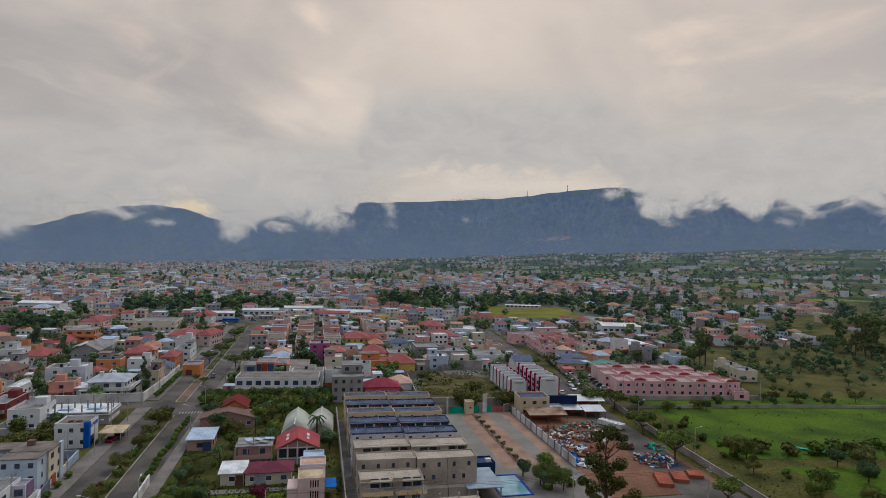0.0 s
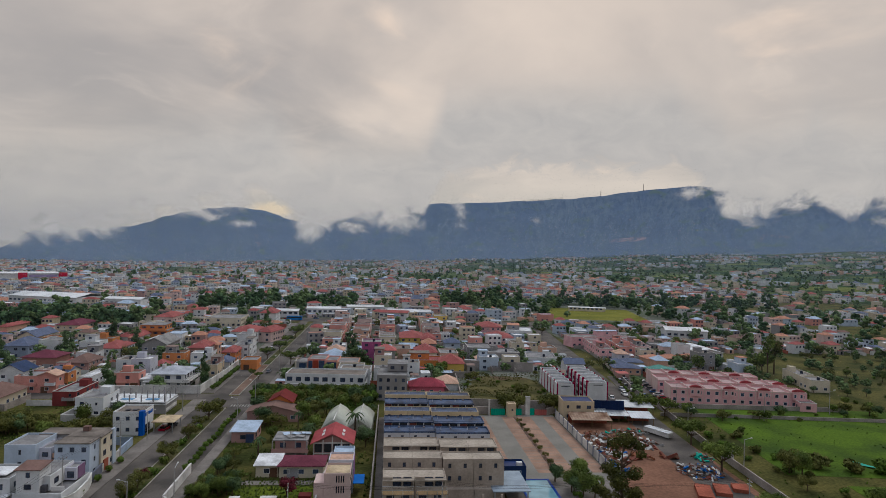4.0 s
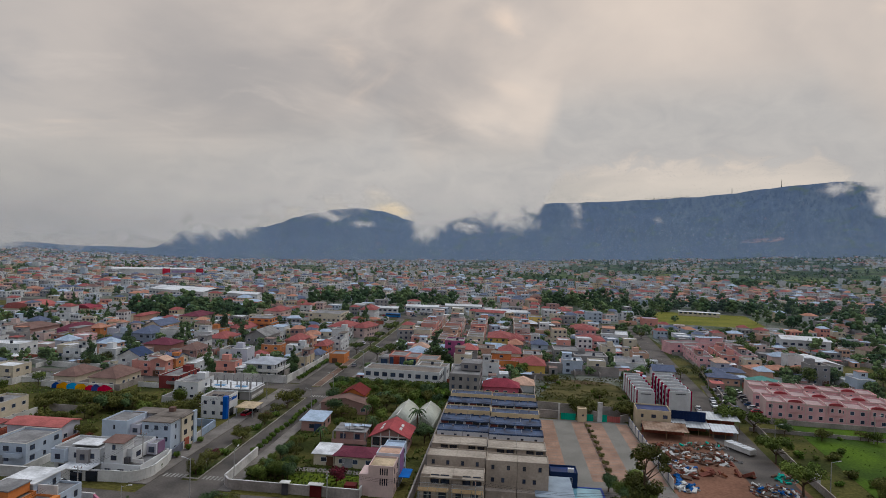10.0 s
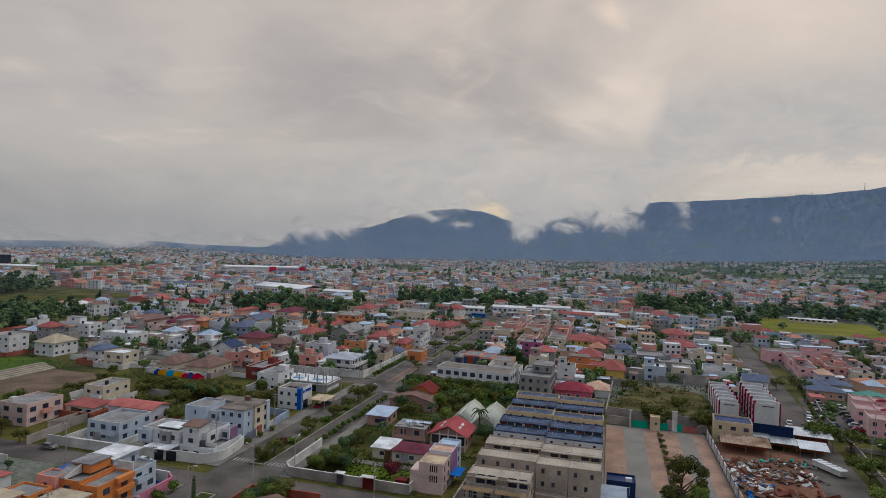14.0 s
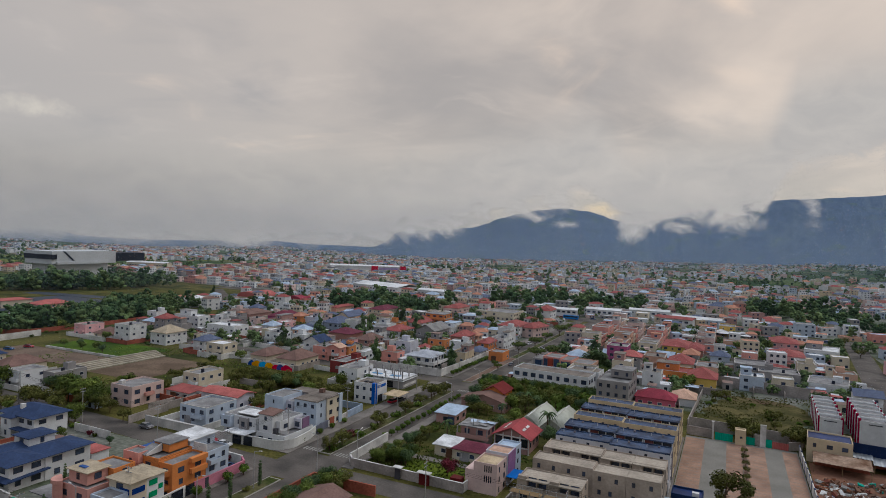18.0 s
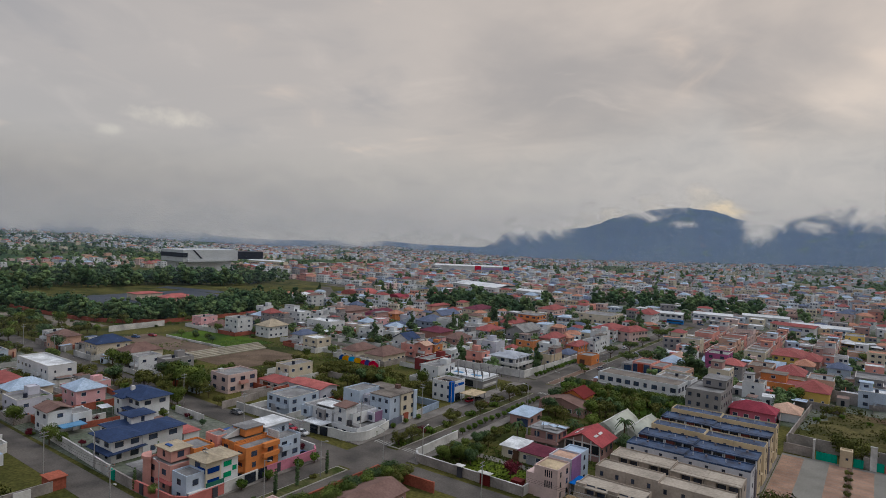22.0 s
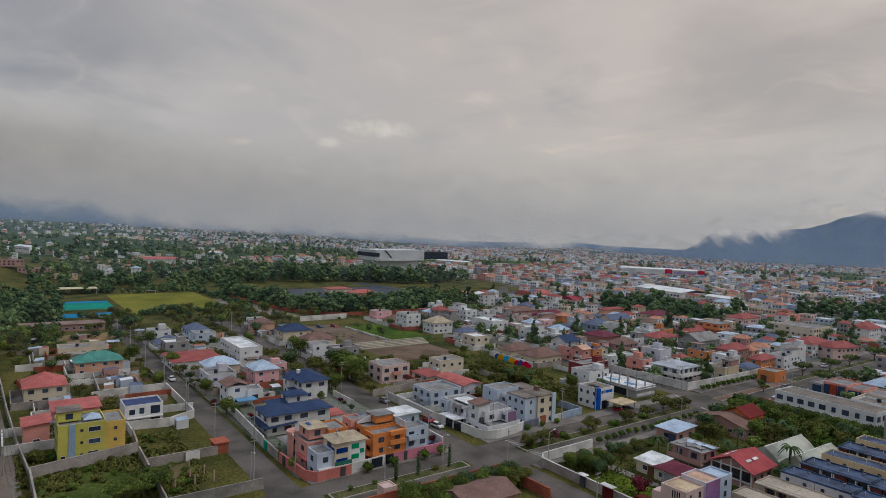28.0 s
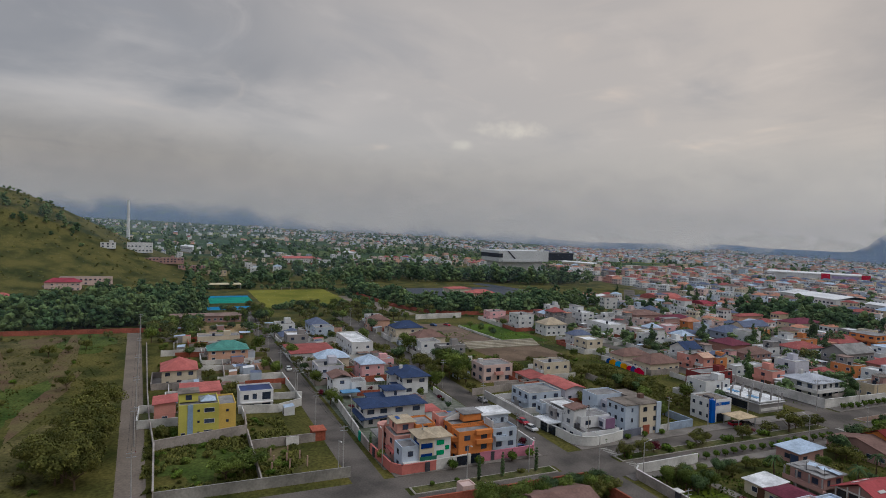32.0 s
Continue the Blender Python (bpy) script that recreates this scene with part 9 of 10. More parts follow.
# tall trees by the scrap yard
tree("gum", 49, 94, 1.0, variant=0)
tree("umbrella", 98, 150, 1.3); tree("umbrella", 101, 172, 1.2); tree("umbrella", 99, 205, 1.2); tree("umbrella", 92, 120, 1.0)
patch(["shrub", "shrub", "olive", "round"], 112, 100, 185, 150, 60, 0.6, 1.2, 17)
patch(["shrub"], 108, 150, 125, 205, 16, 0.6, 1.3, 18)
patch(["round", "shrub", "olive"], 112, 196, 240, 206, 34, 0.4, 0.8, 19)
for p, q, s in ((127, 152, 1.1), (134, 150, 1.0), (142, 148, 1.2), (150, 150, 1.0), (156, 146, 1.2), (165, 150, 0.9)):
    tree("shrub", p, q, 1.9 * s)
patch(["round", "eucalypt", "umbrella"], 300, 215, 372, 330, 44, 0.9, 1.7, 20)
patch(["shrub", "round"], 150, 206, 265, 300, 40, 0.4, 0.9, 120)
patch(["round", "shrub"], 140, 262, 190, 312, 14, 0.7, 1.2, 21)
tree("round", 160, 280, 1.3); tree("round", 192, 279, 1.6); tree("eucalypt", 191, 273, 1.2); tree("eucalypt", 196, 276, 1.3); tree("umbrella", 106.5, 201, 1.1)
for k in range(16):
    tree("shrub", 107.6 + 0.11 * k * 1.3 + max(0, k - 5) * 0.75, 212 + 5.2 * k, 0.7)
# left of the avenue
patch(["olive", "olive", "shrub", "round"], -104, 152, -66, 196, 36, 0.65, 1.0, 22)
patch(["olive", "shrub", "shrub"], -140, 150, -98, 198, 40, 0.6, 0.9, 23)
patch(["round", "olive"], -160, 131.5, -128, 137, 16, 0.8, 1.2, 24)
patch(["olive", "shrub"], -190, 112, -112, 119, 16, 0.6, 0.9, 25)
patch(["shrub", "round", "cypress", "plum"], -125, 76, -58, 117, 40, 0.35, 0.65, 26)
patch(["shrub", "olive", "round"], -260, 76, -128, 117, 60, 0.4, 0.8, 27)
patch(["shrub"], -89, 27, -63, 60, 40, 0.4, 0.9, 28)
patch(["shrub"], -104, 27, -89, 60, 20, 0.4, 0.9, 28)
tree("umbrella", -66, 47, 1.25, sz=0.85); tree("umbrella", -64, 43, 1.0, sz=0.8); tree("shrub", -98, 30, 1.6); tree("shrub", -96, 33, 1.3)
patch(["shrub", "round", "olive"], -260, 26, -105, 60, 60, 0.4, 0.8, 29)
patch(["shrub", "shrub", "olive"], -250, -70, -66, 12, 60, 0.5, 1.0, 30)
patch(["shrub", "olive", "olive"], -112, 2, -68, 13, 14, 0.9, 1.4, 130)
for p, q, s in ((-123, 14.2, 1.6), (-117, 11.5, 1.4), (-99, 14.6, 1.75), (-91.5, 15, 1.85), (-86, 12, 1.7), (-80, 13.5, 1.6), (-74, 11, 1.7), (-105, 11, 1.3), (-82, 6, 1.4), (-69, 14, 1.4)):
    tree("olive", p, q, s)
patch(["round", "olive", "shrub"], -45, 88, -26, 118, 34, 0.6, 0.95, 31)
for q in range(90, 118, 3):
    tree("round", -31.5 + 0.8 * math.sin(q), q, 0.75)
patch(["shrub", "round"], -255, 138, -140, 157, 30, 0.5, 0.9, 32)
for p, q in ((-232, 186), (-226, 190), (-219, 186), (-213, 189), (-205, 186)):
    tree("round", p, q, 0.62)
patch(["round", "olive", "round", "shrub"], -288, 23, -226, 46, 60, 0.7, 1.15, 141)
patch(["olive", "shrub", "round"], -332, 100, -262, 160, 60, 0.7, 1.2, 142)
for p, q, s in ((-128, 128.8, 1.2), (-136, 129.5, 1.4), (-143, 130, 1.3), (-120, 117, 1.0), (-160, 117, 1.1), (-178, 129, 1.2), (-190, 131, 1.1), (-210, 117, 1.0), (-236, 129, 1.1), (-112, 77.5, 0.8), (-135, 77.6, 0.9), (-180, 77.6, 1.0), (-152, 67, 0.9), (-200, 67, 1.0), (-228, 77.6, 1.1), (-240, 66, 1.1)):
    tree("round", p, q, s)
tree("cypress", -112.5, 236, 1.0); tree("cypress", -119, 234, 1.0); tree("cypress", -126, 236, 1.0)
tree("conifer", -4, 276, 2.1, sz=1.45); tree("conifer", -133, 332, 1.2, sz=1.6, variant=1); tree("palm", -87, 248, 1.2); tree("palm", -140, 88, 1.0); tree("palm", -138, 87, 0.9)
tree("round", -126, 340, 1.5); tree("round", -12, 262, 1.0); tree("round", -18, 270, 1.1)
# among the houses of the middle distance
patch(["round", "olive", "shrub", "conifer"], -330, 236, -60, 450, 150, 0.6, 1.2, 33, 0.3)
patch(["round", "olive", "shrub"], -32, 236, 330, 450, 110, 0.6, 1.2, 34, 0.3)

patch(["round", "olive", "shrub", "round"], -332, 58, -262, 86, 26, 0.6, 1.2, 41)
patch(["round", "olive", "shrub"], -332, 150, -262, 225, 34, 0.6, 1.1, 42)
patch(["shrub", "round", "olive"], -256, 62, -128, 118, 46, 0.35, 0.75, 43)
patch(["shrub", "round"], -256, 206, -142, 232, 26, 0.4, 0.8, 44)
patch(["shrub", "olive", "round"], -150, 186, -62, 206, 22, 0.5, 0.9, 45)


plant_pool()


# ---- woods and far trees, too many to count ----
ICO = [(0, 0, -1), (.72, -.53, -.45), (-.28, -.85, -.45), (-.89, 0, -.45), (-.28, .85, -.45), (.72, .53, -.45), (.28, -.85, .45), (-.72, -.53, .45), (-.72, .53, .45), (.28, .85, .45), (.89, 0, .45), (0, 0, 1)]
ICO_F = [(0, 1, 2), (1, 0, 5), (0, 2, 3), (0, 3, 4), (0, 4, 5), (1, 5, 10), (2, 1, 6), (3, 2, 7), (4, 3, 8), (5, 4, 9), (1, 10, 6), (2, 6, 7), (3, 7, 8), (4, 8, 9), (5, 9, 10), (6, 10, 11), (7, 6, 11), (8, 7, 11), (9, 8, 11), (10, 9, 11)]


def far_trees(name, spots, label, mat):
    """Crowns of many ragged leaf clumps round a hidden stem, with loose sprays at their edge."""
    rng = random.Random(7)
    verts, faces = [], []
    for x, y, z, s, tall in spots:
        dist = math.hypot(x, y)
        many = 24 if dist < 450 else 15 if dist < 800 else 7 if dist < 1300 else 3
        h = s * tall * 1.5
        for k in range(many):
            u = (k + rng.random()) / many
            a, r = rng.uniform(0, 6.28), s * rng.random() ** 0.6 * 0.85 * math.sqrt(max(0.08, 1 - (1.6 * (u - 0.45)) ** 2))
            cx, cy, cz = x + r * math.cos(a), y + r * math.sin(a), z + h * (0.22 + 0.78 * u)
            e = s * rng.uniform(0.26, 0.44) * (1.25 if many < 8 else 0.9 if many > 20 else 1.0)
            i = len(verts)
            for vx, vy, vz in ICO:
                j = e * rng.uniform(0.62, 1.25)
                verts.append((cx + vx * j, cy + vy * j, cz + vz * j * 0.85))
            faces += [(i + f, i + g, i + w) for f, g, w in ICO_F]
        if dist < 800:
            for k in range(80 if dist < 450 else 40):
                a, u = rng.uniform(0, 6.28), rng.random()
                r, e = s * rng.uniform(0.6, 1.15) * math.sqrt(max(0.06, 1 - (1.5 * (u - 0.45)) ** 2)), s * rng.uniform(0.07, 0.17)
                cx, cy, cz = x + r * math.cos(a), y + r * math.sin(a), z + h * (0.2 + 0.88 * u)
                i = len(verts)
                verts += [(cx + e * rng.uniform(-1, 1), cy + e * rng.uniform(-1, 1), cz + e * rng.uniform(-1, 1)) for j in range(4)]
                faces += [(i, i + 1, i + 2), (i + 1, i + 2, i + 3)]
        if dist < 600:
            i, w = len(verts), 0.05 * s
            verts += [(x - w, y - w, z - 0.3), (x + w, y - w, z - 0.3), (x, y + w, z - 0.3), (x, y, z + h * 0.6)]
            faces += [(i, i + 1, i + 3), (i + 1, i + 2, i + 3), (i + 2, i, i + 3)]
    me = bpy.data.meshes.new(name)
    me.from_pydata(verts, [], faces)
    me.materials.append(mat)
    tagged(new(name, me), label, "trees", kind="stuff")


def spots_in(p0, q0, p1, q1, n, s0, s1, tall, seed, ok=None):
    rng = random.Random(seed)
    out = []
    for k in range(n):
        p, q = rng.uniform(p0, p1), rng.uniform(q0, q1)
        if ok and not ok(p, q):
            continue
        v = GRID @ Vector((p, q, 0))
        out.append((v.x, v.y, hill_height(v.x, v.y), rng.uniform(s0, s1), tall * rng.choice((0.7, 0.9, 1.0, 1.15, 1.5))))
    return out


def belt(points, depth, n, s0, s1, tall, seed):
    """Spots in a strip on the far, western side of a line of grid points."""
    rng = random.Random(seed)
    out = []
    for k in range(n):
        u = rng.random() * (len(points) - 1)
        i, f = int(u), u - int(u)
        p = points[i][0] + (points[i + 1][0] - points[i][0]) * f - rng.random() * depth
        q = points[i][1] + (points[i + 1][1] - points[i][1]) * f + rng.uniform(-3, 3)
        v = GRID @ Vector((p, q, 0))
        out.append((v.x, v.y, hill_height(v.x, v.y), rng.uniform(s0, s1), tall * rng.choice((0.75, 0.9, 1.0, 1.15, 1.35))))
    return out


WALL_LINE = [(-402, 172), (-371, 172), (-321, 178), (-297, 188), (-282, 204), (-279, 228), (-280, 259), (-287, 292)]
WOODS = (spots_in(-336, -50, -267, 28, 150, 3.6, 6, 1.2, 1) + spots_in(-336, 28, -300, 50, 44, 3, 4.5, 1.5, 2) + spots_in(-440, -20, -336, 48, 90, 2.5, 4, 1.2, 3)
         + belt(WALL_LINE, 34, 190, 3.4, 5.4, 1.25, 4) + belt([(-290, 292), (-300, 330)], 60, 50, 2.5, 4, 1.5, 5)
         + belt([(-505, 190), (-494, 264), (-487, 324), (-455, 371), (-443, 440)], 70, 230, 4.2, 6.4, 1.55, 6)
         + spots_in(-480, 152, -330, 166, 60, 1.4, 2.6, 0.9, 7) + spots_in(-460, 48, -446, 160, 60, 1.6, 3, 1.0, 8) + spots_in(-332, 84, -322, 156, 40, 1.5, 2.6, 1.0, 9)
         + spots_in(-560, 40, -465, 200, 70, 3.4, 5.4, 1.15, 10) + spots_in(-720, 60, -560, 300, 80, 4, 6.5, 1.2, 110) + spots_in(-290, 330, -262, 384, 16, 2, 3.5, 1.3, 111)
         + spots_in(60, 590, 420, 640, 120, 4, 6.5, 1.3, 9) + spots_in(95, 500, 150, 590, 36, 3, 5, 1.2, 10) + spots_in(250, 470, 420, 560, 45, 3, 6, 1.1, 11, lambda p, q: not (140 < p < 250 and 490 < q < 590))
         + spots_in(330, 230, 560, 470, 60, 3.5, 6, 1.2, 12) + spots_in(185, 335, 330, 440, 12, 3, 5, 1.1, 112) + spots_in(190, 320, 300, 450, 26, 3, 5, 1.2, 13)
         + spots_in(-230, 384, -150, 450, 110, 4, 6, 1.2, 14) + spots_in(-150, 520, -20, 600, 70, 4, 6, 1.2, 15)
         + spots_in(-700, -220, -540, 0, 60, 1.2, 2.4, 1.0, 16) + spots_in(-590, -110, -550, -45, 22, 2, 3.6, 1.5, 17))
GROVE = [material("foliage_" + n, c, 0.85, 0.3, 0.9, 8, 0.0, stain=0.35, second=w, islands=0.4) for n, c, w in (("grove_dark", (.048, .086, .048), (.068, .108, .054)), ("grove_mid", (.092, .140, .072), (.125, .170, .080)))]
far_trees("woodland", WOODS[::2], "dark green groves of trees", GROVE[0])
far_trees("woodland", WOODS[1::2], "mid-green groves of trees", GROVE[1])
SCATTER = spots_in(-1100, 470, 800, 1500, 900, 2.6, 5, 1.2, 20) + spots_in(420, 250, 1300, 1500, 420, 3, 6, 1.1, 23) + spots_in(-1300, -100, -720, 700, 300, 3, 6, 1.2, 21) + spots_in(-350, 236, 330, 470, 130, 2, 4, 1.1, 22, lambda p, q: free(p, q, 1.5))
SCATTER += spots_in(-262, 232, 180, 450, 420, 2.0, 3.4, 1.0, 25, lambda p, q: free(p, q, 1.2) and abs(p - 103.5 - (q - 267) * 0.0875) > 10 and not (40 < p < 84 and q < 275))
SCATTER += spots_in(-330, 236, 330, 450, 420, 1.2, 2.4, 1.2, 24, lambda p, q: free(p, q, 0.8) and abs(p - 103.5 - (q - 267) * 0.0875) > 8)
VALLEY = spots_in(-2300, 900, 1500, 2950, 1500, 3, 6, 1.0, 51) + spots_in(-2600, -300, -1000, 900, 620, 4, 8, 1.1, 52) + spots_in(-1100, -80, -700, 420, 50, 4, 7, 1.2, 54) + spots_in(300, 1000, 1500, 2700, 420, 4, 8, .8, 53)
far_trees("scattered_trees", SCATTER, "scattered green trees across the town", GROVE[1])
far_trees("valley_trees", VALLEY, "dark trees scattered over the far valley", GROVE[0])

CREST = FOOT_R - 60 + (4780.0 - FOOT_R + 60) * 0.74
rng = random.Random(77)
crest = []
for k in range(26):
    az = radians(-0.1 - 3.7 * (k + rng.uniform(-.4, .4)) / 26)
    crest.append((MID.x - math.sin(az) * CREST, MID.y + math.cos(az) * CREST, 50 + CREST * math.tan(radians(ridge_elevation(math.degrees(az)))), rng.uniform(3, 6), 1.6))
far_trees("ridge_trees", crest, "thin row of trees on the mountain crest", GROVE[0])
for az, tall in ((-7.15, 38), (-10.84, 42)):
    a = radians(az)
    bm = bmesh.new(); limb(bm, (0, 0, -10), (0, 0, tall), 2.2, 1.0, 5)
    solid("radio_mast", bm, DARKG, Matrix.Translation((MID.x - math.sin(a) * CREST, MID.y + math.cos(a) * CREST, 56 + CREST * math.tan(radians(ridge_elevation(az))))), "thin radio mast on the mountain crest", "mast")


HILL = spots_in(-640, -200, -440, 10, 420, 0.5, 1.5, 0.8, 31) + spots_in(-260, -80, -120, 12, 90, 0.4, 1.1, 0.7, 32)
far_trees("hillside_scrub", HILL, "low scrub on the grassy hillside", LEAF[2])


# grass tufts and weeds on the open lots
def tufts(p0, q0, p1, q1, n, seed, mat, label, s=0.5):
    rng = random.Random(seed)
    verts, faces = [], []
    for k in range(n):
        p, q = rng.uniform(p0, p1), rng.uniform(q0, q1)
        if noise.noise(Vector((p, q, seed)) / 9) < -0.1 or not free(p, q, 0.3) or -187 < p < -149 and 157 < q < 198:
            continue
        v = GRID @ Vector((p, q, 0))
        z0 = hill_height(v.x, v.y)
        for j in range(4):
            a, e = rng.uniform(0, 6.28), s * rng.uniform(0.4, 1.2)
            i = len(verts)
            dx, dy = math.cos(a) * e, math.sin(a) * e
            verts += [(v.x - dy * 0.5, v.y + dx * 0.5, z0), (v.x + dy * 0.5, v.y - dx * 0.5, z0), (v.x + dx * 0.8, v.y + dy * 0.8, z0 + e * rng.uniform(0.5, 1.1))]
            faces.append((i, i + 1, i + 2))
    me = bpy.data.meshes.new("weeds")
    me.from_pydata(verts, [], faces)
    me.materials.append(mat)
    tagged(new("weeds", me), label, "weeds", kind="stuff")


tufts(-250, -70, -62, 13, 5000, 1, GRASS, "tall weeds on the open lot", 0.45)
tufts(-104, 26, -62, 61, 9000, 2, LEAF[2], "weeds in the vacant lots", 0.6)
tufts(-35, 132, 8, 228, 6000, 3, LEAF[1], "grass and weeds in the gardens")
tufts(38, 206, 80, 275, 2500, 4, LEAF[2], "weeds on the vacant lot")
tufts(-220, 140, -60, 228, 7000, 5, LEAF[1], "rough grass between the houses")
tufts(104, 80, 260, 206, 1200, 6, LEAF[3], "pasture grass and weeds")



# ---- landmarks of the distance ----
ARENA_G = material("arena_grey_panels", (.50, .52, .54), 0.6, 0.06, 0.2, 2, 0.0, stain=0.12)
ARENA_B = material("arena_black_panels", (.018, .020, .028), 0.5, 0.1, 0.2, 2, 0.0)
ob = thing("arena_building", at(-618, 444, 0, 3) @ Matrix.Scale(0.85, 4), "large grey angular arena with black cantilever", "building")
bm = bmesh.new(); box(bm, -25, -46, 18, 25, 44, 34); part("upper_hall", bm, ARENA_G, ob)
bm = bmesh.new(); box(bm, -20, -40, -1, 20, 36, 18); part("base", bm, ARENA_G, ob)
bm = bmesh.new(); box(bm, -20, 44.2, 20, 20, 96, 31); part("cantilever", bm, ARENA_B, ob, "black projecting wing")
bm = bmesh.new()
v = [(25.1, -32, 34), (25.1, -29, 34), (25.1, -16, 22), (25.1, -19, 22)]
poly(bm, v); poly(bm, [(x + 0.4, y, z) for x, y, z in v])
for k in range(4):
    a, b = v[k], v[(k + 1) % 4]
    poly(bm, [a, b, (b[0] + .4, b[1], b[2]), (a[0] + .4, a[1], a[2])])
part("slanted_window", bm, ARENA_B, ob, "slanted black strip window")
bm = bmesh.new(); box(bm, -26, -46.5, 24, 26.2, -40, 30); part("corner_glazing", bm, ARENA_B, ob)
bm = bmesh.new(); box(bm, 25.05, -40, 17.6, 27, 20, 21); part("ledge", bm, ARENA_G, ob)

MALLW = material("mall_white_sheet", (.66, .67, .68), 0.5, 0.05, 0.3, 2, 0.0)
MALLR = material("mall_red_sheet", (.55, .03, .06), 0.5, 0.05, 0.3, 2, 0.0)
ob = thing("shopping_hall", at(-473, 825, 0, 34), "long white shopping hall with red end panels", "building")
bm = bmesh.new(); box(bm, -55, -14, -1, 52, 30, 9); part("hall", bm, MALLW, ob)
bm = bmesh.new()
for x0, x1, z0, z1 in ((-56, 54, 9.0, 10.2),):
    box(bm, x0, -15, z0, x1, 31, z1)
part("roof", bm, MALLW, ob)
for x0, x1 in ((8, 18), (52.2, 62)):
    bm = bmesh.new(); box(bm, x0, -15.6, 0, x1, -14.1, 11); part("sign_panel", bm, MALLR, ob, "plain red sign panel")
bm = bmesh.new(); box(bm, 20, -15.3, 5, 50, -14.1, 8); part("sign_panel", bm, material("mall_lilac", (.42, .36, .55), 0.6), ob, "pale lilac sign panel")
for n, (p, q, w, d, h, t, m, lab) in enumerate((
        (-267, 540, 62, 34, 8, -14, MALLW, "large market hall with white metal roof"), (-203, 520, 30, 12, 8, -8, wall_mat("white"), "long white office building"),
        (-40, 492, 26, 10, 6, 4, wall_mat("white"), "white two-storey school building"), (-8, 512, 30, 10, 6, 4, wall_mat("white"), "white two-storey school building"),
        (28, 490, 34, 12, 5, -8, MALLW, "white hall with low roof"), (-70, 480, 24, 10, 5, 2, wall_mat("white"), "low white school wing"),
        (16, 476, 22, 12, 5.5, -10, wall_mat("white"), "white hall with red roof"), (-316, 340, 30, 9, 5, -50, MALLW, "white metal arched warehouse"),
        (205, 384, 26, 14, 7, -10, MALLW, "pale metal gabled warehouse"), (200, 566, 34, 5, 3.4, -12, wall_mat("cream"), "low cream stand beside the field"),
        (-900, 300, 40, 14, 9, 10, wall_mat("white"), "long white hall with gables"), (-1010, 60, 50, 16, 9, 20, wall_mat("white"), "long white factory hall roof"), (-700, 610, 60, 14, 9, 20, wall_mat("cream"), "long yellow school block"))):
    ob = thing("hall", at(p, q, ground_at(p, q), t), lab, "building")
    bm = bmesh.new(); box(bm, -w / 2, -d / 2, -1, w / 2, d / 2, h); part("wall", bm, m, ob)
    bm = bmesh.new(); pitched(bm, w, d, h + 0.15, "gable_q", rise=min(2.5, d * 0.12)); part("roof", bm, roof_mat("red") if "red" in lab else MALLW, ob)
    for k in range(int(w / 4)):
        x = -w / 2 + 2 + 4 * k
        part("window", window_mesh(2.4, 1.4, True), None, ob, m=pose(x, -d / 2, h * 0.55))
for p, q, m, t in ((45, 488, roof_mat("white"), -8), (57, 484, roof_mat("white"), -8)):
    ob = thing("marquee", at(p, q - 60, 0, t), "white peaked marquee tent on posts", "tent")
    bm = bmesh.new(); pitched(bm, 9, 9, 4.2, "hip", rise=2.0); part("canopy", bm, m, ob)
    for x in (-4.3, 4.3):
        for y in (-4.3, 4.3):
            bm = bmesh.new(); box(bm, x - .1, y - .1, 0, x + .1, y + .1, 4.1); part("post", bm, STEEL, ob)
# fields and open ground
MOWN = material("mown_yellow_grass", (.135, .145, .035), 0.95, 0.2, 0.2, 4, 0.3, stain=0.25, second=(.17, .165, .045))
slab("sports_field", 148, 492, 238, 590, -0.3, 0.06, MOWN, "yellow-green mown sports field", turn=-10)
slab("football_pitch", -441, 88, -333, 150, -0.3, 0.06, MOWN, "yellow-green football pitch")
for p, q in ((-438, 118), (-336, 118)):
    ob = thing("goal", at(p, q, 0.05), "white football goal frame", "goal")
    for y0, y1, z0, z1 in ((-3.7, -3.55, 0, 2.5), (3.55, 3.7, 0, 2.5), (-3.7, 3.7, 2.44, 2.6)):
        bm = bmesh.new(); box(bm, -0.08, y0, z0, 0.08, y1, z1); part("bar", bm, PLASTERW, ob)
COURT_B = material("court_blue", (.035, .20, .36), 0.8, 0.08, 0.5, 6, 0.0)
COURT_G = material("court_green", (.03, .22, .17), 0.8, 0.08, 0.5, 6, 0.0)
slab("sports_court", -345, 50, -330, 80, -0.2, 0.05, COURT_B, "blue sports court surface")
slab("sports_court", -395, 54, -362, 84, -0.2, 0.05, COURT_G, "green and blue sports court surface")
slab("sports_court", -405, 54, -396, 84, -0.2, 0.05, COURT_B, "blue sports court surface")
slab("court_shelter_roof", -462, 58, -448, 84, 4.0, 4.3, material("cream_canopy", (.55, .50, .36), 0.7), "cream canopy roof over the court", kind="", category="roof")
for p, q in ((-461, 59), (-449, 59), (-461, 83), (-449, 83)):
    slab("canopy_post", p - .2, q - .2, p + .2, q + .2, -0.2, 4.0, STEEL, "steel post of the court canopy", kind="", category="post")
GRAVEL = material("grey_gravel_lot", (.20, .175, .145), 0.95, 0.2, 0.4, 8, 0.3, stain=0.3)
slab("earth_lot", -392, 152, -286, 170, -0.2, 0.04, GRAVEL, "bare grey-brown gravel lot", turn=7)
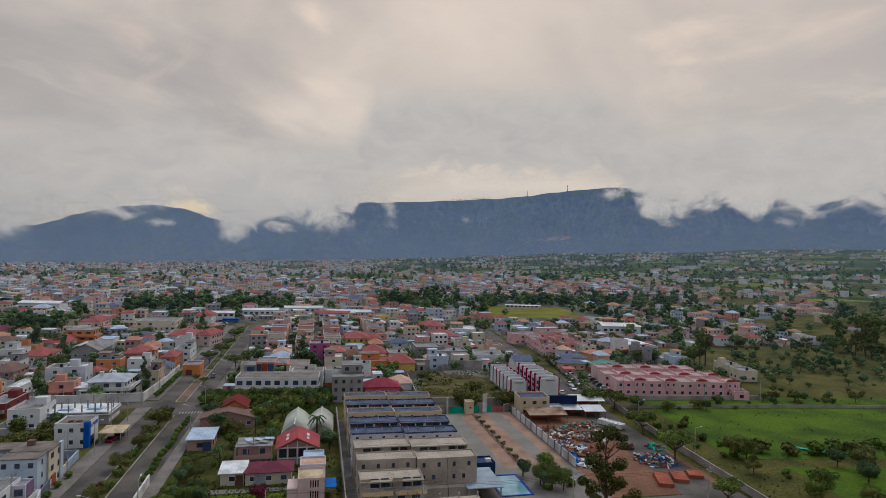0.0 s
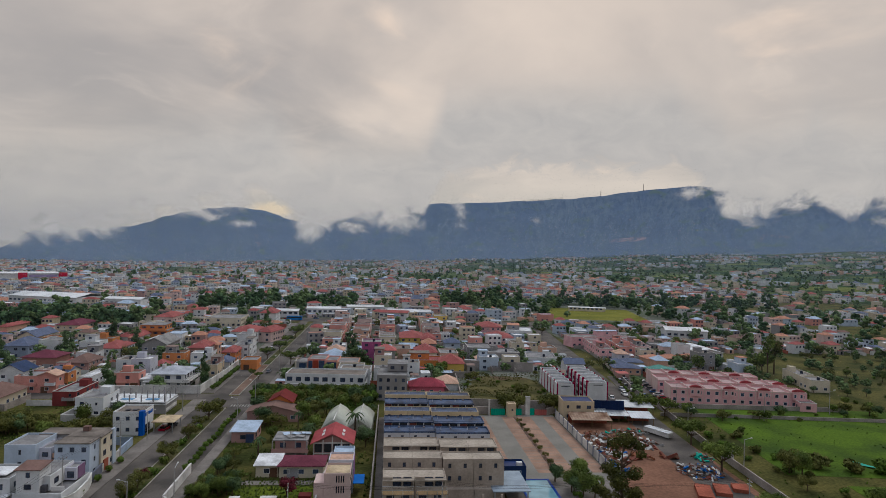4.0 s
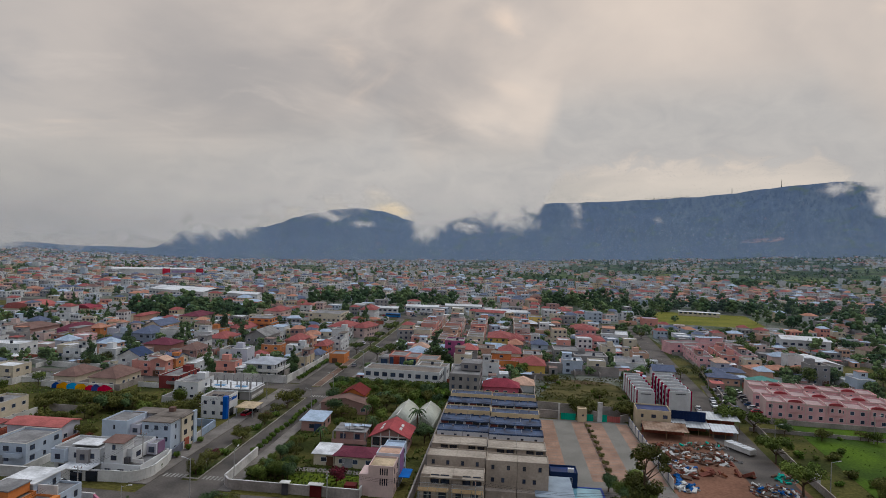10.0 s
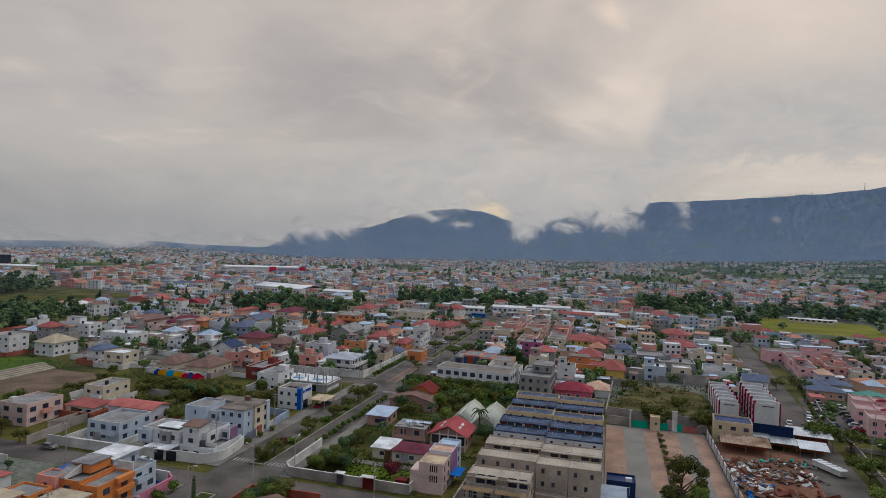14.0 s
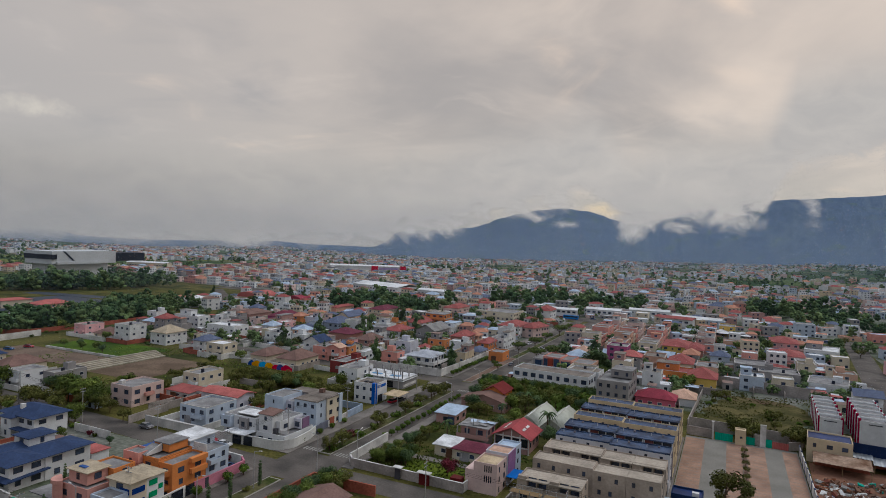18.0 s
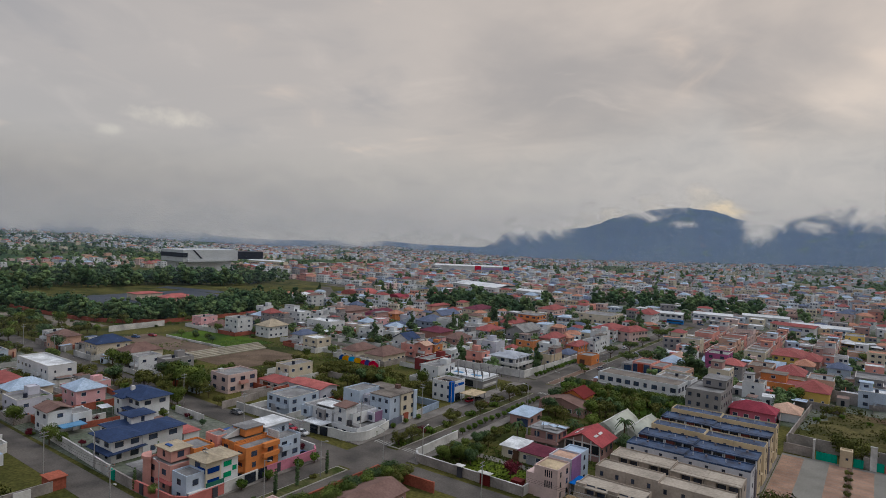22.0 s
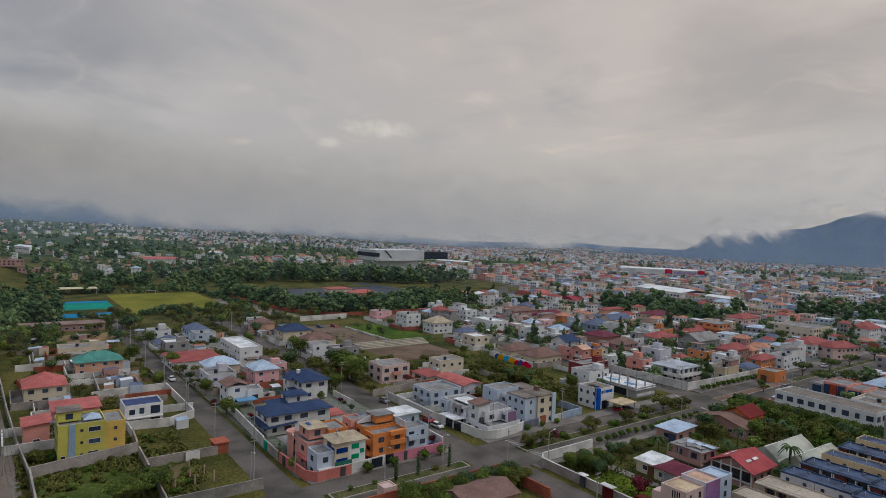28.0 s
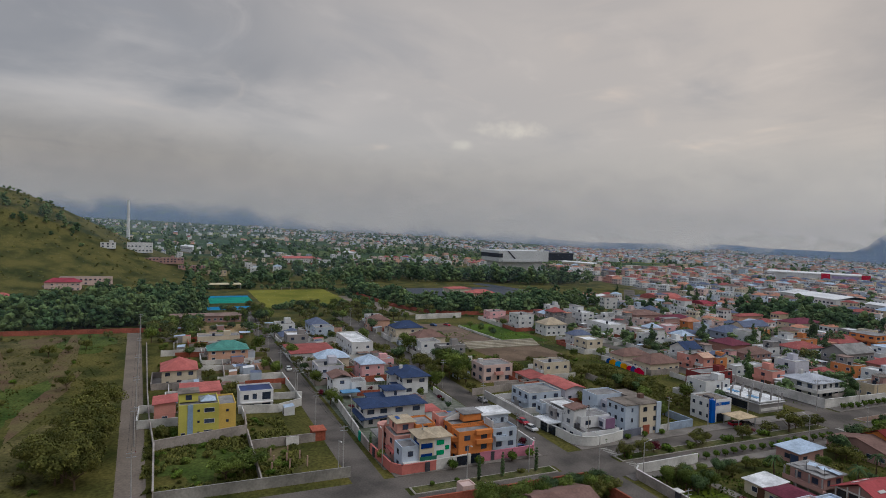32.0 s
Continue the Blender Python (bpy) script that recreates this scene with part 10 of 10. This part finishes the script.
slab("truck_yard", -440, 205, -312, 318, -0.2, 0.03, material("dark_wet_asphalt", (.045, .055, .075), 0.5, 0.1, 0.4, 8, 0.1), "dark tarred truck yard behind the trees")
DIRTY = material("dull_brown_earth", (.150, .112, .085), 0.95, 0.25, 0.5, 8, 0.4, stain=0.35)
slab("earth_lot", -250, 162, -187, 180.5, -0.2, 0.05, material("pinkish_earth_pitch", (.165, .125, .10), 0.95, 0.2, 0.5, 8, 0.3, stain=0.3), "bare earth sports ground", turn=2)
slab("earth_lot", -177.5, 160, -150, 196, -0.2, 0.045, DIRTY, "bare ground beside the seating steps")
slab("grass_lot", -242, 182.5, -187, 208, -0.2, 0.05, LAWN, "grass strip beside the sports ground")


def blot(name, p, q, a, b, z, mat, label, seed, turn=0.0):
    """A patch of ground with a ragged outline."""
    bm = bmesh.new()
    n = 40
    ring = []
    for k in range(n):
        t = 6.2832 * k / n
        r = 1 + 0.55 * noise.noise(Vector((math.cos(t) * 1.3, math.sin(t) * 1.3, seed * 3.7))) + 0.25 * noise.noise(Vector((math.cos(t) * 4, math.sin(t) * 4, seed)))
        ring.append(bm.verts.new((a * r * math.cos(t), b * r * math.sin(t), z)))
    mid = bm.verts.new((0, 0, z + 0.01))
    for k in range(n):
        bm.faces.new((ring[k], ring[(k + 1) % n], mid))
    return solid(name, bm, mat, at(p, q, ground_at(p, q), turn), label, kind="structure")


OLIVEG = material("dry_olive_grass", (.068, .068, .028), 0.95, 0.4, 0.5, 6, 0.4, stain=0.35, second=(.105, .092, .045))
GREENG = material("fresh_grass", (.046, .076, .022), 0.95, 0.4, 0.5, 6, 0.4, stain=0.35, second=(.070, .088, .03))
for k, (p, q, a, b, t) in enumerate(((-200, -30, 46, 22, 5), (-130, -14, 34, 12, -8), (-95, 2, 22, 9, 3), (-235, -2, 24, 9, 0), (-85, -28, 26, 14, 10), (-77, 38, 12, 8, 0), (-68, 55, 9, 6, 0), (-97, 40, 6, 9, 0), (60, 240, 16, 22, 0))):
    blot("grass_patch", p, q, a, b, 0.02 + 0.002 * k, GREENG if k % 2 else OLIVEG, "patch of uneven grass on open ground", k + 1, t)
TRODDEN = material("trodden_earth", (.145, .10, .07), 0.95, 0.25, 0.5, 8, 0.4, stain=0.35, second=(.11, .095, .05))
for k, (p, q, a, b, t) in enumerate(((-205, -6, 50, 3.2, 3), (-140, -3, 34, 2.8, -6), (-195, -28, 46, 4.5, 14), (-100, -13, 24, 3, 12), (-135, -22, 22, 4.5, -4), (-240, -20, 14, 8, 0), (-165, -45, 26, 6, 10), (-74, 56, 5, 4, 0), (58, 262, 14, 4, 0))):
    blot("earth_path", p, q, a, b, 0.05 + 0.002 * k, TRODDEN, "trodden bare earth on the open lot", k + 21, t)
slab("junk_lot", -187, 47, -163, 67, -0.2, 0.06, TRODDEN, "bare plot strewn with building scrap")
W("garden_wall", [(-255, 44.5), (-240, 44), (-243, 66), (-257, 66), (-255, 44.5)], 2.4, 0.3, material("cream_wall_paint", (.55, .44, .28), 0.85, 0.08), "cream painted enclosure wall with brown posts")
slab("lawn", -24, 131.5, -5, 142.5, -0.2, 0.02, material("bright_lawn", (.085, .125, .025), 0.95, 0.25, 0.4, 7, 0.4, stain=0.3, second=(.11, .135, .03)), "mown lawn in the walled garden")
slab("driveway", -30, 143.5, -5, 146, -0.2, 0.025, PAVING, "concrete drive before the bungalow")
slab("road", -480, 330, -262, 345, -0.2, 0.03, material("dark_wet_asphalt", (.045, .055, .075), 0.5, 0.1, 0.4, 8, 0.1), "dark asphalt highway by the woods", turn=12)
slab("road", -340, 304, -330, 476, -0.2, 0.035, ASPHALT, "straight asphalt road climbing away", turn=49.8)
for p, q, w, d, h, rise, m, lab in ((-306, 396, 19, 25, 4.0, 4.2, roof_mat("redbright"), "hall with a big red barrel roof"), (-268, 402, 13, 14, 4.5, 2.4, roof_mat("crimson"), "low hall with pink barrel roof")):
    ob = thing("barrel_roofed_hall", at(p, q, 0, 2), lab, "building")
    bm = bmesh.new(); box(bm, -w / 2, -d / 2, -1, w / 2, d / 2, h); part("wall", bm, wall_mat("cream"), ob)
    bm = bmesh.new()
    arc = [(-(w / 2 + .5) * math.cos(math.pi * k / 12), h + rise * math.sin(math.pi * k / 12)) for k in range(13)]
    for y in (-d / 2 - .4, d / 2 + .4):
        poly(bm, [(x, y, z) for x, z in arc])
    for (x0, z0), (x1, z1) in zip(arc, arc[1:]):
        poly(bm, [(x0, -d / 2 - .4, z0), (x1, -d / 2 - .4, z1), (x1, d / 2 + .4, z1), (x0, d / 2 + .4, z0)])
    part("barrel_roof", bm, m, ob)
    for k in range(int(d / 5)):
        part("window", window_mesh(2.2, 1.2, True), None, ob, m=pose(w / 2, -d / 2 + 2.5 + 5 * k, h * 0.55, rz=90))
slab("parking_lot", 107, 220, 121, 268, -0.2, 0.03, ASPHALT, "asphalt car park beside the pink terraces", turn=-9)
for p0, q0, p1, q1 in ((84, 290, 110, 326), (42, 290, 62, 300), (18, 356, 60, 378), (-8, 206, 6, 222)):
    slab("lawn", p0, q0, p1, q1, -0.2, 0.02, LAWN, "green lawn between houses")
FAR_FIELD = material("far_meadow", (.12, .15, .035), 0.95, 0.25, 0.05, 1, 0.0, stain=0.3, second=(.17, .17, .05))
for p0, q0, p1, q1, t in ((430, 560, 520, 600, -10), (560, 480, 680, 520, 8), (600, 640, 760, 680, -4), (420, 330, 520, 372, 12), (700, 780, 860, 830, 5), (250, 690, 330, 730, -12), (760, 560, 900, 600, -8), (350, 900, 470, 940, 6)):
    slab("field", p0, q0, p1, q1, -2.0, 0.4, FAR_FIELD, "yellow-green meadow among the far houses", turn=t)
# town ground under the houses
TOWNG = material("dusty_town_ground", (.080, .105, .062), 0.95, 0.3, 0.25, 4, 0.2, stain=0.3, second=(.155, .158, .138))
for p0, q0, p1, q1 in ((-262, 232, -58, 450), (-32, 232, 96, 450), (122, 262, 185, 450)):
    slab("town_ground", p0, q0, p1, q1, -0.3, 0.008, TOWNG, "dusty trodden ground between town houses")
slab("town_ground", -700, 476, 420, 900, -0.3, 0.006, TOWNG, "dusty ground of the far town")
slab("town_ground", -262, 77, -58, 117, -0.3, 0.008, TOWNG, "paved yards between the houses")
slab("town_ground", -104, 132, -58, 146, -0.3, 0.008, TOWNG, "paved yards between the houses")
# concrete seating steps by the sports ground
STEPC = material("pale_step_concrete", (.36, .33, .27), 0.9, 0.15, 0.9, 8, 0.2, stain=0.3)
for k in range(5):
    slab("seating_step", -179.4 - k * 1.4, 158.5, -178.0 - k * 1.4, 197, -0.1, 0.42 * (k + 1), STEPC, "pale concrete seating step by the sports ground", kind="", category="steps")
# tall chimney, far off
CHIM = (-1215.3, -44.6)
bm = bmesh.new(); limb(bm, (0, 0, -2), (0, 0, 89 - ground_at(*CHIM)), 3.4, 2.2, 12)
solid("chimney", bm, MALLW, at(*CHIM, ground_at(*CHIM)), "tall white factory chimney", "chimney")
for p, q, w, d, h, c, lab in ((-592, -8, 12, 22, 9, "white", "white three-storey building on the hillside"), (-574, 8, 10, 34, 5, "brickpink", "brick houses stepping down the hill"), (-566, 37, 10, 24, 5, "brickpink", "brick houses stepping down the hill"),
                          (-556, 54, 9, 26, 4.5, "beige", "beige houses stepping down the hill"), (-564, -28, 8, 12, 5, "white", "white house on the hillside")):
    house("flat_roofed_house", p, q, w, d, h, 2, c, "flat", "rc", lab, sides="BA")

house("hip_roofed_house", -436, -50, 9, 22, 6.5, 2, "cream_pink", "hip", "crimson", "pink house on the hillside with crimson roof", sides="AB")
house("flat_roofed_house", -456, -44, 8, 34, 6.0, 2, "cream_pink", "flat", "rc", "long pink and white house on the hillside", sides="AB")
house("hip_roofed_house", -376, -70, 9, 13, 5.5, 2, "cream", "hip", "redbright", "cream hillside house with red roof", sides="AB")
house("flat_roofed_house", -123, 231, 8, 11, 6.0, 2, "salmon", "flat", "rc", "salmon pink two-storey house beside an orange one", sides="AB")
house("gabled_house", -114.8, 230.5, 6.5, 5.5, 6.4, 2, "salmon", "gable_p", "peachroof", "salmon two-storey house with a small gable", sides="AB", rise=1.4)
house("flat_roofed_house", -114.8, 236.6, 7.5, 6, 6.2, 2, "orangeapt", "flat", "rc", "orange two-storey rear wing", sides="AB")

# ---- vehicles, poles and lamps ----
def car_paint(n, c):
    return material("car_paint_" + n, c, 0.3, 0.04, 1, 6, 0.0, spec=0.5)


PAINTS = [("white", (.66, .66, .66)), ("red", (.40, .03, .05)), ("blue", (.04, .10, .24)), ("silver", (.40, .41, .43)), ("black", (.03, .03, .035)), ("grey", (.16, .16, .17))]
TYRE = material("tyre_rubber", (.02, .02, .02), 0.9, bump=0)
CARGLASS = material("car_glass", (.02, .025, .03), 0.1, 0.1, 2, 8, 0.0, spec=0.6)
CAR_BUILT = {}


def car_body(kind):
    """Lower body and cabin shells of a small car."""
    prof = [(-2.1, 0.35), (-2.15, 0.75), (-1.95, 0.92), (-1.0, 0.98), (1.25, 1.0), (2.05, 0.85), (2.12, 0.4)] if kind != "pickup" else [(-2.5, 0.4), (-2.55, 1.0), (0.2, 1.05), (1.5, 1.08), (2.4, 0.95), (2.5, 0.45)]
    cab = [(-1.85, 0.95), (-1.25, 1.46), (0.35, 1.5), (1.15, 1.0)] if kind != "pickup" else [(-0.4, 1.05), (-0.1, 1.65), (0.9, 1.65), (1.6, 1.08)]
    out = []
    for p, hw, top in ((prof, 0.86, 0.80), (cab, 0.80, 0.66)):
        bm = bmesh.new()
        l = [bm.verts.new((x, -(hw if z < 1.1 else top), z)) for x, z in p]
        r = [bm.verts.new((x, (hw if z < 1.1 else top), z)) for x, z in p]
        bm.faces.new(l); bm.faces.new(list(reversed(r)))
        n = len(p)
        for k in range(n):
            bm.faces.new((l[k], r[k], r[(k + 1) % n], l[(k + 1) % n]))
        bmesh.ops.recalc_face_normals(bm, faces=bm.faces[:])
        out.append(bm)
    return out


def car(p, q, turn, paint, kind="car"):
    key = (paint, kind)
    m = at(p, q, 0.03, turn)
    if key in CAR_BUILT:
        return copy_thing(CAR_BUILT[key], m)
    name, colour = PAINTS[paint]
    ob = thing("parked_car" if kind == "car" else "pickup_truck", m, "%s %s parked on the street" % (name, "hatchback car" if kind == "car" else "pickup truck"), "car")
    body, cab = car_body(kind)
    part("body", body, car_paint(name, colour), ob)
    part("cabin", cab, CARGLASS, ob, "dark glazed cabin")
    bm = bmesh.new()
    if kind == "car":
        box(bm, -1.2, -0.64, 1.485, 0.3, 0.64, 1.53)
    else:
        box(bm, -0.1, -0.64, 1.64, 0.9, 0.64, 1.69)
    part("roof", bm, car_paint(name, colour), ob)
    for x in (-1.3, 1.3):
        for y in (-0.8, 0.8):
            bm = bmesh.new()
            limb(bm, (x, y - 0.1, 0.32), (x, y + 0.1, 0.32), 0.32, 0.32, 12)
            w = part("wheel", bm, TYRE, ob)
            bm = bmesh.new()
            s = 1 if y > 0 else -1
            limb(bm, (x, y + 0.1 * s, 0.32), (x, y + 0.12 * s, 0.32), 0.19, 0.17, 10)
            part("rim", bm, STEEL, w)
    for y in (-0.6, 0.6):
        bm = bmesh.new(); box(bm, 2.04, y - 0.2, 0.62, 2.14, y + 0.2, 0.78); part("headlight", bm, BAL, ob)
        bm = bmesh.new(); box(bm, -2.17, y - 0.18, 0.66, -2.1, y + 0.18, 0.82); part("tail_light", bm, car_paint("red", (.40, .03, .05)), ob)
    CAR_BUILT[key] = ob
    return ob


for p, q, t, c, k in ((-76.5, 125.6, 2, 1, "car"), (-70.8, 124.9, 4, 0, "car"), (-58.6, 113.6, 100, 2, "car"), (-59.5, 105.5, 90, 4, "car"), (-54.5, 186.0, 80, 1, "car"), (-53.6, 189.2, 80, 4, "car"),
                      (-64.5, 162.5, 85, 5, "pickup"), (-50.5, 330, 92, 0, "car"), (-40, 318, 88, 3, "car"), (-49, 402, 92, 2, "car"), (-40.5, 270, 90, 5, "car"),
                      (104.5, 232, -95, 0, "car"), (106.5, 240, -95, 3, "car"), (99, 216, 80, 2, "pickup"), (97, 226, 80, 0, "car"), (-100, 124.6, 3, 5, "car"), (-160, 72.8, 0, 0, "car"), (-30, 292, 12, 3, "car"), (-28, 296, 12, 2, "car"),
                      (80, 352, 70, 0, "car"), (82, 356, 70, 3, "car")):
    car(p, q, t, c, k)
for k in range(7):
    car(117.5 + 0.7 * k, 226 + 5.2 * k, -9, (1, 0, 2, 5, 4, 3, 0)[k])
    if k % 2 == 0:
        car(110.6 + 0.7 * k, 229 + 5.0 * k, 171, (2, 0, 5, 3)[k // 2])
# a blue bus on the cross avenue and a red and blue car by the sports ground
ob = thing("bus", at(-58, 458, 0.03, 0), "blue city bus on the cross avenue", "bus")
bm = bmesh.new(); box(bm, -5.5, -1.25, 0.4, 5.5, 1.25, 3.1); part("body", bm, material("bus_blue", (.05, .20, .50), 0.4), ob)
bm = bmesh.new(); box(bm, -5.2, -1.3, 1.7, 5.3, 1.3, 2.6); part("glazing_band", bm, CARGLASS, ob)
for x in (-3.6, 3.6):
    for y in (-1.1, 1.1):
        bm = bmesh.new(); limb(bm, (x, y - 0.15, 0.5), (x, y + 0.15, 0.5), 0.5, 0.5, 12); part("wheel", bm, TYRE, ob)
car(-243, 168, 20, 2); car(-242, 176, 20, 1)
rng = random.Random(77)
for k in range(16):
    car(-356 - rng.uniform(-3, 3), 232 + 4.2 * k, rng.choice((0, 8, -6)), (0, 1, 0, 3, 4, 0, 2, 1)[k % 8], "car")
rng = random.Random(9)
for k in range(16):
    p = rng.uniform(-330, 240)
    car(p, 457 + rng.choice((0, 4, 10)) - p * 0.0175, rng.choice((0, 180)), rng.randrange(6))

CONC = material("pole_concrete", (.36, .35, .34), 0.9)


def street_lamp(p, q, turn, h=8.5):
    ob = thing("street_lamp", at(p, q, 0), "grey concrete street lamp with arm", "street lamp", "street lamps")
    bm = bmesh.new(); limb(bm, (0, 0, -0.2), (0, 0, h), 0.14, 0.08, 8); part("pole", bm, CONC, ob)
    ca, sa = math.cos(radians(turn)), math.sin(radians(turn))
    bm = bmesh.new(); limb(bm, (0, 0, h - 0.2), (1.5 * ca, 1.5 * sa, h + 0.25), 0.05, 0.04, 6); part("arm", bm, STEEL, ob)
    bm = bmesh.new(); limb(bm, (1.4 * ca, 1.4 * sa, h + 0.22), (2.1 * ca, 2.1 * sa, h + 0.32), 0.12, 0.16, 8); part("lamp_head", bm, BAL, ob)


def utility_pole(p, q, h=10.0, turn=0):
    ob = thing("utility_pole", at(p, q, ground_at(p, q), turn), "grey concrete utility pole with crossarm", "pole", "utility poles")
    bm = bmesh.new(); limb(bm, (0, 0, -0.2), (0, 0, h), 0.16, 0.09, 8); part("pole", bm, CONC, ob)
    for z in (h - 0.4, h - 1.2):
        bm = bmesh.new(); box(bm, -0.9, -0.06, z, 0.9, 0.06, z + 0.12); part("crossarm", bm, STEEL, ob)
    for x in (-0.75, 0, 0.75):
        bm = bmesh.new(); limb(bm, (x, 0, h - 0.3), (x, 0, h - 0.02), 0.05, 0.05, 6); part("insulator", bm, BRICK, ob)


def wires(name, pts, h, label):
    for off in (-0.75, 0.0, 0.75):
        cu = bpy.data.curves.new("wire", "CURVE")
        cu.dimensions, cu.bevel_depth = "3D", 0.018
        for (a, b), (c, d) in zip(pts, pts[1:]):
            sp = cu.splines.new("POLY")
            n = 8
            sp.points.add(n)
            nx, ny = -(d - b), (c - a)
            ln = math.hypot(nx, ny)
            for k in range(n + 1):
                f = k / n
                sp.points[k].co = (a + (c - a) * f + nx / ln * off, b + (d - b) * f + ny / ln * off, h - 1.1 * 4 * f * (1 - f), 1)
        cu.materials.append(TYRE)
        ob = new(name, cu)
        ob.matrix_basis = GRID.copy()
        tagged(ob, label, "cable")


LINE1 = [(-57.2, q) for q in (86, 112, 134, 162, 194, 226, 258, 292, 330, 370)]
LINE2 = [(p, 68.4) for p in (-62, -92, -122, -152, -184, -216, -250)]
LINE3 = [(p, 117.6 - (p + 60) * 0.026) for p in (-88, -120, -152, -186, -220, -254)]
LINE4 = [(-8, 118.6), (22, 118.6), (54, 118.6), (86, 118.8)]
LINE5 = [(-60 - 32 * k, 24.8 - 1.1 * k) for k in range(7)]
for line in (LINE1, LINE2, LINE3, LINE4, LINE5):
    for p, q in line:
        utility_pole(p, q, 10.0, 0 if line is LINE1 else 90)
    wires("power_line", line, 9.95, "thin black overhead cables between poles")
for p, q, t in ((-40, 124, 180), (-33.5, 131.5, 90), (-45.2, 92, 0), (-45.2, 108, 0), (-55.8, 176, 0), (-34.6, 190, 180), (-34.6, 215, 180), (-56, 206, 0), (-56, 246, 0), (-34.6, 262, 180), (-56, 300, 0),
                (-57, 66, 0), (-60, 77.2, 180), (-88, 77.4, 180), (-120, 68.5, 90), (-150, 68.2, 90), (104, 150, 0), (104, 180, 0), (118, 216, 0), (170, 205, 0), (140, 197, 0), (112, 262, 180)):
    street_lamp(p, q, t)
# road markings
bm = bmesh.new()
for k in range(7):
    box(bm, -42.6 + k * 0.95, 213.0, 0.02, -42.1 + k * 0.95, 215.6, 0.036)
solid("zebra_crossing", bm, WHITE_PAINT, GRID.copy(), "worn white zebra crossing stripes", "road marking", kind="structure")
bm = bmesh.new()
for k in range(7):
    box(bm, -42.6 + k * 0.95, 134.2, 0.02, -42.1 + k * 0.95, 136.4, 0.036)
for k in range(6):
    box(bm, -52.4 + k * 0.95, 134.2, 0.02, -51.9 + k * 0.95, 136.4, 0.036)
solid("zebra_crossing", bm, WHITE_PAINT, GRID.copy(), "worn white zebra crossing stripes", "road marking", kind="structure")
# teal tarpaulin lying on the pasture
bm = bmesh.new()
rng = random.Random(3)
prev = None
for k in range(12):
    x, y = k * 1.6, -0.9 * k + 1.5 * math.sin(k)
    row = [bm.verts.new((x, y + j * 0.9, 0.25 + 0.35 * rng.random())) for j in range(4)]
    if prev:
        for j in range(3):
            bm.faces.new((prev[j], row[j], row[j + 1], prev[j + 1]))
    prev = row
solid("tarpaulin", bm, TEAL, at(137, 153, 0), "crumpled teal tarpaulin on the pasture", "tarpaulin")
# gate hut at the field wall
bm = bmesh.new(); box(bm, -0.3, -1.4, -0.2, 0.3, -0.9, 3); box(bm, -0.3, 0.9, -0.2, 0.3, 1.4, 3); box(bm, -0.7, -1.8, 3.0, 0.7, 1.8, 3.25)
solid("gateway", bm, PLASTERW, at(104.2, 157, 0, 0), "small plastered gateway in the field wall", "gate")
# brown-roofed house close to the avenue
house("hip_roofed_house", -30, 96.5, 9, 13, 3.2, 1, "brickpink", "gable_p", "brown", "low house with broad rusty brown roof", sides="B", rise=1.6)
ob = thing("gate_lodge", at(-38.5, 88.5, 0), "small pale pink gate lodge with flat roof", "lodge")
bm = bmesh.new(); block_walls(bm, 3.0, 3.0, 3.2, parapet=0.3, z=-0.2); part("wall", bm, wall_mat("cream_pink"), ob)
part("window", window_mesh(0.9, 1.6, True), None, ob, m=pose(-1.5, 0.4, 0.6, 0, 0, 270))
ribbon_wall("boundary_wall", [(-37, 60), (-36.4, 87), (-36, 117.5), (-20, 118)], 2.4, 0.3, BRICK, "dark wall along the avenue gardens")
